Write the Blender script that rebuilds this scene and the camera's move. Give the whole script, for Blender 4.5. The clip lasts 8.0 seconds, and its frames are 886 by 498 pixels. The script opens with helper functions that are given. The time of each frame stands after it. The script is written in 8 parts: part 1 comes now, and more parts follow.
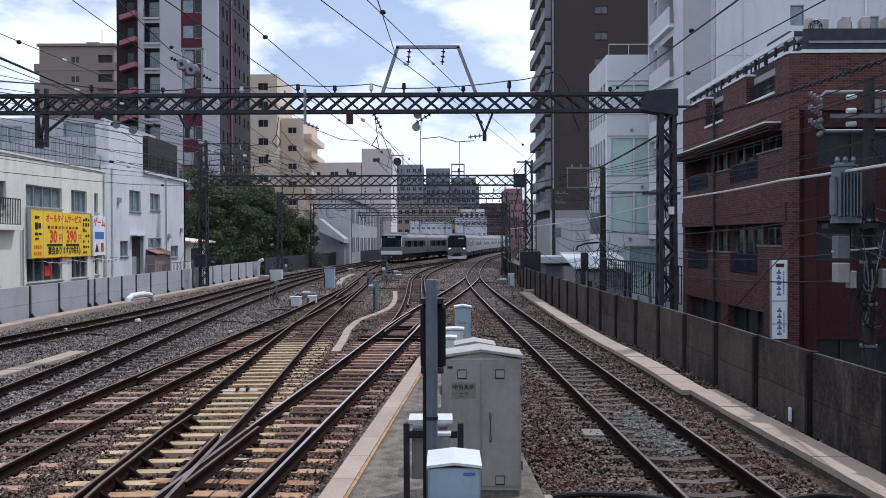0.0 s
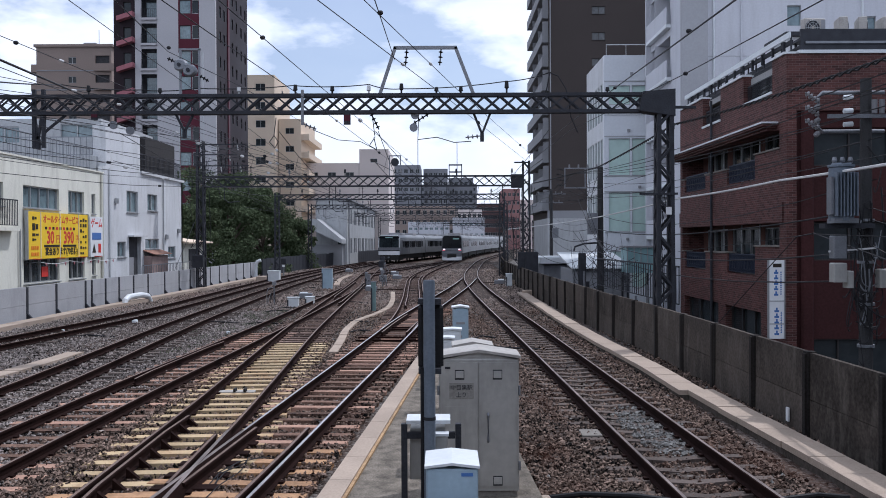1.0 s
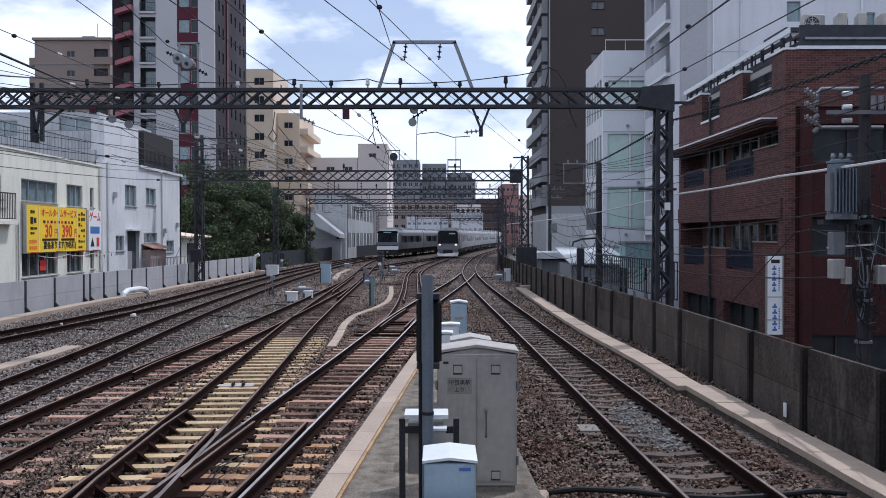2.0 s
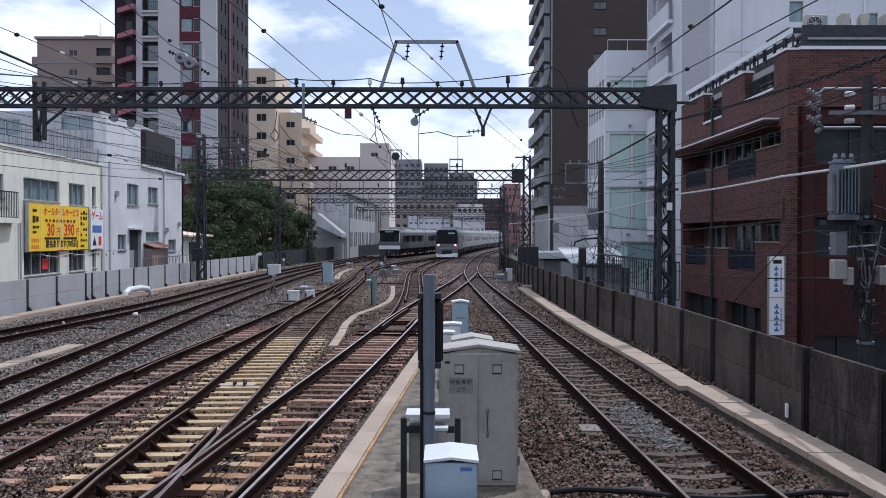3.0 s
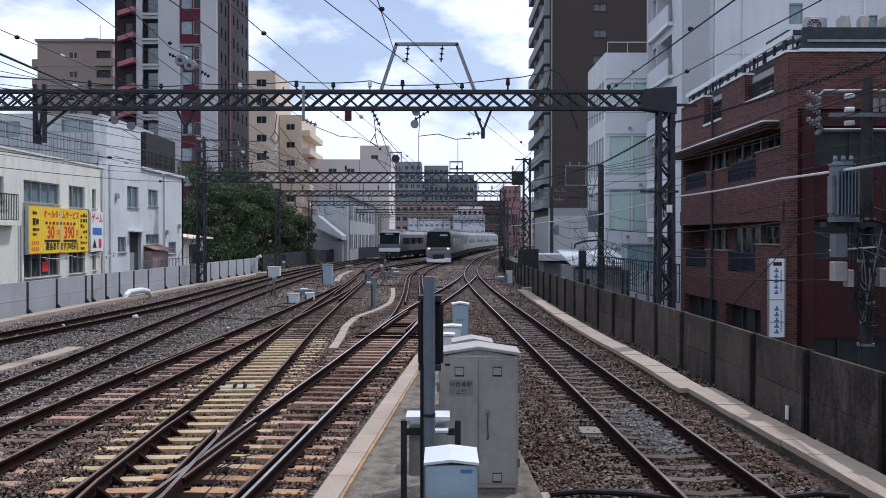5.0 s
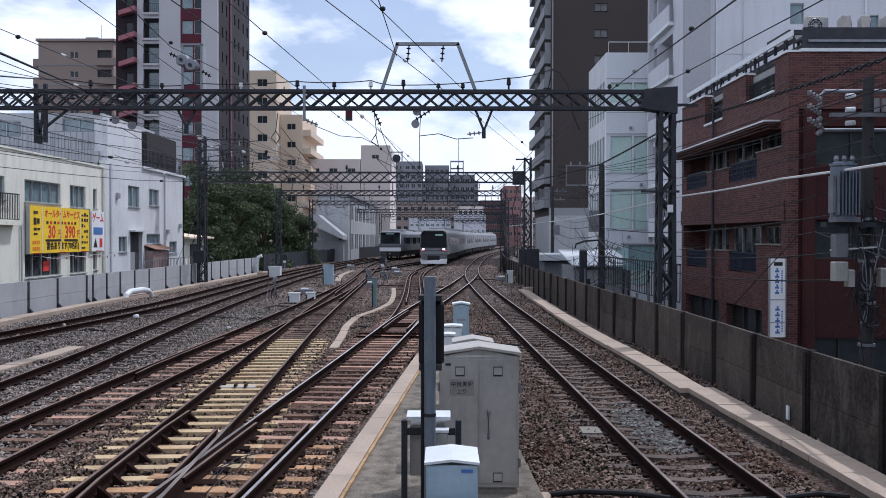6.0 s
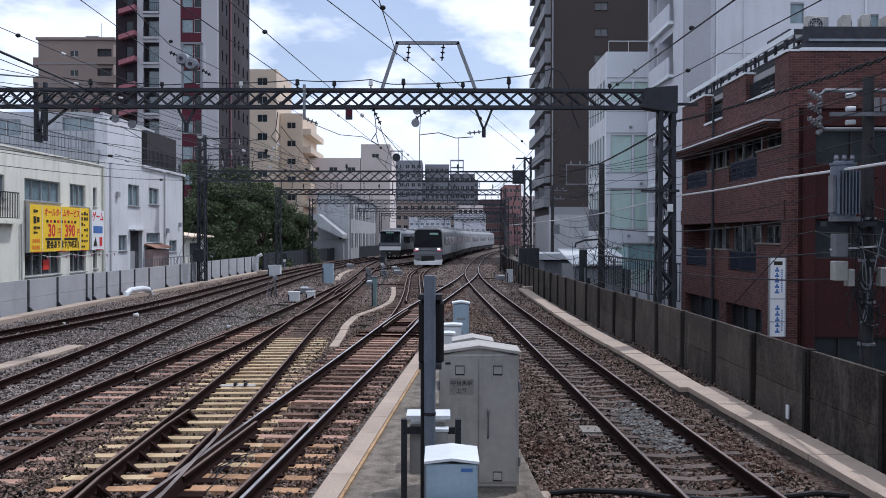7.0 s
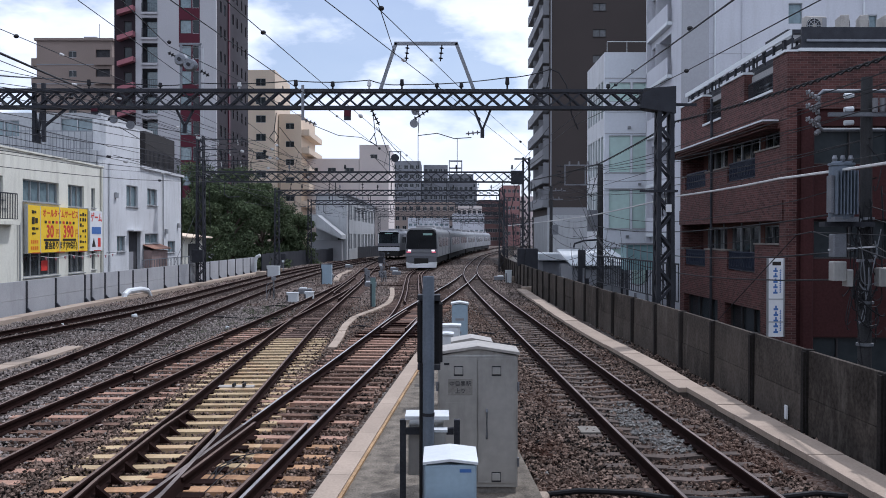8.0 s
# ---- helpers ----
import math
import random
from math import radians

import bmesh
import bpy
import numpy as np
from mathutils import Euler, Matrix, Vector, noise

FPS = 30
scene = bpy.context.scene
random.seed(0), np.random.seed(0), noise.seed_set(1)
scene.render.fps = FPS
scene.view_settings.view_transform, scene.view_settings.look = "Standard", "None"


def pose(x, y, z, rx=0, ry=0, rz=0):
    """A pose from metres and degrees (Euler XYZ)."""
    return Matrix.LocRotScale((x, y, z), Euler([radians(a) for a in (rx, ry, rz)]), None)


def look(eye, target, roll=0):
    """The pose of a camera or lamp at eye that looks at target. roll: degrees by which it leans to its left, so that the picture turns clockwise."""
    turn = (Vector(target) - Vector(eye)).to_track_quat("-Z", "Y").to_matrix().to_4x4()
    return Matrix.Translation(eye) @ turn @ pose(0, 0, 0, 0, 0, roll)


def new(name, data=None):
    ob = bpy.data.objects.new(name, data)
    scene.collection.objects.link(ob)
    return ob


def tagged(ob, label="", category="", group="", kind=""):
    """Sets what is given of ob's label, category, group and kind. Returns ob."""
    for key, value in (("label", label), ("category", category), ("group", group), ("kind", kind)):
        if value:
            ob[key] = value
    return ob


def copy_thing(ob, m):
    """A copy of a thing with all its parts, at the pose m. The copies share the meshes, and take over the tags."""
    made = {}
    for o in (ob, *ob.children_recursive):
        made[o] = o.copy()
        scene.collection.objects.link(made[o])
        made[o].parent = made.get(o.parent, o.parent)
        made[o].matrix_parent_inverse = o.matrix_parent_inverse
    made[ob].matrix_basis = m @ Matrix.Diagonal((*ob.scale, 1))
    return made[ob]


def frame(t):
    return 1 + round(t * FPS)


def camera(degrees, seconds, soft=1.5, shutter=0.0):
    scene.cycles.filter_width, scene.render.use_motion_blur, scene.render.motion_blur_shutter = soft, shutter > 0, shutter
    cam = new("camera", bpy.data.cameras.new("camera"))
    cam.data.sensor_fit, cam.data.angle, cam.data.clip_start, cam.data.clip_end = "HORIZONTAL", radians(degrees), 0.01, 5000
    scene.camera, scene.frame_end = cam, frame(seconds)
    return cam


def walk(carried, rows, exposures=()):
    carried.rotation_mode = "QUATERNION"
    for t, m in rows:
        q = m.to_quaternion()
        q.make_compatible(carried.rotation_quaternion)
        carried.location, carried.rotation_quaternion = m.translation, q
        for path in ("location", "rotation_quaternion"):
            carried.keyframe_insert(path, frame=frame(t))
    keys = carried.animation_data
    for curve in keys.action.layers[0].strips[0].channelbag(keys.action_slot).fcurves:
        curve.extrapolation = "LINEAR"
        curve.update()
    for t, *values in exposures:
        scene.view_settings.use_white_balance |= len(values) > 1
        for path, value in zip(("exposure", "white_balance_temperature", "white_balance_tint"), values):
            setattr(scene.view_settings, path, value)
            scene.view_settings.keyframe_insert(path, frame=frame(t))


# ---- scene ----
EYE = (0.0, 0.0, 2.85)          # rail heads lie at z = 0
cam = camera(51.63, 8.0, soft=0.93)
SWAY = ((0, 89.421, 0.191, 0.131), (0.5, 89.582, 0.279, 0.072), (1, 89.449, 0.247, -0.019),
        (1.5, 89.186, 0.126, -0.138), (3, 89.106, -0.058, 0.0), (3.5, 89.187, 0.0, 0.0),
        (4, 89.239, 0.0, 0.0), (4.5, 89.248, -0.025, -0.007), (6, 89.235, -0.071, 0.051),
        (6.5, 89.195, -0.118, 0.066), (7, 89.173, -0.119, 0.046), (7.5, 89.195, -0.102, 0.044),
        (8, 89.209, -0.076, -0.040))
walk(cam, [(t, pose(*EYE, 0, 0, turn) @ pose(0, 0, 0, tilt) @ pose(0, 0, 0, 0, 0, -lean))
           for t, tilt, lean, turn in SWAY], exposures=[(0, -0.39, 5700, 14), (8, -0.39, 5700, 14)])

# ---- sky and sun ----
SUN_TURN, SUN_HEIGHT = 52.0, 60.0   # degrees from straight ahead to the right, and above the horizon


def make_world():
    world = bpy.data.worlds.new("sky")
    scene.world = world
    world.use_nodes = True
    nt = world.node_tree
    nt.nodes.clear()
    out = nt.nodes.new("ShaderNodeOutputWorld")
    bg = nt.nodes.new("ShaderNodeBackground")
    sky = nt.nodes.new("ShaderNodeTexSky")
    sky.sky_type = "NISHITA"
    sky.sun_disc = False
    sky.sun_elevation = radians(SUN_HEIGHT)
    sky.sun_rotation = radians(SUN_TURN)
    sky.air_density, sky.dust_density, sky.ozone_density = 1.0, 1.3, 1.5
    # cumulus: noise stretched flat towards the horizon
    co = nt.nodes.new("ShaderNodeTexCoord")
    mp = nt.nodes.new("ShaderNodeMapping")
    mp.inputs["Scale"].default_value = (1.0, 1.0, 2.3)
    mp.inputs["Location"].default_value = (0.35, 0.6, 0.13)
    n1 = nt.nodes.new("ShaderNodeTexNoise")
    n1.inputs["Scale"].default_value = 3.4
    n1.inputs["Detail"].default_value = 9
    n1.inputs["Roughness"].default_value = 0.55
    ramp = nt.nodes.new("ShaderNodeValToRGB")
    ramp.color_ramp.elements[0].position = 0.412
    ramp.color_ramp.elements[1].position = 0.486
    ramp.color_ramp.elements[0].color = (0.29, 0.29, 0.29, 1)
    n2 = nt.nodes.new("ShaderNodeTexNoise")
    n2.inputs["Scale"].default_value = 9
    n2.inputs["Detail"].default_value = 6
    tone = nt.nodes.new("ShaderNodeValToRGB")
    tone.color_ramp.elements[0].position, tone.color_ramp.elements[0].color = 0.3, (9.1, 9.5, 10.2, 1)
    tone.color_ramp.elements[1].position, tone.color_ramp.elements[1].color = 0.65, (10.6, 10.8, 11.1, 1)
    mix = nt.nodes.new("ShaderNodeMix")
    mix.data_type = "RGBA"
    ln = nt.links.new
    ln(co.outputs["Generated"], mp.inputs["Vector"])
    ln(mp.outputs["Vector"], n1.inputs["Vector"])
    ln(mp.outputs["Vector"], n2.inputs["Vector"])
    # haze and cloud thicken towards the horizon
    part_z = nt.nodes.new("ShaderNodeSeparateXYZ")
    low = nt.nodes.new("ShaderNodeMapRange")
    low.inputs["From Min"].default_value, low.inputs["From Max"].default_value = 0.02, 0.2
    low.inputs["To Min"].default_value, low.inputs["To Max"].default_value = 0.1, 0.0
    thick = nt.nodes.new("ShaderNodeMath")
    ln(co.outputs["Generated"], part_z.inputs[0])
    ln(part_z.outputs["Z"], low.inputs["Value"])
    ln(n1.outputs["Fac"], thick.inputs[0])
    ln(low.outputs[0], thick.inputs[1])
    ln(thick.outputs[0], ramp.inputs["Fac"])
    ln(n2.outputs["Fac"], tone.inputs["Fac"])
    ln(ramp.outputs["Color"], mix.inputs["Factor"])
    ln(sky.outputs["Color"], mix.inputs["A"])
    ln(tone.outputs["Color"], mix.inputs["B"])
    ln(mix.outputs["Result"], bg.inputs["Color"])
    bg.inputs["Strength"].default_value = 0.14
    ln(bg.outputs["Background"], out.inputs["Surface"])


make_world()
sun = new("sun", bpy.data.lights.new("sun", "SUN"))
sun.data.energy, sun.data.angle, sun.data.color = 3.2, radians(0.8), (1.0, 0.95, 0.88)
sun_from = Vector((math.sin(radians(SUN_TURN)) * math.cos(radians(SUN_HEIGHT)),
                   math.cos(radians(SUN_TURN)) * math.cos(radians(SUN_HEIGHT)), math.sin(radians(SUN_HEIGHT))))
sun.matrix_world = look(sun_from * 50, (0, 0, 0))


# ---- materials ----
def mat(name, colour, rough=0.7, metal=0.0, vary=0.25, scale=3.0, grain=40.0, bump=0.0, stain=None, stain_amount=0.5,
        stain_scale=(1, 1, 1), random_tint=0.0, island=0.0, emission=None, strength=1.0, spec=0.15):
    """A surface with blotches at one scale, grain at a second, optional stains and relief."""
    m = bpy.data.materials.new(name)
    m.use_nodes = True
    nt = m.node_tree
    b = nt.nodes["Principled BSDF"]
    ln = nt.links.new
    co = nt.nodes.new("ShaderNodeTexCoord")
    big = nt.nodes.new("ShaderNodeTexNoise")
    big.inputs["Scale"].default_value, big.inputs["Detail"].default_value = scale, 5
    fine = nt.nodes.new("ShaderNodeTexNoise")
    fine.inputs["Scale"].default_value, fine.inputs["Detail"].default_value = grain, 3
    geo = nt.nodes.new("ShaderNodeNewGeometry")
    ln(geo.outputs["Position"], big.inputs["Vector"])
    ln(geo.outputs["Position"], fine.inputs["Vector"])
    add = nt.nodes.new("ShaderNodeMath")
    add.operation = "ADD"
    ln(big.outputs["Fac"], add.inputs[0])
    ln(fine.outputs["Fac"], add.inputs[1])
    last = add
    if random_tint or island:
        rnd = nt.nodes.new("ShaderNodeMath")
        rnd.operation = "MULTIPLY_ADD"
        if island:
            ln(geo.outputs["Random Per Island"], rnd.inputs[0])
        else:
            info = nt.nodes.new("ShaderNodeObjectInfo")
            ln(info.outputs["Random"], rnd.inputs[0])
        amount = (island or random_tint)
        rnd.inputs[1].default_value = amount
        ln(add.outputs[0], rnd.inputs[2])
        last = nt.nodes.new("ShaderNodeMath")
        last.operation = "SUBTRACT"
        ln(rnd.outputs[0], last.inputs[0])
        last.inputs[1].default_value = amount / 2
    rng = nt.nodes.new("ShaderNodeMapRange")
    rng.inputs["From Min"].default_value, rng.inputs["From Max"].default_value = 0.65, 1.35
    rng.inputs["To Min"].default_value, rng.inputs["To Max"].default_value = 1 - vary, 1 + vary
    rng.clamp = False
    ln(last.outputs[0], rng.inputs["Value"])
    base = nt.nodes.new("ShaderNodeVectorMath")
    base.operation = "SCALE"
    base.inputs[0].default_value = colour
    ln(rng.outputs[0], base.inputs["Scale"])
    colour_out = base.outputs[0]
    if stain:
        mp = nt.nodes.new("ShaderNodeMapping")
        mp.inputs["Scale"].default_value = stain_scale
        ln(geo.outputs["Position"], mp.inputs["Vector"])
        sn = nt.nodes.new("ShaderNodeTexNoise")
        sn.inputs["Scale"].default_value, sn.inputs["Detail"].default_value = 1.6, 7
        sn.inputs["Roughness"].default_value = 0.65
        ln(mp.outputs["Vector"], sn.inputs["Vector"])
        rp = nt.nodes.new("ShaderNodeMapRange")
        rp.inputs["From Min"].default_value, rp.inputs["From Max"].default_value = 0.5, 0.72
        rp.inputs["To Max"].default_value = stain_amount
        ln(sn.outputs["Fac"], rp.inputs["Value"])
        mx = nt.nodes.new("ShaderNodeMix")
        mx.data_type = "RGBA"
        ln(rp.outputs[0], mx.inputs["Factor"])
        ln(base.outputs[0], mx.inputs["A"])
        mx.inputs["B"].default_value = (*stain, 1)
        colour_out = mx.outputs["Result"]
    ln(colour_out, b.inputs["Base Color"])
    rr = nt.nodes.new("ShaderNodeMapRange")
    rr.inputs["To Min"].default_value, rr.inputs["To Max"].default_value = max(rough - 0.12, 0.02), min(rough + 0.12, 1)
    ln(big.outputs["Fac"], rr.inputs["Value"])
    ln(rr.outputs[0], b.inputs["Roughness"])
    b.inputs["Metallic"].default_value = metal
    b.inputs["Specular IOR Level"].default_value = spec
    if bump:
        bp = nt.nodes.new("ShaderNodeBump")
        bp.inputs["Strength"].default_value, bp.inputs["Distance"].default_value = 0.6, bump
        ln(fine.outputs["Fac"], bp.inputs["Height"])
        ln(bp.outputs["Normal"], b.inputs["Normal"])
    if emission:
        b.inputs["Emission Color"].default_value = (*emission, 1)
        b.inputs["Emission Strength"].default_value = strength
    return m


def brick_mat(name, colour, dark, mortar, width=0.25, height=0.085, along="y"):
    """Small facing bricks for walls that stay far off."""
    m = mat(name, colour, rough=0.75, vary=0.3, scale=0.7, grain=30)
    nt = m.node_tree
    b = nt.nodes["Principled BSDF"]
    ln = nt.links.new
    geo = nt.nodes["Geometry"]
    sep = nt.nodes.new("ShaderNodeSeparateXYZ")
    com = nt.nodes.new("ShaderNodeCombineXYZ")
    sm = nt.nodes.new("ShaderNodeMath")
    ln(geo.outputs["Position"], sep.inputs[0])
    ln(sep.outputs["X"], sm.inputs[0])
    ln(sep.outputs["Y"], sm.inputs[1])
    ln(sm.outputs[0], com.inputs["X"])
    ln(sep.outputs["Z"], com.inputs["Y"])
    br = nt.nodes.new("ShaderNodeTexBrick")
    br.inputs["Scale"].default_value = 1.0
    br.inputs["Brick Width"].default_value, br.inputs["Row Height"].default_value = width, height
    br.inputs["Mortar Size"].default_value = 0.006
    br.inputs["Color1"].default_value, br.inputs["Color2"].default_value = (*colour, 1), (*dark, 1)
    br.inputs["Mortar"].default_value = (*mortar, 1)
    ln(com.outputs[0], br.inputs["Vector"])
    big = nt.nodes["Noise Texture"]
    mx = nt.nodes.new("ShaderNodeMix")
    mx.data_type, mx.blend_type = "RGBA", "MULTIPLY"
    rg = nt.nodes.new("ShaderNodeMapRange")
    rg.inputs["To Min"].default_value, rg.inputs["To Max"].default_value = 0.65, 1.3
    ln(big.outputs["Fac"], rg.inputs["Value"])
    mx.inputs["Factor"].default_value = 1.0
    ln(br.outputs["Color"], mx.inputs["A"])
    ln(rg.outputs[0], mx.inputs["B"])
    ln(mx.outputs["Result"], b.inputs["Base Color"])
    bp = nt.nodes.new("ShaderNodeBump")
    bp.inputs["Distance"].default_value = 0.01
    bp.invert = True
    ln(br.outputs["Fac"], bp.inputs["Height"])
    ln(bp.outputs["Normal"], b.inputs["Normal"])
    return m


def stone_mat(name, colour, dark, light, rust):
    """Crushed stone: every cell its own grey, with rust-brown drifts and strong relief."""
    m = mat(name, colour, 0.95, vary=0.3, scale=0.8, grain=9)
    nt = m.node_tree
    b = nt.nodes["Principled BSDF"]
    ln = nt.links.new
    geo = nt.nodes["Geometry"]
    vo = nt.nodes.new("ShaderNodeTexVoronoi")
    vo.inputs["Scale"].default_value = 17
    ln(geo.outputs["Position"], vo.inputs["Vector"])
    sep = nt.nodes.new("ShaderNodeSeparateColor")
    ln(vo.outputs["Color"], sep.inputs[0])
    mid = nt.nodes.new("ShaderNodeTexNoise")
    mid.inputs["Scale"].default_value, mid.inputs["Detail"].default_value = 4.5, 8
    mid.inputs["Roughness"].default_value = 0.8
    ln(geo.outputs["Position"], mid.inputs["Vector"])
    ad = nt.nodes.new("ShaderNodeMath")
    ad.operation = "MULTIPLY_ADD"
    ln(sep.outputs[0], ad.inputs[0])
    ad.inputs[1].default_value = 0.55
    ln(mid.outputs["Fac"], ad.inputs[2])
    ramp = nt.nodes.new("ShaderNodeValToRGB")
    ramp.color_ramp.elements[0].position, ramp.color_ramp.elements[0].color = 0.45, (*dark, 1)
    ramp.color_ramp.elements[1].position, ramp.color_ramp.elements[1].color = 1.0, (*light, 1)
    e = ramp.color_ramp.elements.new(0.75)
    e.color = (*colour, 1)
    ln(ad.outputs[0], ramp.inputs["Fac"])
    mp = nt.nodes.new("ShaderNodeMapping")
    mp.inputs["Scale"].default_value = (0.5, 0.1, 1)
    ln(geo.outputs["Position"], mp.inputs["Vector"])
    ru = nt.nodes.new("ShaderNodeTexNoise")
    ru.inputs["Scale"].default_value, ru.inputs["Detail"].default_value = 1.6, 7
    ln(mp.outputs["Vector"], ru.inputs["Vector"])
    rp = nt.nodes.new("ShaderNodeMapRange")
    rp.inputs["From Min"].default_value, rp.inputs["From Max"].default_value = 0.4, 0.66
    rp.inputs["To Max"].default_value = 0.7
    ln(ru.outputs["Fac"], rp.inputs["Value"])
    mx = nt.nodes.new("ShaderNodeMix")
    mx.data_type = "RGBA"
    ln(rp.outputs[0], mx.inputs["Factor"])
    ln(ramp.outputs["Color"], mx.inputs["A"])
    mx.inputs["B"].default_value = (*rust, 1)
    ln(mx.outputs["Result"], b.inputs["Base Color"])
    bp = nt.nodes.new("ShaderNodeBump")
    bp.inputs["Strength"].default_value, bp.inputs["Distance"].default_value = 1.0, 0.06
    bp.invert = True
    ln(vo.outputs["Distance"], bp.inputs["Height"])
    ln(bp.outputs["Normal"], b.inputs["Normal"])
    return m


BALLAST = stone_mat("ballast_bed", (0.095, 0.077, 0.066), (0.02, 0.017, 0.015), (0.22, 0.2, 0.185),
              (0.075, 0.04, 0.028))
STONE = mat("ballast_stone", (0.138, 0.1, 0.08), 0.9, vary=0.66, scale=0.5, grain=60, island=1.3,
            stain=(0.1, 0.047, 0.031), stain_amount=0.75, stain_scale=(0.6, 0.15, 1))
GREY_STONE = mat("grey_siding_stone", (0.225, 0.197, 0.182), 0.9, vary=0.5, scale=0.7, grain=60, island=1.3)
FAR_STONE = mat("far_ballast_stone", (0.2, 0.162, 0.142), 0.9, vary=0.5, scale=0.3, grain=40, island=1.2,
                stain=(0.14, 0.08, 0.058), stain_amount=0.7, stain_scale=(0.5, 0.12, 1))
PALE_STONE = mat("pale_ballast_stone", (0.2, 0.195, 0.186), 0.9, vary=0.25, scale=2, grain=60, island=0.7)
RAIL_SIDE = mat("rusty_rail", (0.018, 0.0092, 0.008), 0.9, vary=0.4, scale=2, grain=50, bump=0.003, spec=0.05)
RAIL_TOP = mat("polished_rail", (0.6, 0.57, 0.57), 0.36, metal=1.0, vary=0.25, scale=1.5, grain=30)
RAIL_MID = mat("half_worn_rail", (0.33, 0.275, 0.25), 0.4, metal=0.9, vary=0.35, scale=1.2, grain=30)
CASTING = mat("worn_crossing_steel", (0.22, 0.195, 0.18), 0.5, metal=0.6, vary=0.35, scale=4, grain=30, bump=0.004)
RAIL_DULL = mat("dull_rail_head", (0.22, 0.15, 0.12), 0.45, metal=0.7, vary=0.3, scale=1.5, grain=30)
WOOD = mat("old_wooden_sleeper", (0.25, 0.152, 0.113), 0.85, vary=0.5, scale=3, grain=35, bump=0.008, random_tint=1.1)
WOOD_DARK = mat("dark_oiled_sleeper", (0.11, 0.076, 0.063), 0.9, vary=0.5, scale=3, grain=35, bump=0.008, random_tint=0.8, island=0.0)
SYNTH = mat("yellow_synthetic_sleeper", (0.46, 0.345, 0.205), 0.7, vary=0.2, scale=3, grain=30, bump=0.004, random_tint=0.5,
            stain=(0.33, 0.17, 0.09), stain_amount=0.8, stain_scale=(1.2, 0.5, 1))
SYNTH_ORANGE = mat("orange_stained_sleeper", (0.40, 0.235, 0.13), 0.75, vary=0.3, scale=3, grain=30, bump=0.004, random_tint=0.6,
                   stain=(0.2, 0.1, 0.06), stain_amount=0.6, stain_scale=(1.2, 0.5, 1))
PC = mat("concrete_sleeper", (0.108, 0.086, 0.076), 0.9, vary=0.3, scale=3, grain=40, bump=0.005, random_tint=0.4)
CONCRETE = mat("concrete", (0.2, 0.185, 0.165), 0.85, vary=0.4, scale=0.8, grain=30, bump=0.004,
               stain=(0.12, 0.11, 0.095), stain_amount=0.6, stain_scale=(1, 1, 1))
KERB = mat("pale_concrete_kerb", (0.365, 0.295, 0.238), 0.85, vary=0.18, scale=1.2, grain=30, bump=0.003, random_tint=0.25,
           stain=(0.3, 0.25, 0.2), stain_amount=0.4)
WALK = mat("stained_walkway_concrete", (0.17, 0.148, 0.122), 0.9, vary=0.65, scale=5.0, grain=45, bump=0.012,
           stain=(0.05, 0.045, 0.036), stain_amount=0.75, stain_scale=(1.6, 0.9, 1))
YELLOW_LINE = mat("worn_orange_edge_line", (0.38, 0.25, 0.14), 0.8, vary=0.45, scale=2, grain=30)
DARK_FENCE = mat("weathered_dark_concrete", (0.066, 0.055, 0.047), 0.9, vary=0.55, scale=0.9, grain=18, bump=0.006, random_tint=0.3,
                 stain=(0.16, 0.142, 0.122), stain_amount=0.6, stain_scale=(2.4, 2.4, 0.9))
# concrete posts darkened to carry the shaded gaps between fence panels
FENCE_POST = mat("gap_shade_concrete_post", (0.032, 0.028, 0.026), 0.9, vary=0.4, scale=1.5, grain=25, random_tint=0.4)
GREY_PANEL = mat("grey_wall_panel", (0.38, 0.385, 0.40), 0.7, vary=0.12, scale=0.7, grain=20, random_tint=0.25,
                 stain=(0.24, 0.24, 0.25), stain_amount=0.4, stain_scale=(1, 1, 0.3))
STEEL_DARK = mat("dark_painted_steel", (0.045, 0.047, 0.055), 0.6, metal=0.3, vary=0.35, scale=3, grain=40)
STEEL_BLUE = mat("dark_blue_iron", (0.035, 0.042, 0.065), 0.5, metal=0.3, vary=0.2, scale=4, grain=40)
STEEL_GREY = mat("grey_galvanised_steel", (0.22, 0.23, 0.25), 0.5, metal=0.6, vary=0.25, scale=3, grain=40)
POLE_BLUE = mat("blue_grey_painted_pole", (0.165, 0.195, 0.235), 0.5, metal=0.2, vary=0.15, scale=4, grain=40)
CABINET = mat("grey_cabinet_paint", (0.41, 0.402, 0.38), 0.42, metal=0.35, spec=0.4, vary=0.12, scale=1.6, grain=12,
              stain=(0.17, 0.163, 0.15), stain_amount=0.45, stain_scale=(2, 2, 0.5))
CABINET_TOP = mat("pale_cabinet_roof", (0.38, 0.36, 0.335), 0.55, vary=0.2, scale=3, grain=20)
BLUE_BOX = mat("pale_blue_box_paint", (0.32, 0.42, 0.50), 0.45, spec=0.4, vary=0.1, scale=3, grain=20)
WHITE_METAL = mat("white_painted_metal", (0.64, 0.67, 0.69), 0.45, vary=0.08, scale=3, grain=20, spec=0.4)
BLACK = mat("black_rubber", (0.018, 0.018, 0.02), 0.6, vary=0.3, scale=5, grain=50)
CABLE = mat("black_cable", (0.025, 0.025, 0.028), 0.55, vary=0.2, scale=5, grain=50)
WHITE_CABLE = mat("pale_grey_cable", (0.62, 0.62, 0.62), 0.5, vary=0.1, scale=5, grain=50)
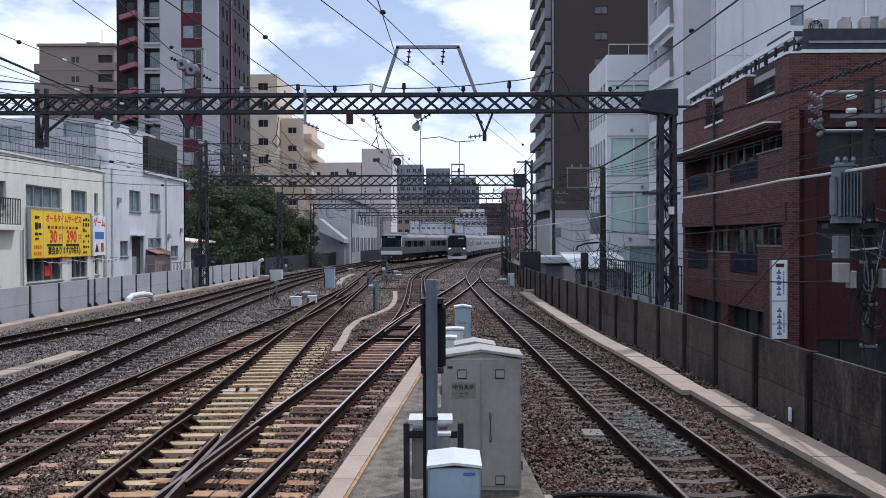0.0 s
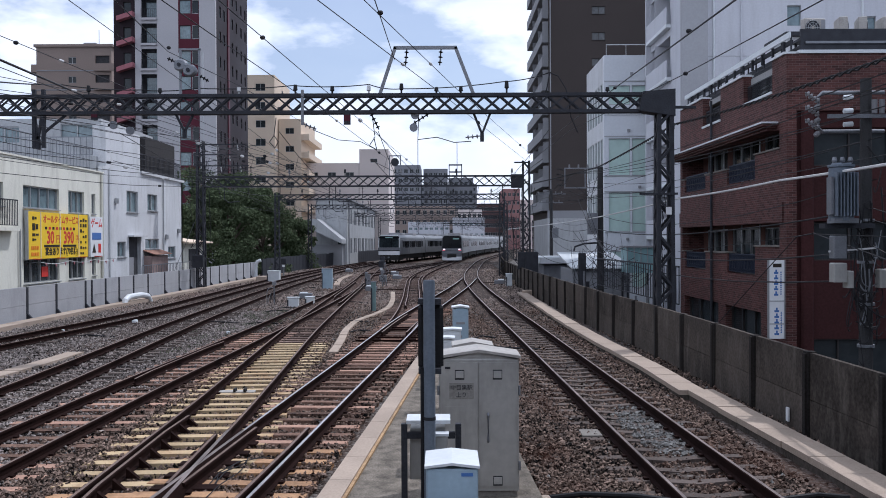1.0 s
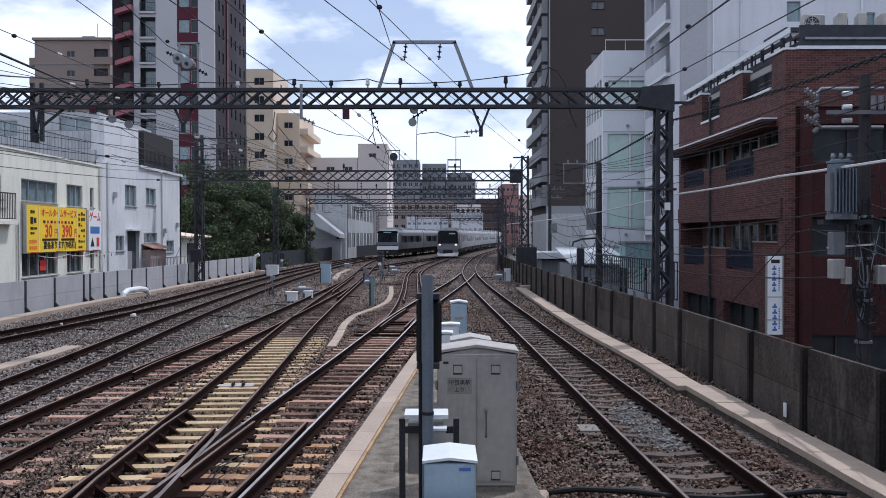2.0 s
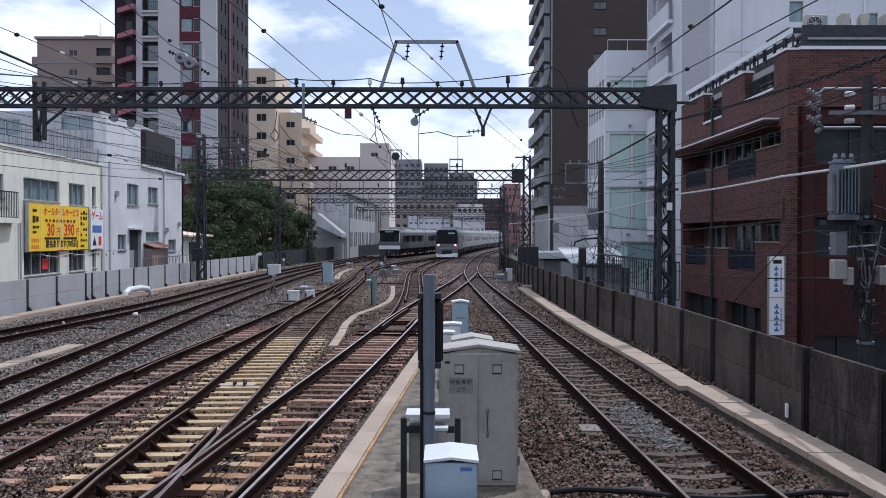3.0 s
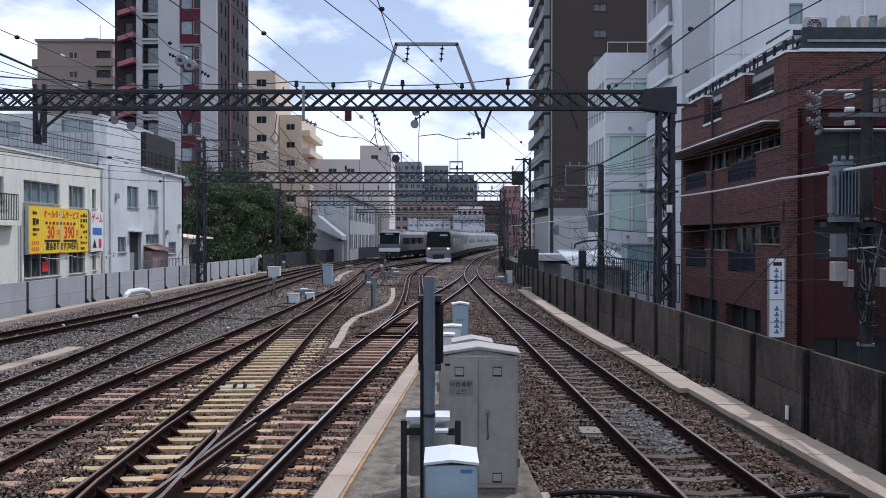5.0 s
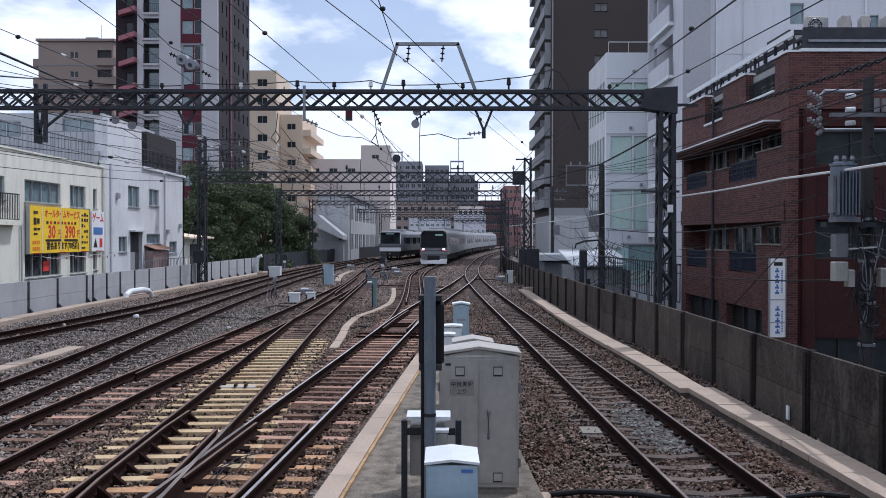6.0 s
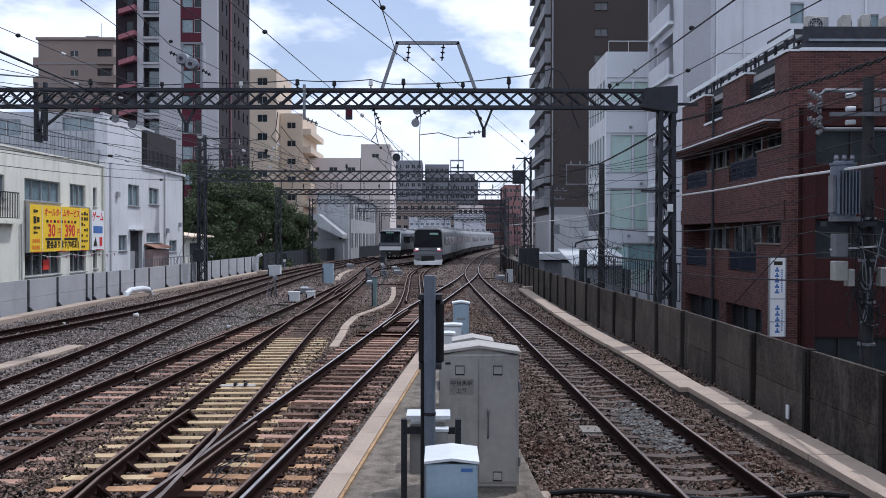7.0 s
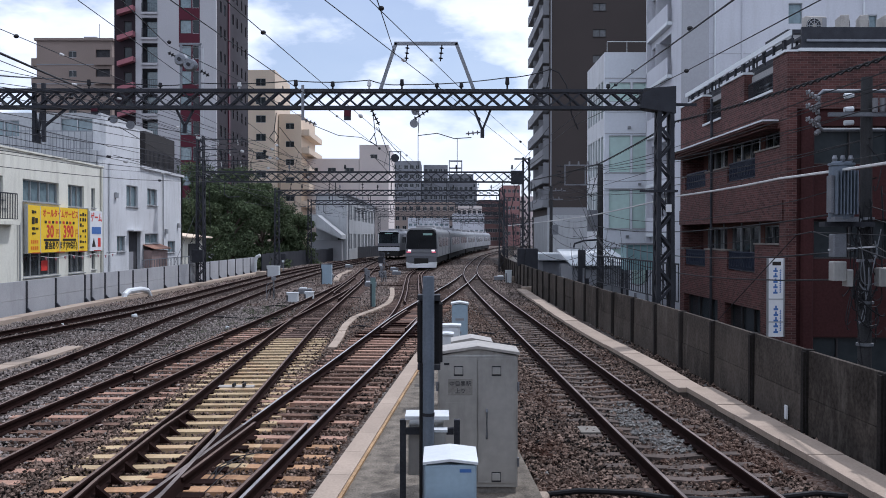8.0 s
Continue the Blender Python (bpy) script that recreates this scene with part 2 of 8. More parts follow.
INSULATOR = mat("white_porcelain", (0.2, 0.2, 0.21), 0.3, vary=0.1, scale=8, grain=30)
PORCELAIN = mat("pale_porcelain", (0.6, 0.6, 0.6), 0.25, vary=0.1, scale=8, grain=30, spec=0.5)
GLASS = mat("dark_window_glass", (0.03, 0.036, 0.04), 0.08, vary=0.3, scale=0.5, grain=3, spec=0.3)
GLASS_BLUE = mat("blue_green_curtained_glass", (0.16, 0.22, 0.24), 0.08, vary=0.25, scale=1.0, grain=4, spec=0.8)
GLASS_GREY = mat("grey_curtained_glass", (0.12, 0.125, 0.13), 0.15, vary=0.3, scale=0.6, grain=4, spec=0.25)
GLASS_PALE = mat("pale_green_blind_glass", (0.5, 0.66, 0.61), 0.12, vary=0.08, scale=0.5, grain=3, spec=0.8)
FRAME_GREY = mat("aluminium_frame", (0.4, 0.41, 0.42), 0.4, metal=0.6, vary=0.1, scale=5, grain=30)
FRAME_DARK = mat("dark_bronze_frame", (0.06, 0.055, 0.055), 0.45, metal=0.4, vary=0.1, scale=5, grain=30)
WHITE_WALL = mat("white_render_wall", (0.60, 0.61, 0.625), 0.85, vary=0.1, scale=0.5, grain=14,
                 stain=(0.36, 0.36, 0.35), stain_amount=0.5, stain_scale=(1.2, 1.2, 0.25))
# dirty grey render; shade on the upper storey's front is in its tone too
DINGY_WALL = mat("dingy_shaded_grey_render", (0.4, 0.41, 0.42), 0.88, vary=0.14, scale=0.6, grain=12,
                 stain=(0.22, 0.22, 0.215), stain_amount=0.6, stain_scale=(1.4, 1.4, 0.25))
CREAM_WALL = mat("cream_render_wall", (0.71, 0.7, 0.615), 0.85, vary=0.08, scale=0.5, grain=14,
                 stain=(0.4, 0.385, 0.33), stain_amount=0.55, stain_scale=(1.2, 1.2, 0.25))
GREY_WALL = mat("light_grey_wall", (0.55, 0.56, 0.6), 0.8, vary=0.08, scale=0.3, grain=10,
                stain=(0.36, 0.36, 0.38), stain_amount=0.35, stain_scale=(0.8, 0.8, 0.12))
MID_GREY = mat("mid_grey_wall", (0.28, 0.285, 0.30), 0.8, vary=0.1, scale=0.3, grain=10)
DARK_TILE = mat("dark_brown_tile_wall", (0.06, 0.05, 0.047), 0.75, vary=0.12, scale=0.2, grain=8)
TOWER_LIGHT = mat("pale_grey_tile_wall", (0.44, 0.43, 0.445), 0.7, vary=0.07, scale=0.2, grain=8)
TOWER_WINE = mat("dark_wine_tile_wall", (0.022, 0.014, 0.018), 0.6, vary=0.12, scale=0.2, grain=8)
WINE_PANEL = mat("wine_red_panel", (0.085, 0.016, 0.028), 0.5, vary=0.12, scale=0.4, grain=8)
PINK_PANEL = mat("dusty_pink_panel", (0.33, 0.13, 0.15), 0.6, vary=0.1, scale=0.4, grain=8)
BROWN_WALL = mat("brown_tile_wall", (0.29, 0.232, 0.203), 0.75, vary=0.1, scale=0.2, grain=8)
BEIGE_WALL = mat("beige_tile_wall", (0.66, 0.54, 0.42), 0.8, vary=0.1, scale=0.2, grain=8)
PEACH_WALL = mat("pale_peach_wall", (0.68, 0.61, 0.58), 0.8, vary=0.08, scale=0.2, grain=8)
# slate lightened so that its colour carries the haze over far blocks
SLATE_WALL = mat("hazed_slate_wall", (0.2, 0.205, 0.225), 0.8, vary=0.15, scale=0.1, grain=4)
BRICK = brick_mat("red_brown_brick", (0.13, 0.055, 0.05), (0.06, 0.028, 0.026), (0.17, 0.125, 0.115))
# plum wall colour with the shade of the lower brick-building front in it
PLUM = mat("dark_plum_shaded_wall", (0.05, 0.019, 0.019), 0.85, vary=0.3, scale=0.6, grain=12)
RED_WALL = mat("red_tile_wall", (0.15, 0.09, 0.085), 0.8, vary=0.1, scale=0.3, grain=6)
PALE_RED = mat("pale_red_tile_wall", (0.27, 0.145, 0.14), 0.8, vary=0.12, scale=0.2, grain=6)
# dark colour that stands for the dimness inside rooms and doorways
INSIDE = mat("painted_dim_interior", (0.06, 0.06, 0.065), 0.9, vary=0.3, scale=0.4, grain=4)
ROOF = mat("grey_roof_membrane", (0.3, 0.3, 0.3), 0.9, vary=0.15, scale=0.5, grain=10)
ASPHALT = mat("asphalt", (0.05, 0.05, 0.052), 0.9, vary=0.2, scale=0.4, grain=30)
SIGN_YELLOW = mat("yellow_sign_sheet", (0.85, 0.57, 0.035), 0.5, vary=0.06, scale=0.8, grain=8)
SIGN_RED = mat("red_sign_paint", (0.6, 0.05, 0.04), 0.5, vary=0.06, scale=2, grain=8)
SIGN_ORANGE = mat("orange_sign_paint", (0.75, 0.22, 0.03), 0.5, vary=0.08, scale=2, grain=8)
SIGN_BLACK = mat("black_sign_paint", (0.03, 0.025, 0.02), 0.5, vary=0.1, scale=2, grain=8)
SIGN_WHITE = mat("white_sign_sheet", (0.75, 0.76, 0.77), 0.5, vary=0.05, scale=1, grain=8)
SIGN_BLUE = mat("blue_sign_paint", (0.08, 0.17, 0.42), 0.5, vary=0.06, scale=2, grain=8)
LEAF = mat("dark_green_leaves", (0.085, 0.11, 0.06), 0.8, vary=0.3, scale=0.35, grain=6, island=0.6, spec=0.05)
BARK = mat("grey_brown_bark", (0.09, 0.07, 0.055), 0.9, vary=0.3, scale=3, grain=25, bump=0.02)
TRAIN_SKIN = mat("brushed_aluminium_body", (0.21, 0.215, 0.225), 0.45, spec=0.4, metal=0.5, vary=0.06, scale=0.5, grain=20)
TRAIN_GREY = mat("grey_front_mask", (0.16, 0.165, 0.18), 0.4, metal=0.2, vary=0.06, scale=1, grain=20)
TRAIN_BLACK = mat("black_windscreen", (0.009, 0.01, 0.012), 0.1, vary=0.3, scale=1, grain=8, spec=0.09)
TRAIN_GLASS = mat("tinted_windscreen", (0.022, 0.028, 0.032), 0.08, vary=0.6, scale=1.2, grain=6, spec=0.12)
TRAIN_WHITE = mat("white_skirt_paint", (0.7, 0.71, 0.72), 0.4, vary=0.06, scale=1, grain=20)
TRAIN_ROOF = mat("grey_train_roof", (0.33, 0.33, 0.34), 0.7, vary=0.12, scale=1, grain=20)
UNDERFRAME = mat("dark_underframe", (0.03, 0.029, 0.028), 0.8, vary=0.3, scale=3, grain=20)
LAMP_PINK = mat("lit_tail_lamp", (0.5, 0.08, 0.1), 0.4, emission=(1.0, 0.2, 0.26), strength=0.75)
LAMP_WHITE = mat("lit_head_lamp", (0.8, 0.8, 0.8), 0.4, emission=(1.0, 0.84, 0.86), strength=1.6)
LAMP_DIM = mat("lit_destination_panel", (0.2, 0.3, 0.28), 0.4, emission=(0.5, 0.8, 0.75), strength=0.12)
GREEN_BOX = mat("grey_green_equipment_paint", (0.17, 0.25, 0.25), 0.5, vary=0.15, scale=3, grain=20)


# ---- mesh building ----
class Shape:
    """Collects boxes, bars and sweeps into one mesh."""

    def __init__(self):
        self.v, self.f, self.m = [], [], []

    def face(self, pts, k=0):
        n = len(self.v)
        self.v += [tuple(p) for p in pts]
        self.f.append(tuple(range(n, n + len(pts))))
        self.m.append(k)
        return self

    def solid(self, low, high, k=0):
        """Joins two equal rings of points and caps both ends."""
        n, c = len(self.v), len(low)
        self.v += [tuple(p) for p in low] + [tuple(p) for p in high]
        for i in range(c):
            j = (i + 1) % c
            self.f.append((n + i, n + j, n + c + j, n + c + i))
        self.f += [tuple(range(n + c - 1, n - 1, -1)), tuple(range(n + c, n + 2 * c))]
        self.m += [k] * (c + 2)
        return self

    def box(self, x0, x1, y0, y1, z0, z1, k=0, m=None):
        a = [(x0, y0, z0), (x1, y0, z0), (x1, y1, z0), (x0, y1, z0)]
        b = [(x, y, z1) for x, y, _ in a]
        if m is not None:
            a, b = [m @ Vector(p) for p in a], [m @ Vector(p) for p in b]
        return self.solid(a, b, k)

    def bevel_box(self, x0, x1, y0, y1, z0, z1, r=0.02, k=0):
        """A box with rounded upright edges and a chamfered top."""
        def ring(i, z):
            return [(x0 + r, y0 + i, z), (x1 - r, y0 + i, z), (x1 - i, y0 + r, z), (x1 - i, y1 - r, z),
                    (x1 - r, y1 - i, z), (x0 + r, y1 - i, z), (x0 + i, y1 - r, z), (x0 + i, y0 + r, z)]
        self.solid(ring(0, z0), ring(0, z1 - r), k)
        top = ring(0, z1 - r)
        q = r * 0.7
        inner = [(min(max(x, x0 + q), x1 - q), min(max(y, y0 + q), y1 - q), z1) for x, y, _ in top]
        return self.solid(top, inner, k)

    def bar(self, p, q, w, h=None, k=0):
        """A square bar from p to q."""
        p, q = Vector(p), Vector(q)
        d = (q - p).normalized()
        s = d.cross(Vector((0, 0, 1)))
        if s.length < 0.01:
            s = Vector((1, 0, 0))
        s.normalize()
        u = s.cross(d)
        h = h or w
        o = [s * w / 2 + u * h / 2, -s * w / 2 + u * h / 2, -s * w / 2 - u * h / 2, s * w / 2 - u * h / 2]
        return self.solid([p + i for i in o], [q + i for i in o], k)

    def tube(self, pts, r, sides=6, k=0):
        """A round bar along points; r may be a list."""
        pts = [Vector(p) for p in pts]
        rings = []
        for i, p in enumerate(pts):
            d = (pts[min(i + 1, len(pts) - 1)] - pts[max(i - 1, 0)]).normalized()
            s = d.cross(Vector((0, 0, 1)))
            if s.length < 0.02:
                s = Vector((1, 0, 0))
            s.normalize()
            u = s.cross(d)
            rr = r[i] if isinstance(r, (list, tuple)) else r
            rings.append([p + (s * math.cos(a) + u * math.sin(a)) * rr
                          for a in (math.tau * j / sides for j in range(sides))])
        n = len(self.v)
        for ring in rings:
            self.v += [tuple(p) for p in ring]
        for i in range(len(rings) - 1):
            for j in range(sides):
                a, b = n + i * sides, n + (i + 1) * sides
                self.f.append((a + j, a + (j + 1) % sides, b + (j + 1) % sides, b + j))
                self.m.append(k)
        self.f += [tuple(n + j for j in reversed(range(sides))), tuple(n + (len(rings) - 1) * sides + j for j in range(sides))]
        self.m += [k, k]
        return self

    def sweep(self, path, profile, kinds=None):
        """Carries a closed profile (sideways, up) along ground points."""
        rings = []
        for i, p in enumerate(path):
            a, b = path[max(i - 1, 0)], path[min(i + 1, len(path) - 1)]
            d = Vector((b[0] - a[0], b[1] - a[1], 0)).normalized()
            s = Vector((d.y, -d.x, 0))
            rings.append([(p[0] + s.x * w, p[1] + s.y * w, p[2] + h) for w, h in profile])
        n, c = len(self.v), len(profile)
        for ring in rings:
            self.v += ring
        for i in range(len(rings) - 1):
            for j in range(c):
                a, b = n + i * c, n + (i + 1) * c
                self.f.append((a + j, b + j, b + (j + 1) % c, a + (j + 1) % c))
                self.m.append(kinds[j] if kinds else 0)
        self.f += [tuple(n + j for j in range(c)), tuple(n + (len(rings) - 1) * c + j for j in reversed(range(c)))]
        self.m += [0, 0]
        return self

    def mesh(self, name, *mats, smooth=False):
        me = bpy.data.meshes.new(name)
        me.from_pydata(self.v, [], self.f)
        for m in mats:
            me.materials.append(m)
        me.polygons.foreach_set("material_index", self.m)
        bm = bmesh.new()
        bm.from_mesh(me)
        bmesh.ops.recalc_face_normals(bm, faces=bm.faces)
        bm.to_mesh(me)
        bm.free()
        if smooth:
            me.polygons.foreach_set("use_smooth", [True] * len(me.polygons))
        return me


def part(name, shape, material, parent=None, label="", at=None, smooth=False):
    mats = material if isinstance(material, (list, tuple)) else [material]
    me = shape if isinstance(shape, bpy.types.Mesh) else shape.mesh(name, *mats, smooth=smooth)
    ob = new(name, me)
    ob.parent = parent
    if at is not None:
        ob.matrix_basis = at
    if label:
        ob["label"] = label
    return ob


def thing(name, label, category, at=None, group="", kind=""):
    ob = new(name)
    ob.empty_display_size = 0.2
    if at is not None:
        ob.matrix_basis = at
    return tagged(ob, label, category, group, kind)


def spline(points, step=1.0):
    """Ground points (x, y) through the given ones, smoothly, about every step metres along y."""
    p = np.array(points, float)
    ys = np.arange(p[0, 1], p[-1, 1] + step / 2, step)
    m = np.gradient(p[:, 0], p[:, 1])
    out = []
    for y in ys:
        i = int(min(max(np.searchsorted(p[:, 1], y) - 1, 0), len(p) - 2))
        h = p[i + 1, 1] - p[i, 1]
        s = (y - p[i, 1]) / h
        x = ((2 * s**3 - 3 * s**2 + 1) * p[i, 0] + (s**3 - 2 * s**2 + s) * h * m[i]
             + (-2 * s**3 + 3 * s**2) * p[i + 1, 0] + (s**3 - s**2) * h * m[i + 1])
        out.append((float(x), float(y)))
    return out


STREET = -3.6

# ---- ground, embankment, ballast ----
part("ground", Shape().box(-2500, 2500, -600, 4000, STREET - 1, STREET), ASPHALT)
tagged(bpy.data.objects["ground"], "dark asphalt streets far below the tracks", "ground", kind="structure")

LEFT_EDGE = [(-16.3, -30), (-16.3, 34), (-16.4, 60), (-16.3, 80), (-15.8, 100), (-14, 130), (-9, 170), (0, 230), (14, 300)]
RIGHT_EDGE = [(6.1, -30), (6.1, 10), (6.05, 24), (5.6, 39), (5.5, 55), (5.7, 70), (6.4, 90), (8.6, 120), (13.5, 165), (24, 230), (38, 300)]


def make_embankment():
    le, re = spline(LEFT_EDGE, 2.0), spline(RIGHT_EDGE, 2.0)
    s = Shape()
    for (a, b), (c, d) in zip(zip(le, re), zip(le[1:], re[1:])):
        lo = [(a[0], a[1], STREET), (b[0], b[1], STREET), (d[0], d[1], STREET), (c[0], c[1], STREET)]
        s.solid(lo, [(x, y, -0.42) for x, y, _ in lo])
    tagged(part("embankment", s, CONCRETE), "concrete viaduct that carries the railway tracks", "viaduct", kind="structure")


make_embankment()


def make_ballast():
    """The ballast bed: one uneven sheet, finer near the camera."""
    le, re = dict(), dict()
    ys = list(np.arange(-30, 5, 2.0)) + list(np.arange(5, 30, 0.16)) + list(np.arange(30, 70, 0.6)) + list(np.arange(70, 300, 3.0))
    lx = np.interp(ys, *zip(*[(y, x) for x, y in spline(LEFT_EDGE, 1.0)]))
    rx = np.interp(ys, *zip(*[(y, x) for x, y in spline(RIGHT_EDGE, 1.0)]))
    n = 130
    v, f = [], []
    for y, a, b in zip(ys, lx, rx):
        for i in range(n):
            x = a + 0.05 + (b - a - 0.1) * i / (n - 1)
            v.append((x, y, -0.225 + 0.035 * noise.noise((x * 3.1, y * 3.1, 0)) + 0.03 * noise.noise((x * 0.8, y * 0.5, 5))))
    for j in range(len(ys) - 1):
        for i in range(n - 1):
            k = j * n + i
            f.append((k, k + 1, k + n + 1, k + n))
    me = bpy.data.meshes.new("ballast")
    me.from_pydata(v, [], f)
    me.materials.append(BALLAST)
    me.polygons.foreach_set("use_smooth", [True] * len(f))
    tagged(new("ballast", me), "bed of grey-brown crushed stone ballast under the tracks", "ballast", kind="stuff")


make_ballast()

# ---- tracks ----
ROUTES = {
    "right": [(3.65, -6), (3.36, 4), (3.2, 9.9), (3.11, 13), (2.9, 21.3), (2.68, 30), (2.41, 40), (2.12, 55.5), (2.12, 67), (2.45, 79),
              (3.45, 98), (6.1, 135), (8.9, 160), (11.8, 185), (19.5, 240), (29, 295)],
    "middle": [(-3.9, -6), (-3.17, 4), (-2.73, 9.9), (-2.5, 13.4), (-2.31, 16.3), (-1.93, 21.9), (-1.62, 26.8), (-1.24, 32.5),
               (-0.75, 38), (0.42, 50), (1.2, 58.4), (2.02, 69)],
    "branch": [(-1.5, 29), (-1.36, 32.5), (-1.33, 36), (-1.46, 45), (-1.78, 56), (-2.05, 70), (-1.72, 81), (-1.2, 90), (0.15, 107),
               (1.85, 132), (4.6, 160), (7.5, 185), (15.2, 240), (24.7, 295)],
    "yellow": [(-3.3, -6), (-3.45, 4), (-3.62, 9.9), (-3.72, 12.4), (-3.85, 15.5), (-4.08, 19.9), (-4.55, 28.5), (-4.92, 38), (-5.5, 56), (-5.8, 64),
               (-6.8, 88.8), (-7.0, 104), (-6.7, 116), (-4.75, 130), (-1.6, 150), (1.6, 170), (4.6, 190), (10.8, 225)],
    "left": [(-6.3, -6), (-6.22, 6), (-6.13, 13.7), (-6.08, 18), (-5.93, 24), (-5.8, 30), (-5.68, 40), (-5.62, 56)],
    "siding": [(-7.1, -6), (-7.45, 5), (-7.78, 11), (-8.15, 17.9), (-8.35, 21), (-8.72, 26), (-9.15, 32.5), (-9.75, 45), (-10.2, 60),
               (-10.2, 78), (-9.6, 98), (-7.4, 128)],
    "far_siding": [(-14.2, 2), (-13.4, 16), (-12.75, 26.2), (-12.25, 33), (-12.02, 39), (-12.2, 49), (-12.5, 64), (-12.3, 82), (-11.5, 100), (-9.9, 125)],
    "crossover": [(-6.3, 76), (-4.6, 90), (-2.4, 104), (0.2, 120), (1.9, 133)],
}
HALF = 0.533
RAIL_PROFILE = [(-0.063, -0.153), (0.063, -0.153), (0.063, -0.142), (0.012, -0.125), (0.012, -0.05), (0.032, -0.038), (0.032, -0.008),
                (0.02, 0.0), (-0.02, 0.0), (-0.032, -0.008), (-0.032, -0.038), (-0.012, -0.05), (-0.012, -0.125), (-0.063, -0.142)]
RAIL_KINDS = [0, 0, 0, 0, 0, 0, 0, 1, 0, 0, 0, 0, 0, 0]


def offset(path, w):
    out = []
    for i, p in enumerate(path):
        a, b = path[max(i - 1, 0)], path[min(i + 1, len(path) - 1)]
        d = Vector((b[0] - a[0], b[1] - a[1])).normalized()
        out.append((p[0] + d.y * w, p[1] - d.x * w, 0.0))
    return out


def sleeper_mesh(name, length, width, height, material, waist=0.0):
    """waist: how far the middle dips."""
    s = Shape()
    xs = [-length / 2, -length * 0.3, 0, length * 0.3, length / 2]
    for x0, x1 in zip(xs, xs[1:]):
        z0, z1 = [-waist * max(0, 1 - abs(x) / (length * 0.3)) for x in (x0, x1)]
        y = width / 2
        s.solid([(x0, -y, -height), (x0, y, -height), (x0, y * 0.9, z0), (x0, -y * 0.9, z0)],
                [(x1, -y, -height), (x1, y, -height), (x1, y * 0.9, z1), (x1, -y * 0.9, z1)])
    return s.mesh(name, material)


SLEEPERS = {"wood": sleeper_mesh("sleeper", 2.1, 0.225, 0.14, WOOD), "synth": sleeper_mesh("sleeper", 2.3, 0.235, 0.16, SYNTH),
            "pc": sleeper_mesh("sleeper", 2.0, 0.2, 0.15, PC, waist=0.045), "dark": sleeper_mesh("sleeper", 2.1, 0.225, 0.14, WOOD_DARK), "orange": sleeper_mesh("sleeper", 2.1, 0.235, 0.15, SYNTH_ORANGE)}


LAID = []


def make_track(name, label, kind, top, spacing=0.58, start=3.0, singles=48.0, rails=True, special=None):
    path = spline(ROUTES[name], 0.5)
    track = thing("railway_track", label, "railway track", group="tracks", kind="structure")
    for w in (-HALF, HALF):
        part("rail", Shape().sweep(offset(path, w), RAIL_PROFILE, RAIL_KINDS), [RAIL_SIDE, top], track)
    far = Shape()
    y, i = path[0][1] + 0.3, 0
    px, py = np.array(path).T
    while y < path[-1][1]:
        x = float(np.interp(y, py, px))
        d = float(np.interp(y + 0.5, py, px)) - float(np.interp(y - 0.5, py, px))
        turn = -math.degrees(math.atan(d)) + random.uniform(-0.8, 0.8)
        which = special(y) if special else kind
        at = pose(x, y, -0.153 + random.uniform(-0.008, 0.004), 0, 0, turn)
        if which and start < y < singles:
            part("sleeper", SLEEPERS[which], None, track, at=at)
            LAID.append((x, y, radians(turn), which))
        elif which and y < 200:
            far.box(-1.03, 1.03, -0.1, 0.1, -0.14, 0, m=at)
        y += spacing + random.uniform(-0.015, 0.015)
    if far.v:
        part("far_sleepers", far, WOOD_DARK if kind != "pc" else PC, track)["kind"] = "stuff"
    # rail fastenings on the near sleepers
    clips = Shape()
    for c in [c for c in track.children if c.name.startswith("sleeper") and c.location.y < 30]:
        for w in (-HALF, HALF):
            for o in (-0.095, 0.095):
                clips.box(w + o - 0.03, w + o + 0.03, -0.045, 0.045, 0.0, 0.03, m=c.matrix_basis)
    if clips.v:
        part("rail_fastenings", clips, RAIL_SIDE, track)["kind"] = "stuff"
    return track


make_track("right", "single track with worn shiny rails on concrete sleepers", "pc", RAIL_MID, 0.59)
make_track("middle", "polished steel rails on brown wooden sleepers", "wood", RAIL_TOP, 0.57,
           special=lambda y: ("orange" if y < 13.2 else "wood" if y < 40 else "dark") if y < 52 else None)
make_track("branch", "curving junction rails on wooden sleepers", "dark", RAIL_DULL, 0.58, start=34, singles=60)
make_track("yellow", "rusty rails of a turnout on yellow synthetic sleepers", "synth", RAIL_DULL, 0.55, singles=45, special=lambda y: "orange" if y < 11.2 else "synth" if y < 27 else "dark")
make_track("left", "rusty rails on dark reddish wooden sleepers", "wood", RAIL_DULL, 0.58, special=lambda y: "wood" if y < 30 else None)
make_track("siding", "dull siding rails in grey ballast", "pc", RAIL_DULL, 0.62, singles=30)
make_track("far_siding", "dull siding rails beside a grey wall", "pc", RAIL_DULL, 0.62, start=20, singles=40)
make_track("crossover", "distant rusty crossover rails", "wood", RAIL_DULL, 0.6, singles=0)


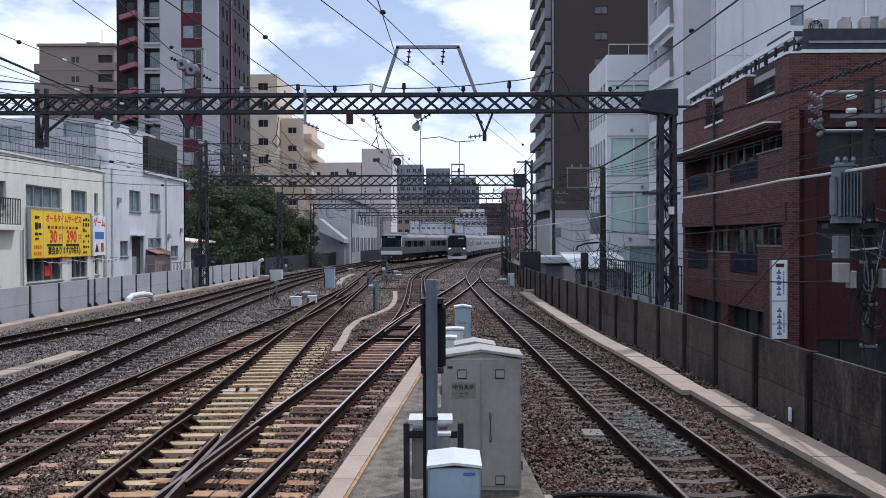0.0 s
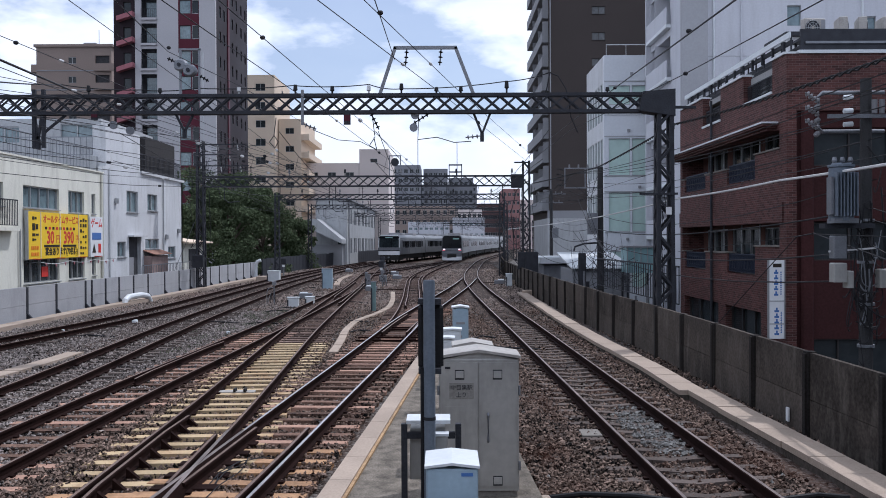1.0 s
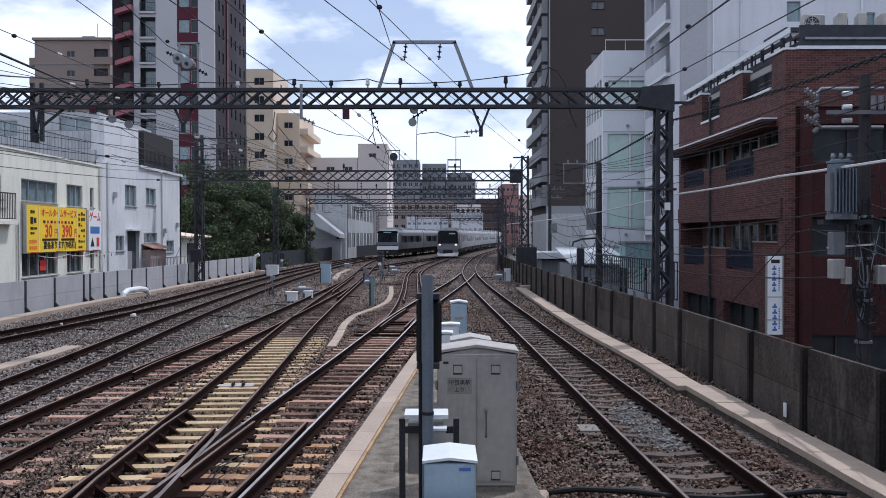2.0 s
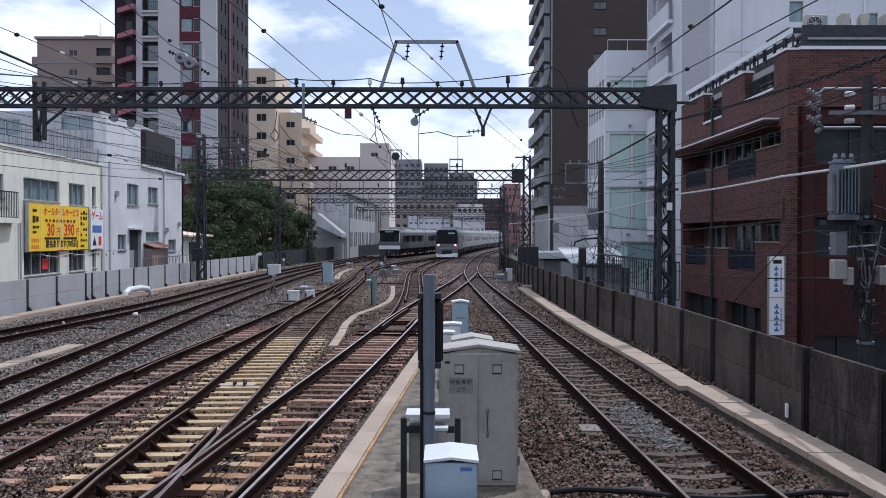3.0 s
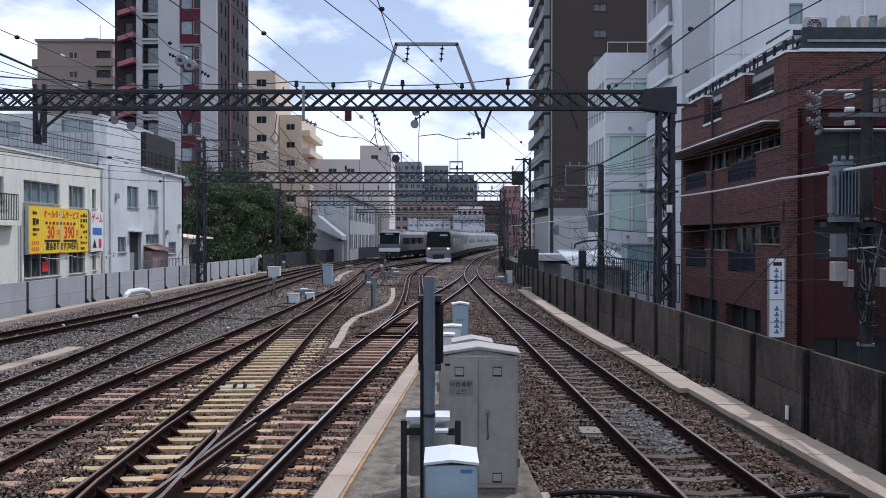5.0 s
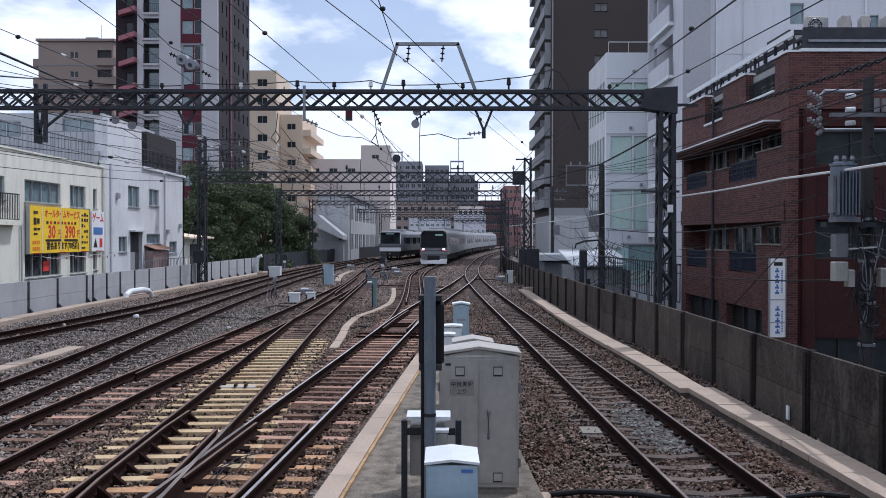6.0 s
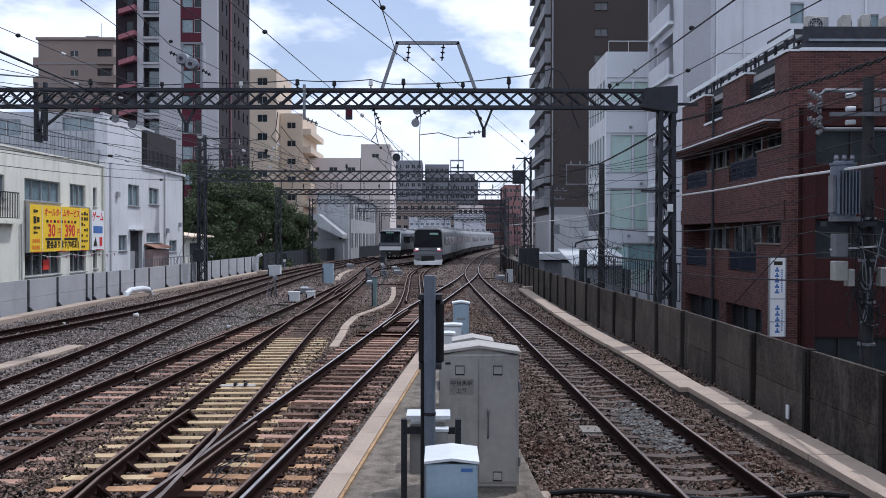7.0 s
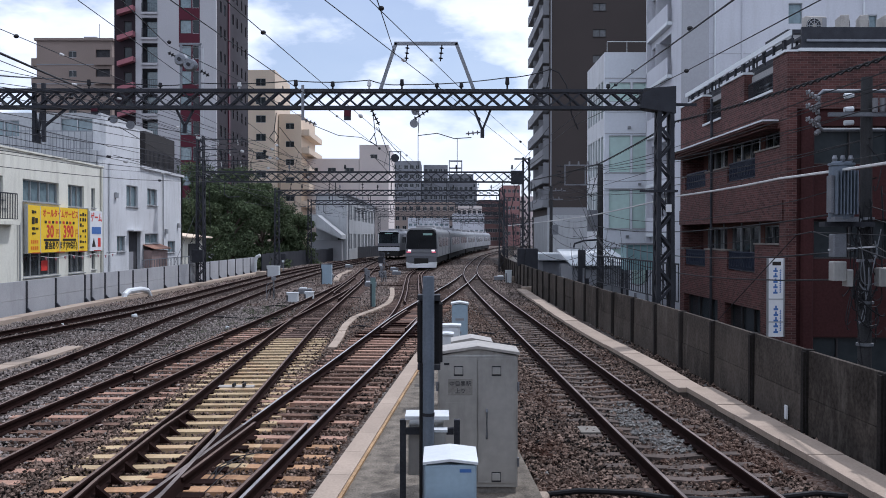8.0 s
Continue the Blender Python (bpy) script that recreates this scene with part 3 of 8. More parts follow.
def guard_rails():
    """Check rails with their braces, and the wing rails of the crossing."""
    t = thing("check_rails", "rusty check rails and crossing noses of the turnout", "check rail", kind="structure")

    def piece(name, route, w, y0, y1, top, flare=0.06):
        path = [p for p in spline(ROUTES[route], 0.25) if y0 <= p[1] <= y1]
        off = offset(path, w)
        off = [(x + (flare if w > 0 else -flare) * -1 * max(0, 1 - min(i, len(off) - 1 - i) / 5), y, z) for i, (x, y, z) in enumerate(off)]
        part(name, Shape().sweep(off, RAIL_PROFILE, RAIL_KINDS), [RAIL_SIDE, top], t)
    piece("check_rail", "yellow", -HALF + 0.125, 9.4, 15.2, RAIL_DULL)
    piece("check_rail", "middle", HALF - 0.125, 9.0, 14.0, RAIL_DULL, 0.02)
    piece("check_rail", "left", -HALF + 0.125, 19.0, 26.0, RAIL_DULL)
    piece("check_rail", "branch", -HALF + 0.22, 40.0, 76.0, RAIL_DULL)
    piece("check_rail", "branch", HALF - 0.22, 40.0, 76.0, RAIL_DULL)
    piece("check_rail", "yellow", HALF - 0.2, 42.0, 64.0, RAIL_DULL)
    piece("check_rail", "yellow", -HALF + 0.2, 46.0, 64.0, RAIL_DULL)
    # the worn steel casting of the crossing
    for route, w, up in (("middle", -HALF, 0.003), ("yellow", HALF, 0.008)):
        path = [p for p in spline(ROUTES[route], 0.25) if 9.0 <= p[1] <= 13.8]
        part("crossing_nose", Shape().sweep(offset(path, w), [(-0.07, -0.15), (0.07, -0.15), (0.04, -0.03), (0.026, up), (-0.026, up), (-0.04, -0.03)],
                                            [0, 0, 0, 1, 0, 0]), [RAIL_SIDE, RAIL_MID], t)
    part("crossing_casting", Shape().solid([(-3.2, 9.4, -0.15), (-3.06, 9.4, -0.15), (-3.1, 11.6, -0.15), (-3.22, 12.6, -0.15), (-3.28, 12.6, -0.15), (-3.24, 11.0, -0.15)],
                                           [(-3.18, 9.4, -0.06), (-3.08, 9.4, -0.06), (-3.12, 11.6, -0.05), (-3.22, 12.6, -0.04), (-3.27, 12.6, -0.04), (-3.22, 11.0, -0.05)]), CASTING, t, "pale worn steel casting of the crossing")
    wing = [p for p in spline(ROUTES["middle"], 0.25) if 10.6 <= p[1] <= 14.2]
    part("wing_rail", Shape().sweep(offset(wing, -HALF + 0.12), RAIL_PROFILE, RAIL_KINDS), [RAIL_SIDE, RAIL_DULL], t)
    wing = [p for p in spline(ROUTES["yellow"], 0.25) if 10.6 <= p[1] <= 13.6]
    part("wing_rail", Shape().sweep(offset(wing, HALF - 0.14), RAIL_PROFILE, RAIL_KINDS), [RAIL_SIDE, RAIL_DULL], t)
    for y in (9.9, 10.5, 11.1, 11.7, 12.3, 12.9, 13.5):
        part("base_plate", Shape().bevel_box(-3.55, -2.75, y - 0.11, y + 0.11, -0.15, -0.128, 0.01), RAIL_SIDE, t)
    path = [p for p in spline(ROUTES["middle"], 0.6) if 27.5 < p[1] < 36]
    for x, y in path:
        for w in (-HALF, HALF):
            part("slide_plate", Shape().bevel_box(x + w - 0.22, x + w + 0.22, y - 0.09, y + 0.09, -0.15, -0.12, 0.01), RAIL_SIDE, t)
    for y in (30.2, 31.0):
        part("stretcher_bar", Shape().box(-2.1, -0.6, y - 0.05, y + 0.05, -0.13, -0.07), RAIL_SIDE, t)
    for w, y1 in ((-HALF + 0.14, 36.0), (HALF - 0.16, 36.5)):
        blade = [p for p in spline(ROUTES["middle"], 0.5) if 28.0 < p[1] < y1]
        off = offset(blade, w)
        part("switch_blade", Shape().sweep(off, [(-0.03, -0.15), (0.03, -0.15), (0.02, -0.004), (-0.02, -0.004)], [0, 0, 1, 0]), [RAIL_SIDE, RAIL_DULL], t)
    path = [p for p in spline(ROUTES["yellow"], 0.55) if 9.4 < p[1] < 15]
    for x, y in path:
        a = x - HALF + 0.2
        part("brace", Shape().solid([(a, y - 0.035, -0.153), (a + 0.16, y - 0.035, -0.153), (a, y - 0.035, -0.02)],
                                    [(a, y + 0.035, -0.153), (a + 0.16, y + 0.035, -0.153), (a, y + 0.035, -0.02)]), RAIL_SIDE, t)
    part("tie_bar", Shape().bar((-2.6, 27.2, -0.12), (-0.5, 27.2, -0.12), 0.05).bar((-2.6, 28.0, -0.12), (-0.5, 28.0, -0.12), 0.05), RAIL_SIDE, t)


guard_rails()


def make_stones():
    """Loose ballast stones where the camera sees them singly."""
    rng = np.random.default_rng(4)
    n = 205000
    y = 8.2 + (rng.random(n) ** 1.6) * 36
    x = (rng.random(n) * 2 - 1) * 0.50 * (y + 1.0)
    keep = (x < 5.6) & (x > -15.2) & ~((x > -1.75 + (y - 8) * 0.06) & (x < 1.0) & (y < 22)) & ~((x > 4.55) & (x < 5.2))
    # most stones lie between the sleepers, few on them
    bare = rng.random(n)
    for sx, sy, turn, which in LAID:
        near = np.nonzero(np.abs(y - sy) < 0.3)[0]
        dx, dy = x[near] - sx, y[near] - sy
        along, across = dx * math.cos(turn) + dy * math.sin(turn), dy * math.cos(turn) - dx * math.sin(turn)
        share = {"synth": 0.95, "orange": 0.93, "wood": 0.9, "dark": 0.8, "pc": 0.72}[which]
        keep[near] &= ~((np.abs(across) < 0.12) & (np.abs(along) < 0.98) & (bare[near] < share))
    x, y = x[keep], y[keep]
    n = len(x)
    base = np.array([(1, 0, 0), (-1, 0, 0), (0, 1, 0), (0, -1, 0), (0, 0, 1), (0, 0, -1)], float)
    tri = np.array([(0, 2, 4), (2, 1, 4), (1, 3, 4), (3, 0, 4), (2, 0, 5), (1, 2, 5), (3, 1, 5), (0, 3, 5)])
    size = 0.014 + 0.022 * rng.random(n) ** 1.4
    v = base[None] * (size[:, None, None]) * (0.6 + 0.8 * rng.random((n, 6, 1))) * np.array([1, 1, 0.85])
    v += (rng.random((n, 6, 3)) - 0.5) * size[:, None, None] * 0.7
    a = rng.random(n) * math.tau
    c, s = np.cos(a)[:, None], np.sin(a)[:, None]
    vx, vy = v[:, :, 0] * c - v[:, :, 1] * s, v[:, :, 0] * s + v[:, :, 1] * c
    z = np.full(n, -0.2) + rng.random(n) ** 2 * 0.05
    for name, dip in (("right", 0.03), ("middle", 0.02), ("yellow", 0.02), ("left", 0.0)):
        py = np.array(ROUTES[name])
        far = np.abs(x - np.interp(y, py[:, 1], py[:, 0]))
        z += np.where(far < 0.62, -dip, np.where(far < 1.2, 0.022, 0.0))
    z = np.minimum(z, -0.14)
    pale = ((x - 3.35) / 0.55) ** 2 + ((y - 14.6) / 2.0) ** 2 + rng.random(n) * 0.7 < 1.1
    z = np.where(pale, -0.185 + 0.03 * rng.random(n), z)
    w = np.stack([vx + x[:, None], vy + y[:, None], v[:, :, 2] + z[:, None]], -1)
    grey = x + rng.random(n) * 1.6 < -5.2
    pale |= rng.random(n) < 0.004
    for name, sel, m, label in (("grey_ballast_stones", grey, GREY_STONE, "loose pale grey ballast stones round the sidings"),
                                ("ballast_stones", ~pale & ~grey, STONE, "loose grey-brown crushed ballast stones between the rails"),
                                ("fresh_ballast_stones", pale, PALE_STONE, "patch of fresh pale grey ballast stones between rails")):
        ww = w[sel]
        k = len(ww)
        me = bpy.data.meshes.new(name)
        me.from_pydata(ww.reshape(-1, 3).tolist(), [], (tri[None] + 6 * np.arange(k)[:, None, None]).reshape(-1, 3).tolist())
        me.materials.append(m)
        tagged(new(name, me), label, "ballast", kind="stuff")


make_stones()


def make_far_stones():
    """Larger loose stones and spoil farther down the line."""
    rng = np.random.default_rng(9)
    n = 42000
    y = 40 + (rng.random(n) ** 1.5) * 75
    x = -15 + rng.random(n) * (20.0 + (y - 60) * 0.02)
    base = np.array([(1, 0, 0), (-0.5, 0.87, 0), (-0.5, -0.87, 0), (0, 0, 1)], float)
    tri = np.array([(0, 1, 3), (1, 2, 3), (2, 0, 3)])
    size = (0.03 + 0.04 * rng.random(n)) * (0.7 + y / 110)
    v = (base[None] + (rng.random((n, 4, 3)) - 0.5) * 0.7) * size[:, None, None]
    w = v + np.stack([x, y, np.full(n, -0.21)], -1)[:, None, :]
    me = bpy.data.meshes.new("far_ballast_stones")
    me.from_pydata(w.reshape(-1, 3).tolist(), [], (tri[None] + 4 * np.arange(n)[:, None, None]).reshape(-1, 3).tolist())
    me.materials.append(FAR_STONE)
    tagged(new("far_ballast_stones", me), "uneven loose ballast farther down the line", "ballast", kind="stuff")


make_far_stones()


# ---- platform end, kerb, fences ----
def make_walkway():
    s = Shape()
    low = [(-1.5, 6, -0.5), (1.25, 6, -0.5), (1.0, 13.0, -0.5), (0.35, 22.3, -0.5), (-0.6, 22.3, -0.5)]
    s.solid(low, [(x, y, -0.02) for x, y, _ in low])
    t = tagged(part("walkway", s, WALK), "worn grey concrete walkway at the platform end", "walkway", kind="structure")
    for i in range(14):
        a, b = 6.2 + i * 1.15, 6.2 + i * 1.15 + 1.14
        def edge(y):
            return -1.63 + (y - 6) * 0.0625
        q = [(edge(a) - 0.02, a), (edge(a) + 0.25, a), (edge(b) + 0.25, b), (edge(b) - 0.02, b)]
        part("edge_slab", Shape().solid([(x, y, -0.12) for x, y in q], [(x, y, 0.03) for x, y in q]), KERB, t)
        q = [(edge(a) + 0.252, a), (edge(a) + 0.29, a), (edge(b) + 0.29, b), (edge(b) + 0.252, b)]
        part("edge_line", Shape().solid([(x, y, -0.1) for x, y in q], [(x, y, 0.012) for x, y in q]), YELLOW_LINE, t, "worn orange edge line")


make_walkway()


def make_kerb():
    t = thing("kerb", "pale concrete cable trough lids along the fence", "cable trough", kind="structure")
    near = spline([(5.22, 4), (5.11, 10.7), (4.92, 17.4)], 0.9)
    far = spline([(4.76, 17.45), (4.71, 21), (4.54, 26), (4.42, 31), (4.36, 41), (4.33, 50)], 1.0)
    for path in (near, far):
        for (a, b) in zip(path, path[1:]):
            j = random.uniform(-0.015, 0.015)
            q = [(a[0] - 0.25 + j, a[1]), (a[0] + 0.25 + j, a[1]), (b[0] + 0.25 + j, b[1] - 0.012), (b[0] - 0.25 + j, b[1] - 0.012)]
            h = -0.03 + random.uniform(-0.008, 0.008)
            part("trough_lid", Shape().solid([(x, y, h - 0.09) for x, y in q], [(x, y, h) for x, y in q]), KERB, t)
        s = Shape().sweep([(x, y, 0) for x, y in path], [(-0.23, -0.4), (0.23, -0.4), (0.23, -0.126), (-0.23, -0.126)])
        part("trough_wall", s, DARK_FENCE, t)


make_kerb()


def make_right_fence():
    t = thing("concrete_fence", "weathered dark concrete post and panel fence", "fence", kind="structure")
    path = spline([(5.8, 4.37), (5.72, 11.6), (5.69, 14), (5.68, 19), (5.62, 24), (5.42, 28.5), (5.31, 33), (5.18, 40), (5.06, 50), (5.04, 62), (5.3, 76), (6.2, 95),
                   (8.4, 125), (12.5, 160)], 2.4)
    post = Shape().box(-0.16, -0.02, -0.085, 0.085, -0.3, 1.13).box(-0.19, -0.162, -0.05, 0.05, -0.3, 1.1).mesh("post", FENCE_POST)
    for a, b in zip(path, path[1:]):
        turn = -math.degrees(math.atan2(b[0] - a[0], b[1] - a[1]))
        long = math.dist(a, b)
        part("post", post, None, t, at=pose(a[0], a[1], 0, 0, 0, turn))
        for z0, z1 in ((-0.3, 0.4), (0.41, 1.12)):
            s = Shape().box(-0.035, 0.035, 0.085, long - 0.085, z0, z1)
            part("panel", s, DARK_FENCE, t, at=pose(a[0] - 0.088, a[1], 0, random.uniform(-0.2, 0.2), random.uniform(-1, 1), turn))


make_right_fence()


def make_far_left_fence():
    t = thing("board_fence", "dark weathered board fence beside the far sidings", "fence", kind="structure")
    path = spline([(-15.3, 77.5), (-15.0, 88), (-14.4, 100), (-13.2, 112), (-11.6, 130), (-9.0, 150)], 1.5)
    for a, b in zip(path, path[1:]):
        turn = -math.degrees(math.atan2(b[0] - a[0], b[1] - a[1]))
        part("board_panel", Shape().box(-0.05, 0.05, 0.02, math.dist(a, b) - 0.02, -0.4, 1.35 + random.uniform(-0.05, 0.05)), STEEL_DARK, t, at=pose(a[0], a[1], 0, 0, 0, turn))


make_far_left_fence()


def make_left_fence():
    t = thing("barrier_wall", "grey panel barrier wall with dark steel posts", "wall", kind="structure")
    line = np.array(spline([(-16.0, 18), (-16.05, 32), (-16.1, 38), (-15.95, 46), (-15.8, 56), (-15.7, 66), (-15.5, 76.2)], 0.2))
    stops = (19.5, 22.1, 24.7, 27.3, 29.9, 32.6, 35.3, 38.0, 41.0, 41.7, 43.3, 45.0, 47.0, 49.2, 52.0, 54.7, 57.0, 59.4, 61.8, 64.2, 66.6, 69.0, 71.4, 73.8, 76.2)
    path = [(float(np.interp(y, line[:, 1], line[:, 0])), y) for y in stops]
    post = Shape().box(-0.08, 0.08, -0.07, 0.07, -0.3, 1.1).solid([(0.08, -0.05, -0.3), (0.45, -0.05, -0.3), (0.08, -0.05, 0.1)],
                                                                  [(0.08, 0.05, -0.3), (0.45, 0.05, -0.3), (0.08, 0.05, 0.1)]).mesh("post", STEEL_DARK)
    for a, b in zip(path, path[1:]):
        turn = -math.degrees(math.atan2(b[0] - a[0], b[1] - a[1]))
        long = math.dist(a, b)
        part("post", post, None, t, at=pose(a[0], a[1], 0, 0, 0, turn))
        for z0, z1 in ((-0.3, 0.42), (0.43, 1.12)):
            part("panel", Shape().box(-0.05, 0.05, 0.07, long - 0.07, z0, z1), GREY_PANEL, t, at=pose(a[0], a[1], 0, 0, 0, turn))
    k = thing("trough", "pale concrete cable trough beside the barrier wall", "cable trough", kind="structure")
    for a, b in zip(path, path[1:]):
        q = [(a[0] + 0.5, a[1]), (a[0] + 1.1, a[1]), (b[0] + 1.1, b[1] - 0.02), (b[0] + 0.5, b[1] - 0.02)]
        part("trough_lid", Shape().solid([(x, y, -0.4) for x, y in q], [(x, y, -0.04 + random.uniform(-0.01, 0.01)) for x, y in q]), KERB, k)


make_left_fence()


def make_station():
    """Plain unseen platform, roof and walls, added to close the place behind the camera and cut sky light."""
    t = thing("station_platform", "unseen plain platform end with a canopy added to cut sky light", "platform", kind="structure")
    part("platform_slab", Shape().box(-1.9, 1.7, -40, -0.4, -0.42, 1.1), CONCRETE, t)
    part("canopy", Shape().box(-14.5, 5.4, -40, -2.5, 5.6, 5.8), GREY_PANEL, t)
    for y in (-6, -14, -22, -30):
        part("canopy_post", Shape().box(-0.15, 0.15, y, y + 0.3, 1.1, 5.6), STEEL_GREY, t)
    # unseen blocks on both sides, added to take sky light off the fronts
    for x0, x1 in ((13.0, 24.0), (-30.0, -18.0)):
        w = thing("street_block", "unseen plain grey block added to cut sky light", "building", kind="structure")
        part("wall", Shape().box(x0, x1, -40, 20.0, STREET, 11.0), MID_GREY, w)


make_station()


# ---- buildings ----
TURN = {"F": 0, "L": -90, "R": 90}


def place(face, plane, u, z, depth=0.0):
    """A pose on a wall: F looks at -y, L at -x, R at +x; depth goes into the wall."""
    if face == "F":
        return pose(u, plane + depth, z)
    return pose(plane + (depth if face == "L" else -depth), u, z, 0, 0, TURN[face])


def slab(s, face, plane, u0, u1, z0, z1, d0, d1, k=0):
    """A box on a wall, from depth d0 to d1 into it (negative: standing out)."""
    if face == "F":
        return s.box(u0, u1, plane + d0, plane + d1, z0, z1, k)
    a, b = (plane + d0, plane + d1) if face == "L" else (plane - d1, plane - d0)
    return s.box(a, b, u0, u1, z0, z1, k)


FRAMES = {}


def window_meshes(w, h, bars, frame_mat, glass):
    key = (round(w, 2), round(h, 2), bars, frame_mat.name, glass.name)
    if key not in FRAMES:
        t, n = 0.05, bars + 1
        panes = [(-w / 2 + w * (i + 0.5) / n, 0.0, w / n - t, h - 2 * t) for i in range(n)]
        us = sorted({-w / 2, w / 2, *[round(u + q * ww / 2, 5) for u, z, ww, hh in panes for q in (-1, 1)]})
        zs = [-h / 2, -h / 2 + t, h / 2 - t, h / 2]
        s = pierced(us, zs, panes, lambda u, d, z: (u, -0.03 + 0.08 * d, z))
        sill = Shape().box(-w / 2 - 0.04, w / 2 + 0.04, -0.2, 0.0, -h / 2 - 0.05, -h / 2 - 0.004)
        pane = Shape().box(-w / 2 + 0.02, w / 2 - 0.02, 0.055, 0.07, -h / 2 + 0.02, h / 2 - 0.02)
        FRAMES[key] = (s.mesh("window", frame_mat), pane.mesh("pane", glass), sill.mesh("sill", frame_mat))
    return FRAMES[key]


def add_window(parent, face, plane, u, z, w, h, bars=1, frame_mat=None, glass=None, depth=0.1, sill=False):
    f, p, l = window_meshes(w, h, bars, frame_mat or FRAME_GREY, glass or GLASS)
    ob = part("window", f, None, parent, at=place(face, plane, u, z, depth))
    part("pane", p, None, ob)
    if sill:
        part("sill", l, None, ob)
    return ob


def wall(parent, face, plane, u0, u1, z0, z1, material, holes=(), name="wall", thick=0.3):
    """A wall with real openings: holes are (u, z, width, height) about their centres."""
    us = sorted({u0, u1, *[min(max(u + s * w / 2, u0), u1) for u, z, w, h in holes for s in (-1, 1)]})
    zs = sorted({z0, z1, *[min(max(z + s * h / 2, z0), z1) for u, z, w, h in holes for s in (-1, 1)]})
    s = pierced(us, zs, holes, lambda u, d, z: (u, plane + thick * d, z) if face == "F" else (plane + (thick * d if face == "L" else -thick * d), u, z))
    return part(name, s, material, parent)


def pierced(us, zs, holes, point):
    """A slab with rectangular openings, as one closed skin; point(u, depth 0 or 1, z) gives the corners."""
    nu, nz = len(us) - 1, len(zs) - 1

    def full(i, j):
        if not (0 <= i < nu and 0 <= j < nz):
            return False
        mu, mz = (us[i] + us[i + 1]) / 2, (zs[j] + zs[j + 1]) / 2
        return not any(abs(mu - u) < w / 2 and abs(mz - z) < h / 2 for u, z, w, h in holes)
    s, index = Shape(), {}

    def corner(i, j, d):
        if (i, j, d) not in index:
            index[i, j, d] = len(s.v)
            s.v.append(point(us[i], d, zs[j]))
        return index[i, j, d]

    def quad(*c):
        s.f.append(tuple(corner(*q) for q in c))
        s.m.append(0)
    for i in range(nu):
        for j in range(nz):
            if full(i, j):
                for d in (0, 1):
                    quad((i, j, d), (i + 1, j, d), (i + 1, j + 1, d), (i, j + 1, d))
                if not full(i - 1, j):
                    quad((i, j, 0), (i, j, 1), (i, j + 1, 1), (i, j + 1, 0))
                if not full(i + 1, j):
                    quad((i + 1, j, 0), (i + 1, j, 1), (i + 1, j + 1, 1), (i + 1, j + 1, 0))
                if not full(i, j - 1):
                    quad((i, j, 0), (i, j, 1), (i + 1, j, 1), (i + 1, j, 0))
                if not full(i, j + 1):
                    quad((i, j + 1, 0), (i, j + 1, 1), (i + 1, j + 1, 1), (i + 1, j + 1, 0))
    return s


def glazed_wall(parent, face, plane, u0, u1, z0, z1, material, wins, bars=1, frame_mat=None, glass=None, depth=0.1, sill=False, thick=0.3):
    wall(parent, face, plane, u0, u1, z0, z1, material, wins, thick=thick)
    for u, z, w, h in wins:
        add_window(parent, face, plane, u, z, w, h, bars, frame_mat, glass, depth, sill)


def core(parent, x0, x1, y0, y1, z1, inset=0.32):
    # a solid dark core paints the shade behind windows and openings
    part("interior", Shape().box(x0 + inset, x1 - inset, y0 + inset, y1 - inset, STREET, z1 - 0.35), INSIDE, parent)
    part("roof", Shape().box(x0 + 0.301, x1 - 0.301, y0 + 0.301, y1 - 0.301, z1 - 0.34, z1 - 0.1), ROOF, parent)


def railing(parent, p, q, z, h=1.0, step=0.14, material=None, name="railing", r=0.012):
    """Upright bars between two ground points, with a top and a bottom rail."""
    s = Shape()
    p, q = Vector((*p, 0)), Vector((*q, 0))
    n = max(int((q - p).length / step), 1)
    up = Vector((0, 0, 1))
    s.bar(p + up * (z + h), q + up * (z + h), 0.045)
    s.bar(p + up * (z + 0.08), q + up * (z + 0.08), 0.03)
    for i in range(n + 1):
        a = p.lerp(q, i / n)
        s.bar(a + up * (z + 0.08), a + up * (z + h), r * 2)
    ob = part(name, s, material or STEEL_DARK, parent)
    ob["kind"] = "stuff"
    return ob


def grid_windows(us, zs, w, h):
    return [(u, z, w, h) for z in zs for u in us]


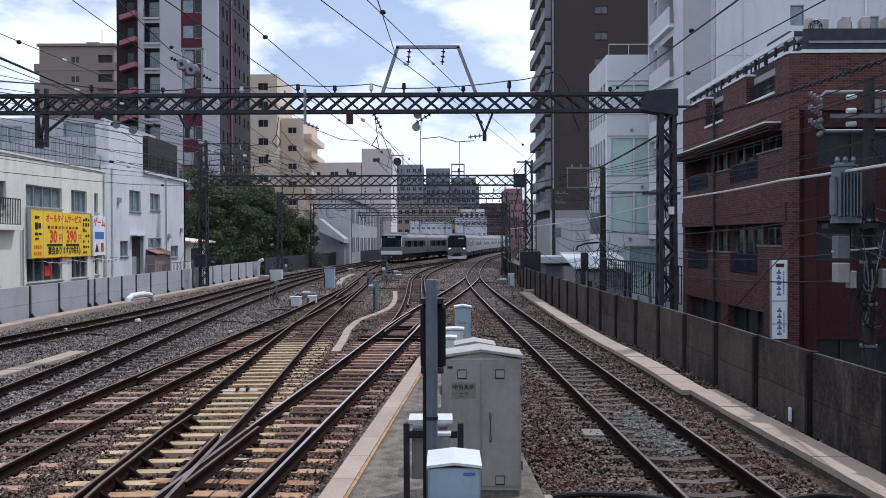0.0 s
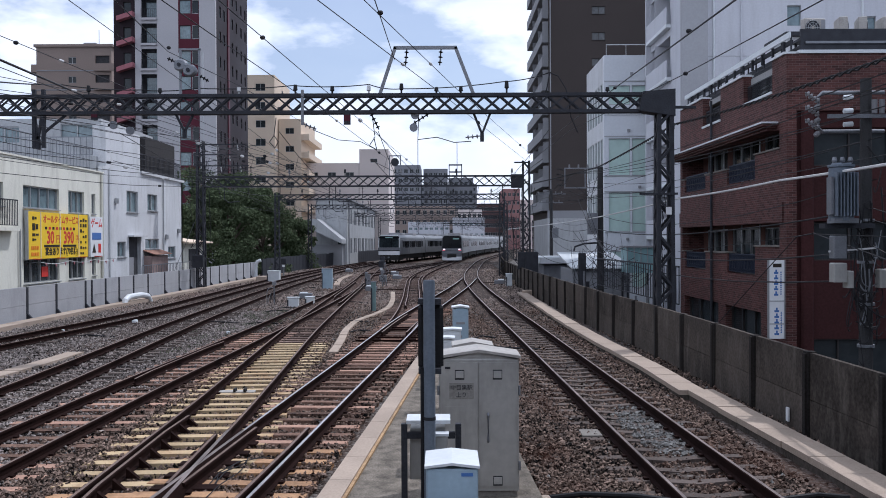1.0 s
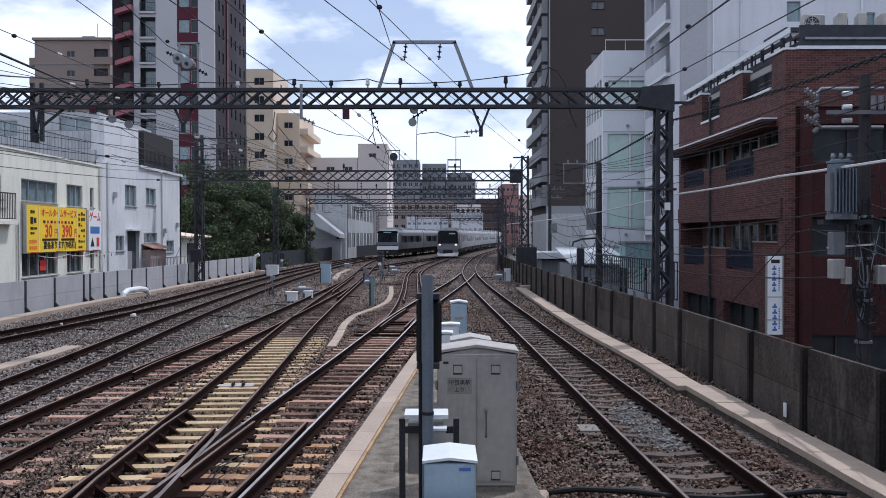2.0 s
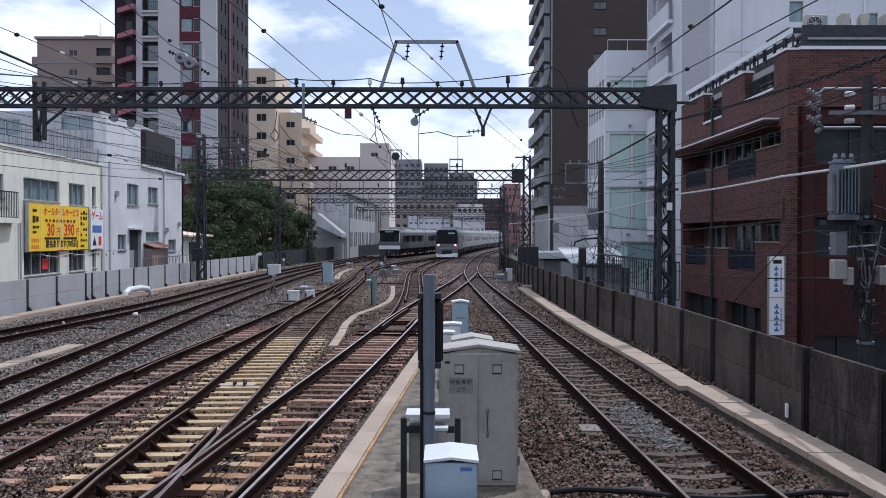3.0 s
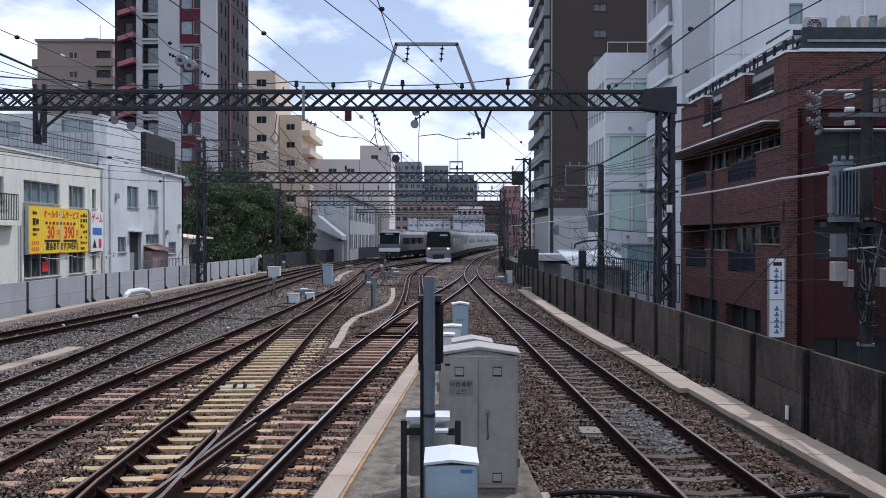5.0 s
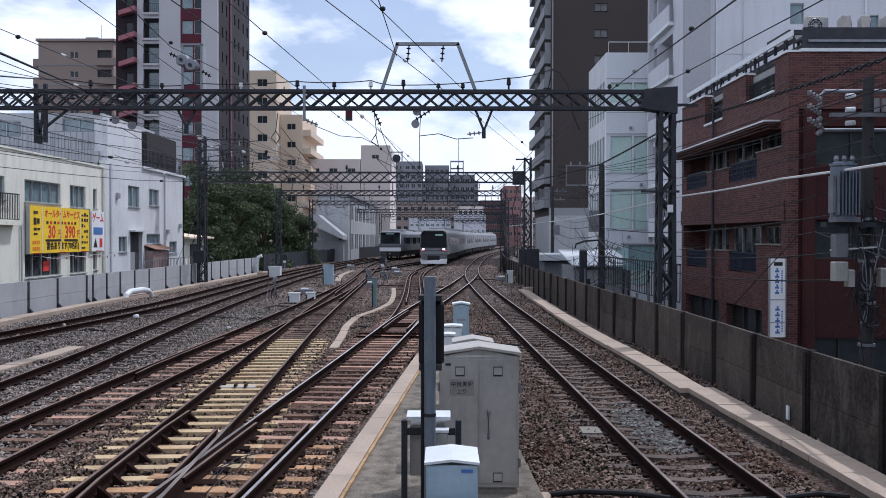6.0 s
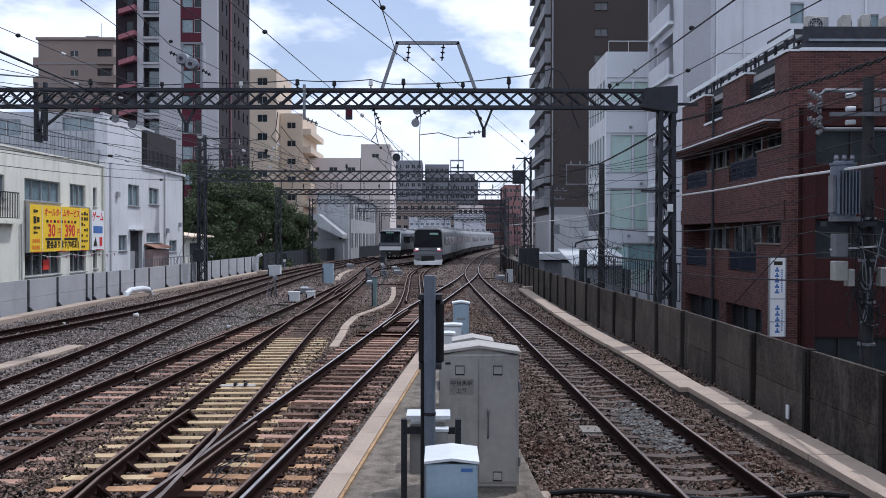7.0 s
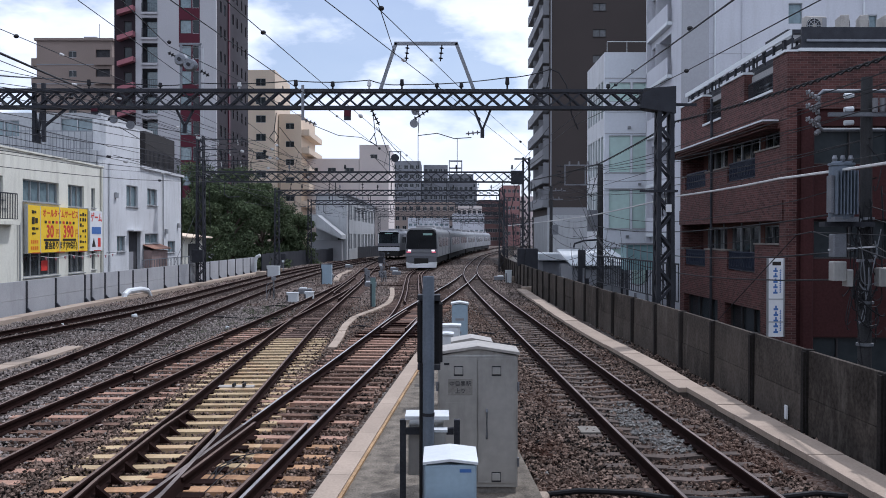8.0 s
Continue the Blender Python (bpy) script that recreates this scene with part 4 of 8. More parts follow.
def brick_building():
    X0, X1, Y0, Y1, Z = 12.1, 24.0, 32.2, 46.6, 9.35
    b = thing("brick_building", "red-brown brick three storey building with balconies", "building")
    core(b, X0, X1, Y0, Y1, Z, 1.45)
    opens = [(39.55, 5.95, 13.3, 1.6), (39.55, 2.42, 13.3, 2.0)]
    holes1 = [(43.0, -1.6, 5.6, 3.3), (37.0, -1.6, 4.4, 3.3), (33.8, -2.2, 1.4, 2.4)]
    terrace = [(35.2, 8.85, 3.2, 1.2), (41.2, 8.75, 2.7, 1.4)]
    wall(b, "L", X0, Y0, Y1, STREET, Z, BRICK, opens + holes1 + terrace, thick=0.35)
    # balconies: floor, glazed back wall, brick piers and iron grilles
    for z0, z1 in ((5.1, 6.75), (1.4, 3.42)):
        part("balcony_floor", Shape().box(X0 + 0.352, X0 + 1.3, Y0 + 0.5, Y1 - 0.3, z0 - 0.15, z0 - 0.004), CONCRETE, b)
        wins = [(44.0, z0 + 1.0, 3.2, 1.8), (39.9, z0 + 1.0, 3.6, 1.8), (36.2, z0 + 1.0, 2.6, 1.8), (33.9, z0 + 1.2, 1.2, 1.2)]
        glazed_wall(b, "L", X0 + 1.1, Y0 + 0.4, Y1 - 0.3, z0 - 0.2, z1 + 0.4, mat("balcony_back_wall", (0.12, 0.06, 0.05), 0.8), wins, 2, FRAME_GREY, GLASS, 0.05, thick=0.15)
        top = z0 + (0.68 if z0 > 4 else 0.85)
        for u0, u1, h in ((45.75, 46.2, top), (38.95, 42.2, top), (32.9, 35.5, top + 0.3)):
            part("pier", Shape().box(X0 + 0.01, X0 + 0.34, u0, u1, z0 + 0.001, h), BRICK, b)
            part("pier_cap", Shape().box(X0 - 0.04, X0 + 0.38, u0 - 0.03, u1 + 0.03, h + 0.002, h + 0.06), CONCRETE, b)
        for u0, u1 in ((42.2, 45.75), (35.5, 38.95)):
            railing(b, (X0 + 0.1, u0), (X0 + 0.1, u1), z0 + 0.02, 0.8, 0.11, STEEL_BLUE, "grille", 0.017)
            s = Shape()
            n = int((u1 - u0) / 0.3)
            for i in range(n):
                c = u0 + (u1 - u0) * (i + 0.5) / n
                s.tube([(X0 + 0.08, c + 0.12 * math.cos(q * math.tau / 8), z0 + 0.42 + 0.22 * math.sin(q * math.tau / 8)) for q in range(9)], 0.014, 4)
            part("scrollwork", s, STEEL_BLUE, b)["kind"] = "stuff"
        for u in (42.6, 40.6, 38.2, 36.0):
            part("mullion_post", Shape().box(X0 + 0.36, X0 + 0.41, u, u + 0.05, z0, z1), FRAME_GREY, b)
    part("end_wall", Shape().box(X0 + 0.352, X1, Y1 - 0.29, Y1, STREET, Z), BRICK, b)
    part("band_foot", Shape().box(X0 - 0.05, X0 - 0.002, Y0 + 0.3, Y1, 3.44, 4.15), BRICK, b)
    for u, z, w, h in holes1:
        add_window(b, "L", X0, u, z, w, h, 2, FRAME_DARK, GLASS, 0.3)
    wall(b, "F", Y0, X0 + 0.351, X1, 7.35, Z, BRICK, thick=0.35)
    # lower front: its deep shade is put into the plum colour
    wall(b, "F", Y0 + 0.12, X0 + 0.351, X1, STREET, 7.345, PLUM, [(15.1, 6.02, 4.1, 1.2), (15.1, 2.75, 4.1, 1.35), (15.0, -2.0, 4.0, 2.6)], name="rendered_wall", thick=0.23)
    for z in (6.02, 2.75):
        add_window(b, "F", Y0 + 0.12, 15.1, z, 4.1, 1.2 if z > 4 else 1.35, 2, FRAME_DARK, GLASS, 0.2)
        part("lintel", Shape().box(12.9, 17.4, Y0 - 0.05, Y0 + 0.118, z + 0.72, z + 0.86), PLUM, b)
    part("pilaster", Shape().bevel_box(12.6, 13.05, Y0 - 0.1, Y0 + 0.118, STREET, 7.34, 0.08), PLUM, b)
    add_window(b, "F", Y0, 15.0, -2.0, 4.0, 2.6, 3, FRAME_DARK, GLASS, 0.25)
    # cornice with a pale top edge, brick bays, white copings
    for i in range(3):
        part("cornice_course", Shape().box(11.55 + 0.1 * (2 - i), X0 - 0.002, 33.05 + 0.08 * (2 - i), 46.9, 6.77 + 0.08 * i, 6.848 + 0.08 * i), BRICK, b)
    part("cornice_edge", Shape().box(11.5, X0 - 0.002, 33.0, 46.95, 7.012, 7.07), WHITE_METAL, b, "white cornice edge")
    for u0, u1 in ((32.3, 33.6), (36.8, 39.85), (42.55, 46.6)):
        part("coping", Shape().box(X0 - 0.06, X0 + 0.4, u0, u1, Z + 0.003, Z + 0.09), WHITE_METAL, b, "white coping strip")
    for u, w, z in ((35.2, 3.2, 8.25), (41.2, 2.7, 8.05)):
        part("coping", Shape().box(X0 - 0.06, X0 + 0.4, u - w / 2, u + w / 2, z - 0.09, z - 0.003 + 0.0), WHITE_METAL, b, "white coping strip")
    part("coping", Shape().box(X0 + 0.41, X1, Y0 - 0.06, Y0 + 0.4, Z + 0.003, Z + 0.12), WHITE_METAL, b, "white coping strip")
    part("downpipe", Shape().tube([(12.0, 40.9, 9.0), (12.0, 40.9, -3.4)], 0.06), STEEL_DARK, b)
    # roof: set-back screen, white handrail, low roof room
    railing(b, (12.45, 32.7), (12.45, 46.4), Z, 0.75, 0.9, STEEL_DARK, "handrail", 0.025)
    part("eave_beam", Shape().box(12.42, 12.52, 32.7, 46.2, Z + 0.44, Z + 0.58), STEEL_DARK, b, "dark beam under the roof edge")
    for i in range(12):
        part("eave_bracket", Shape().box(12.34, 12.44, 33.2 + 1.12 * i, 33.25 + 1.12 * i, Z + 0.2, Z + 0.62), STEEL_DARK, b)
    for u0, u1 in ((33.7, 36.7), (39.95, 42.45)):
        railing(b, (X0 + 0.15, u0), (X0 + 0.15, u1), 8.25 if u0 < 36 else 8.05, 0.65, 0.12, STEEL_DARK, "terrace_grille", 0.012)
        for z in (8.62, 8.8):
            part("terrace_rail", Shape().bar((X0 + 0.6, u0, z), (X0 + 0.6, u1, z), 0.05), WHITE_METAL, b)
    part("side_screen", Shape().box(12.95, 13.01, 33.2, 46.0, Z, Z + 0.5), STEEL_DARK, b, "dark louvred roof screen")
    part("roof_edge", Shape().bar((12.3, 32.4, 10.06), (12.3, 46.4, 9.98), 0.06, 0.2), WHITE_METAL, b, "white sheet-metal roof edge")
    part("roof_screen", Shape().box(12.75, X1, 32.6, 32.7, Z, Z + 0.95), STEEL_DARK, b, "dark louvred roof screen")
    part("screen_rail", Shape().box(12.9, 17.5, 32.5, 32.56, Z + 0.42, Z + 0.5), STEEL_GREY, b)
    part("roof_room", Shape().box(14.15, 15.0, 37.5, 39.4, Z, Z + 1.75), WHITE_WALL, b)
    part("roof_canopy", Shape().box(13.95, 15.15, 37.2, 39.7, Z + 1.755, Z + 1.9), STEEL_DARK, b)
    return b


def aircon(x, y, z, turn=0, label="white outdoor air conditioner unit with a round fan"):
    t = thing("air_conditioner", label, "air conditioner", pose(x, y, z, 0, 0, turn), group="air conditioners")
    part("case", Shape().bevel_box(-0.42, 0.42, -0.16, 0.16, 0.05, 0.78, 0.03), CABINET_TOP, t)
    part("fan_opening", Shape().tube([(-0.1, -0.161, 0.42), (-0.1, -0.172, 0.42)], 0.3, 18), STEEL_DARK, t)
    ring = Shape()
    for r in (0.1, 0.19, 0.28):
        ring.tube([(-0.1 + r * math.cos(math.tau * i / 16), -0.185, 0.42 + r * math.sin(math.tau * i / 16)) for i in range(17)], 0.009, 4)
    for i in range(4):
        a = math.pi * i / 4
        ring.bar((-0.1 - 0.29 * math.cos(a), -0.187, 0.42 - 0.29 * math.sin(a)), (-0.1 + 0.29 * math.cos(a), -0.187, 0.42 + 0.29 * math.sin(a)), 0.014)
    part("fan_guard", ring, FRAME_GREY, t)
    part("fan_hub", Shape().tube([(-0.1, -0.173, 0.42), (-0.1, -0.2, 0.42)], 0.06, 10), CABINET_TOP, t)
    part("side_panel", Shape().box(0.24, 0.41, -0.166, -0.161, 0.1, 0.72), MID_GREY, t)
    for a in (-0.3, 0.3):
        part("foot", Shape().box(a - 0.05, a + 0.05, -0.18, 0.18, 0, 0.05), STEEL_DARK, t)
    return t


brick_building()
for i, x in enumerate((13.95, 15.0, 15.75, 16.6)):
    aircon(x, 34.5, 10.32, (8, 80, 75, 85)[i])
part_shelf = thing("equipment_stand", "steel stand on the flat roof under the units", "stand")
part("top_frame", Shape().box(13.3, 17.4, 34.0, 35.0, 10.22, 10.31), STEEL_DARK, part_shelf)
for x in (13.4, 15.3, 17.3):
    part("leg", Shape().box(x, x + 0.08, 34.1, 34.18, 9.26, 10.216), STEEL_DARK, part_shelf)
    part("leg", Shape().box(x, x + 0.08, 34.8, 34.88, 9.26, 10.216), STEEL_DARK, part_shelf)
aircon(12.75, 43.2, 1.4, -90, "small white air conditioner unit behind a balcony grille")


def grey_building():
    X0, X1, Y0, Y1, Z = 13.0, 30.0, 50.0, 57.6, 21.0
    b = thing("grey_building", "tall plain light grey rendered building", "building")
    core(b, X0, X1, Y0, Y1, Z, 1.7)
    glazed_wall(b, "F", Y0, X0, X1, STREET, Z, GREY_WALL, [(19.2, 15.0, 0.75, 1.15), (19.2, 18.2, 0.75, 1.15), (23.3, 14.2, 0.7, 1.5)], 0, FRAME_GREY, GLASS_BLUE)
    holes = [(54.6, z, 4.8, 2.45) for z in (19.2, 16.2, 13.2, 10.2, 7.2, 4.2)]
    wall(b, "L", X0, Y0 + 0.301, Y1, STREET, Z, GREY_WALL, holes)
    for u, z, w, h in holes:
        part("balcony_slab", Shape().box(X0 - 0.3, X0 - 0.002, u - 2.6, u + 2.6, z - 1.35, z - 1.15), WHITE_METAL, b)
        part("balcony_panel", Shape().box(X0 - 0.3, X0 - 0.24, u - 2.6, u + 2.6, z - 1.146, z - 0.2), GREY_WALL, b)
        add_window(b, "L", X0, u, z, w, h, 2, FRAME_GREY, GLASS, 1.45)
        part("loggia_floor", Shape().box(X0 + 0.302, X0 + 1.68, Y0 + 0.31, Y1, z - 1.45, z - 1.23), GREY_WALL, b)
        part("divider", Shape().box(X0 - 0.22, X0 + 1.4, u + 0.4, u + 0.5, z - 1.14, z + 1.2), GREY_WALL, b)
    part("fin", Shape().box(X0 - 0.3, X0 - 0.002, Y1 - 0.5, Y1 - 0.3, 2.0, 19.0), GREY_WALL, b)
    # corner pier, a tone darker than the grey wall behind it
    part("corner_pier", Shape().box(X0, 14.4, Y0 - 0.35, Y0 - 0.002, STREET, Z), mat("darker_grey_corner", (0.36, 0.365, 0.385), 0.8, vary=0.08, scale=0.3, grain=10), b)
    for z in (3.5, 6.6, 9.7, 12.8, 15.9, 19.0):
        part("joint", Shape().box(14.41, X1, Y0 - 0.012, Y0 - 0.002, z, z + 0.025), MID_GREY, b)
    part("pipe", Shape().tube([(14.8, Y0 - 0.06, 20), (14.8, Y0 - 0.06, 6)], 0.05), WHITE_METAL, b)
    part("pipe", Shape().tube([(16.3, Y0 - 0.06, 20), (16.3, Y0 - 0.06, -3)], 0.05), GREY_WALL, b)
    part("pipe", Shape().tube([(22.9, Y0 - 0.06, 20), (22.9, Y0 - 0.06, 9), ], 0.06), WHITE_METAL, b)


def glass_building():
    X0, X1, Y0, Y1, Z = 10.6, 16.5, 60.0, 67.2, 14.9
    b = thing("glass_building", "narrow white office building with pale green glazing", "building")
    core(b, X0, X1, Y0, Y1, Z)
    wins = []
    for z, h in ((8.25, 2.45), (4.65, 2.6), (0.9, 2.4)):
        wins += [(11.6, z, 1.4, h), (12.95, z, 1.05, h), (14.0, z + h * 0.27, 0.7, h * 0.4), (14.0, z - h * 0.22, 0.7, h * 0.46)]
    wins += [(11.6, 12.3, 1.4, 1.3), (12.95, 12.3, 1.05, 1.3), (14.0, 12.3, 0.7, 1.3), (13.9, -1.6, 0.8, 1.2)]
    glazed_wall(b, "F", Y0, X0, X1, STREET, Z, mat("white_panel_cladding", (0.66, 0.69, 0.73), 0.5, vary=0.06, scale=0.4, grain=6), wins, 0, FRAME_GREY, GLASS_PALE, 0.06)
    for z in (13.2, 11.0, 9.6, 7.0, 5.98, 3.3):
        part("joint", Shape().box(X0, X1, Y0 - 0.03, Y0 - 0.002, z - 0.03, z + 0.03), FRAME_GREY, b)
    lw = []
    for z, h in ((11.9, 2.5), (8.25, 2.5), (4.65, 2.6)):
        lw += [(u, z, 0.75, h) for u in (61.0, 62.1, 63.2, 64.3, 65.4, 66.4)]
    glazed_wall(b, "L", X0, Y0 + 0.301, Y1, STREET, Z, WHITE_WALL, lw, 0, FRAME_GREY, GLASS_PALE, 0.06)
    railing(b, (10.8, 60.3), (16, 60.3), Z - 0.1, 0.85, 1.2, WHITE_METAL)
    for x, z in ((12.4, 13.7), (12.2, 10.0), (13.6, 10.05), (12.9, 6.3), (12.1, 2.9), (13.5, 2.9)):
        part("vent_hood", Shape().box(x - 0.09, x + 0.09, Y0 - 0.15, Y0 - 0.003, z - 0.1, z + 0.06), MID_GREY, b)


def dark_tower():
    X0, X1, Y0, Y1, Z = 13.3, 26.2, 113.0, 134.5, 50.0
    b = thing("dark_tower", "tall dark brown tiled apartment tower with side balconies", "apartment tower")
    core(b, X0, X1, Y0, Y1, Z)
    zs = [8.0 + 3.0 * i for i in range(13)]
    glazed_wall(b, "F", Y0, X0, X1, STREET, Z, DARK_TILE, [(19.3, 31.1 + 3.2 * i, 1.6, 0.95) for i in range(-7, 5)], 1, FRAME_DARK, GLASS_GREY, 0.1, True)
    wall(b, "L", X0, Y0 + 0.301, Y1, STREET, Z, DARK_TILE, [(124, z, 18, 2.0) for z in zs])
    for z in zs:
        part("balcony_slab", Shape().box(X0 - 0.8, X0 - 0.002, Y0 + 1.6, Y1, z - 1.5, z - 1.25), MID_GREY, b)
        part("balcony_panel", Shape().box(X0 - 0.8, X0 - 0.73, Y0 + 1.6, Y1, z - 1.246, z - 0.25), MID_GREY, b)
        for u in (Y0 + 1.6, 120, 127):
            part("divider", Shape().box(X0 - 0.72, X0 - 0.003, u, u + 0.1, z - 1.246, z + 1.1), MID_GREY, b)
    part("drain_pipe", Shape().tube([(13.35, Y0 - 0.1, 48), (13.35, Y0 - 0.1, 4)], 0.08), MID_GREY, b)
    wall(b, "R", X1, Y0 + 0.301, Y1, STREET, Z, DARK_TILE)
    a = thing("annex_building", "low light grey annex below the dark tower", "building")
    part("wall", Shape().box(11.0, 18, 96, 110, STREET, 5.1), DINGY_WALL, a)
    part("roof_fence", Shape().box(11.0, 18, 96, 96.06, 5.104, 5.9), MID_GREY, a)
    # stair tower to the far side of the apartments, with landings
    s = thing("stair_tower", "concrete stair tower with dark voids painted on a solid shaft", "stair tower")
    # solid shaft, near black for the shade between the landings
    part("shaft", Shape().box(26.3, 29, 116, 120, STREET, 50), mat("shaft_shade", (0.03, 0.03, 0.035), 0.8), s)
    for z in zs:
        part("landing", Shape().box(26.3, 29.3, 115.2, 115.99, z - 0.6, z + 0.5), GREY_WALL, s)


grey_building()
glass_building()
dark_tower()


def white_buildings():
    X = -17.6
    a = thing("cream_building", "cream rendered two storey building with a sign", "building")
    core(a, -28, X, 30, 47.5, 6.38)
    up = [(40.25, 4.78, 3.6, 0.95), (44.05, 4.75, 1.9, 1.05), (46.2, 4.75, 0.5, 1.0), (35.2, 4.78, 3.0, 0.95)]
    low = [(40.25, 1.6, 3.6, 1.05), (44.05, 1.6, 1.9, 1.05), (46.2, 1.65, 0.5, 1.0), (34.5, 1.6, 3, 1.05)]
    wall(a, "R", X, 30, 47.5, STREET, 6.38, CREAM_WALL, up + low + [(40, -1.8, 6, 2.2)])
    for k, (u, z, w, h) in enumerate(up + low):
        add_window(a, "R", X, u, z, w, h, (3, 2, 0, 2)[k % 4], FRAME_GREY, GLASS_BLUE if k < 4 else GLASS, 0.12, True)
    wall(a, "F", 30, -28, X - 0.301, STREET, 6.38, CREAM_WALL)
    part("coping", Shape().box(X - 0.4, X + 0.06, 30, 47.5, 6.383, 6.46), CREAM_WALL, a)
    part("pipe", Shape().tube([(X + 0.07, 47.2, 6.3), (X + 0.07, 47.2, -3)], 0.06), CREAM_WALL, a)
    part("pipe", Shape().tube([(X + 0.07, 38.0, 3.4), (X + 0.07, 38.0, -3)], 0.04), FRAME_GREY, a)
    for u in (39.0, 41.5, 44.0, 45.9):
        part("lamp_arm", Shape().bar((X, u, 2.12), (X + 0.5, u, 2.12), 0.04), SIGN_RED, a)
    part("red_notice", Shape().box(X - 0.15, X - 0.13, 40.5, 41.2, 1.3, 1.75), SIGN_RED, a)
    railing(a, (X + 0.3, 34.2), (X + 0.3, 37.3), 3.45, 1.1, 0.14)
    part("balcony_slab", Shape().box(X + 0.002, X + 0.36, 34.1, 37.4, 3.3, 3.44), CREAM_WALL, a)
    railing(a, (X - 0.5, 31), (X - 0.5, 47), 6.3, 1.3, 0.4, STEEL_GREY)
    u = thing("upper_storey", "white set-back upper storey with a sliding window", "building")
    core(u, -29, -18.3, 49.2, 58, 9.45)
    glazed_wall(u, "F", 49.2, -29, -18.3, 6.4, 9.45, DINGY_WALL, [(-19.6, 8.8, 1.75, 0.75), (-23.5, 8.6, 1.6, 0.9)], 1, FRAME_GREY, GLASS_BLUE)
    wall(u, "R", -18.3, 49.501, 58, 6.4, 9.45, DINGY_WALL)
    part("terrace", Shape().box(-28, -18.0, 47.55, 49.19, 6.4, 7.3), DINGY_WALL, u)
    railing(u, (-25, 47.7), (-18.2, 47.7), 7.3, 1.0, 0.3, STEEL_GREY)
    b = thing("white_building", "white rendered house with small windows and a door", "building")
    core(b, -27, X, 47.6, 62, 6.8)
    wins = [(52.0, 5.1, 1.9, 1.2), (55.6, 5.2, 1.9, 1.0), (50.2, 2.42, 1.3, 0.85), (59.5, 2.15, 1.6, 0.75), (55.5, 2.7, 2.6, 0.6)]
    door = (52.4, 1.0, 2.0, 4.2)
    wall(b, "R", X, 47.6, 62, STREET, 6.8, WHITE_WALL, wins + [door])
    for w in wins:
        add_window(b, "R", X, *w, 1, FRAME_GREY, GLASS_BLUE, 0.12, True)
    part("door", Shape().box(X - 0.2, X - 0.15, 51.5, 52.6, -1.1, 1.95), MID_GREY, b)
    # dark sheet behind the door, for the shade in the doorway
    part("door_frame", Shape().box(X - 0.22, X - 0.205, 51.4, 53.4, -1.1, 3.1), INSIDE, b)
    wall(b, "F", 47.6, -27, X - 0.301, STREET, 6.39, WHITE_WALL)
    part("stair_block", Shape().box(-18.29, X - 0.01, 47.95, 53.4, 6.8, 9.0), WHITE_WALL, b)
    part("coping", Shape().box(X - 0.4, X + 0.12, 53.4, 62.1, 6.803, 6.95), WHITE_WALL, b)
    part("pipe", Shape().tube([(X + 0.06, 48.3, 6.7), (X + 0.06, 48.3, -3)], 0.05), WHITE_WALL, b)
    part("pipe", Shape().tube([(X + 0.06, 57.6, 6.7), (X + 0.06, 57.6, -1)], 0.04), FRAME_GREY, b)
    for u, z in ((49.2, 0.6), (49.3, 4.9), (58.2, 3.0), (57.9, 1.2), (60.9, 3.4)):
        part("vent_hood", Shape().bevel_box(X + 0.002, X + 0.16, u - 0.15, u + 0.15, z, z + 0.3, 0.03), FRAME_GREY, b)
    part("canopy_edge", Shape().box(X + 0.002, X + 0.35, 51.2, 53.6, 3.12, 3.2), WHITE_WALL, b)
    part("awning", Shape().solid([(X, 53.8, 2.35), (X + 0.7, 53.8, 2.1), (X + 0.7, 53.8, 2.06), (X, 53.8, 2.3)],
                                 [(X, 57.2, 2.35), (X + 0.7, 57.2, 2.1), (X + 0.7, 57.2, 2.06), (X, 57.2, 2.3)]), mat("rusty_awning", (0.28, 0.16, 0.12), 0.8), b)
    part("shed_panel", Shape().box(X + 0.02, X + 0.5, 53.9, 57.0, -1, 2.0), mat("faded_pink_board", (0.33, 0.24, 0.22), 0.8), b)
    railing(b, (X + 0.9, 51), (X + 0.9, 60.5), 0.2, 1.3, 0.3, STEEL_GREY)
    part("tank_room", Shape().box(-20.5, -17.97, 55.5, 61.5, 6.96, 9.2), mat("dark_shed_boards", (0.045, 0.042, 0.042), 0.8, vary=0.25, scale=1, grain=12), b, "dark roof shed")
    railing(b, (X - 0.1, 53.6), (X - 0.1, 61.8), 6.95, 1.05, 0.25, STEEL_DARK)
    part("side_wall", Shape().box(-27, X, 61.7, 62.0, STREET, 6.8), WHITE_WALL, b)
    c = thing("low_house", "low cream house with a pale eave", "house")
    part("wall", Shape().box(-22, X - 0.3, 62.6, 68.5, STREET, 2.7), CREAM_WALL, c)
    part("roof", Shape().solid([(-22, 62.4, 2.7), (X + 0.3, 62.4, 2.7), (X + 0.3, 62.4, 2.8), (-22, 62.4, 3.4)],
                               [(-22, 69, 2.7), (X + 0.3, 69, 2.7), (X + 0.3, 69, 2.8), (-22, 69, 3.4)]), BEIGE_WALL, c)
    # door panel in the dark interior colour, as a shaded doorway
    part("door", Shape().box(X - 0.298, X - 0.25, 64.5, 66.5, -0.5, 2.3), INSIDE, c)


white_buildings()


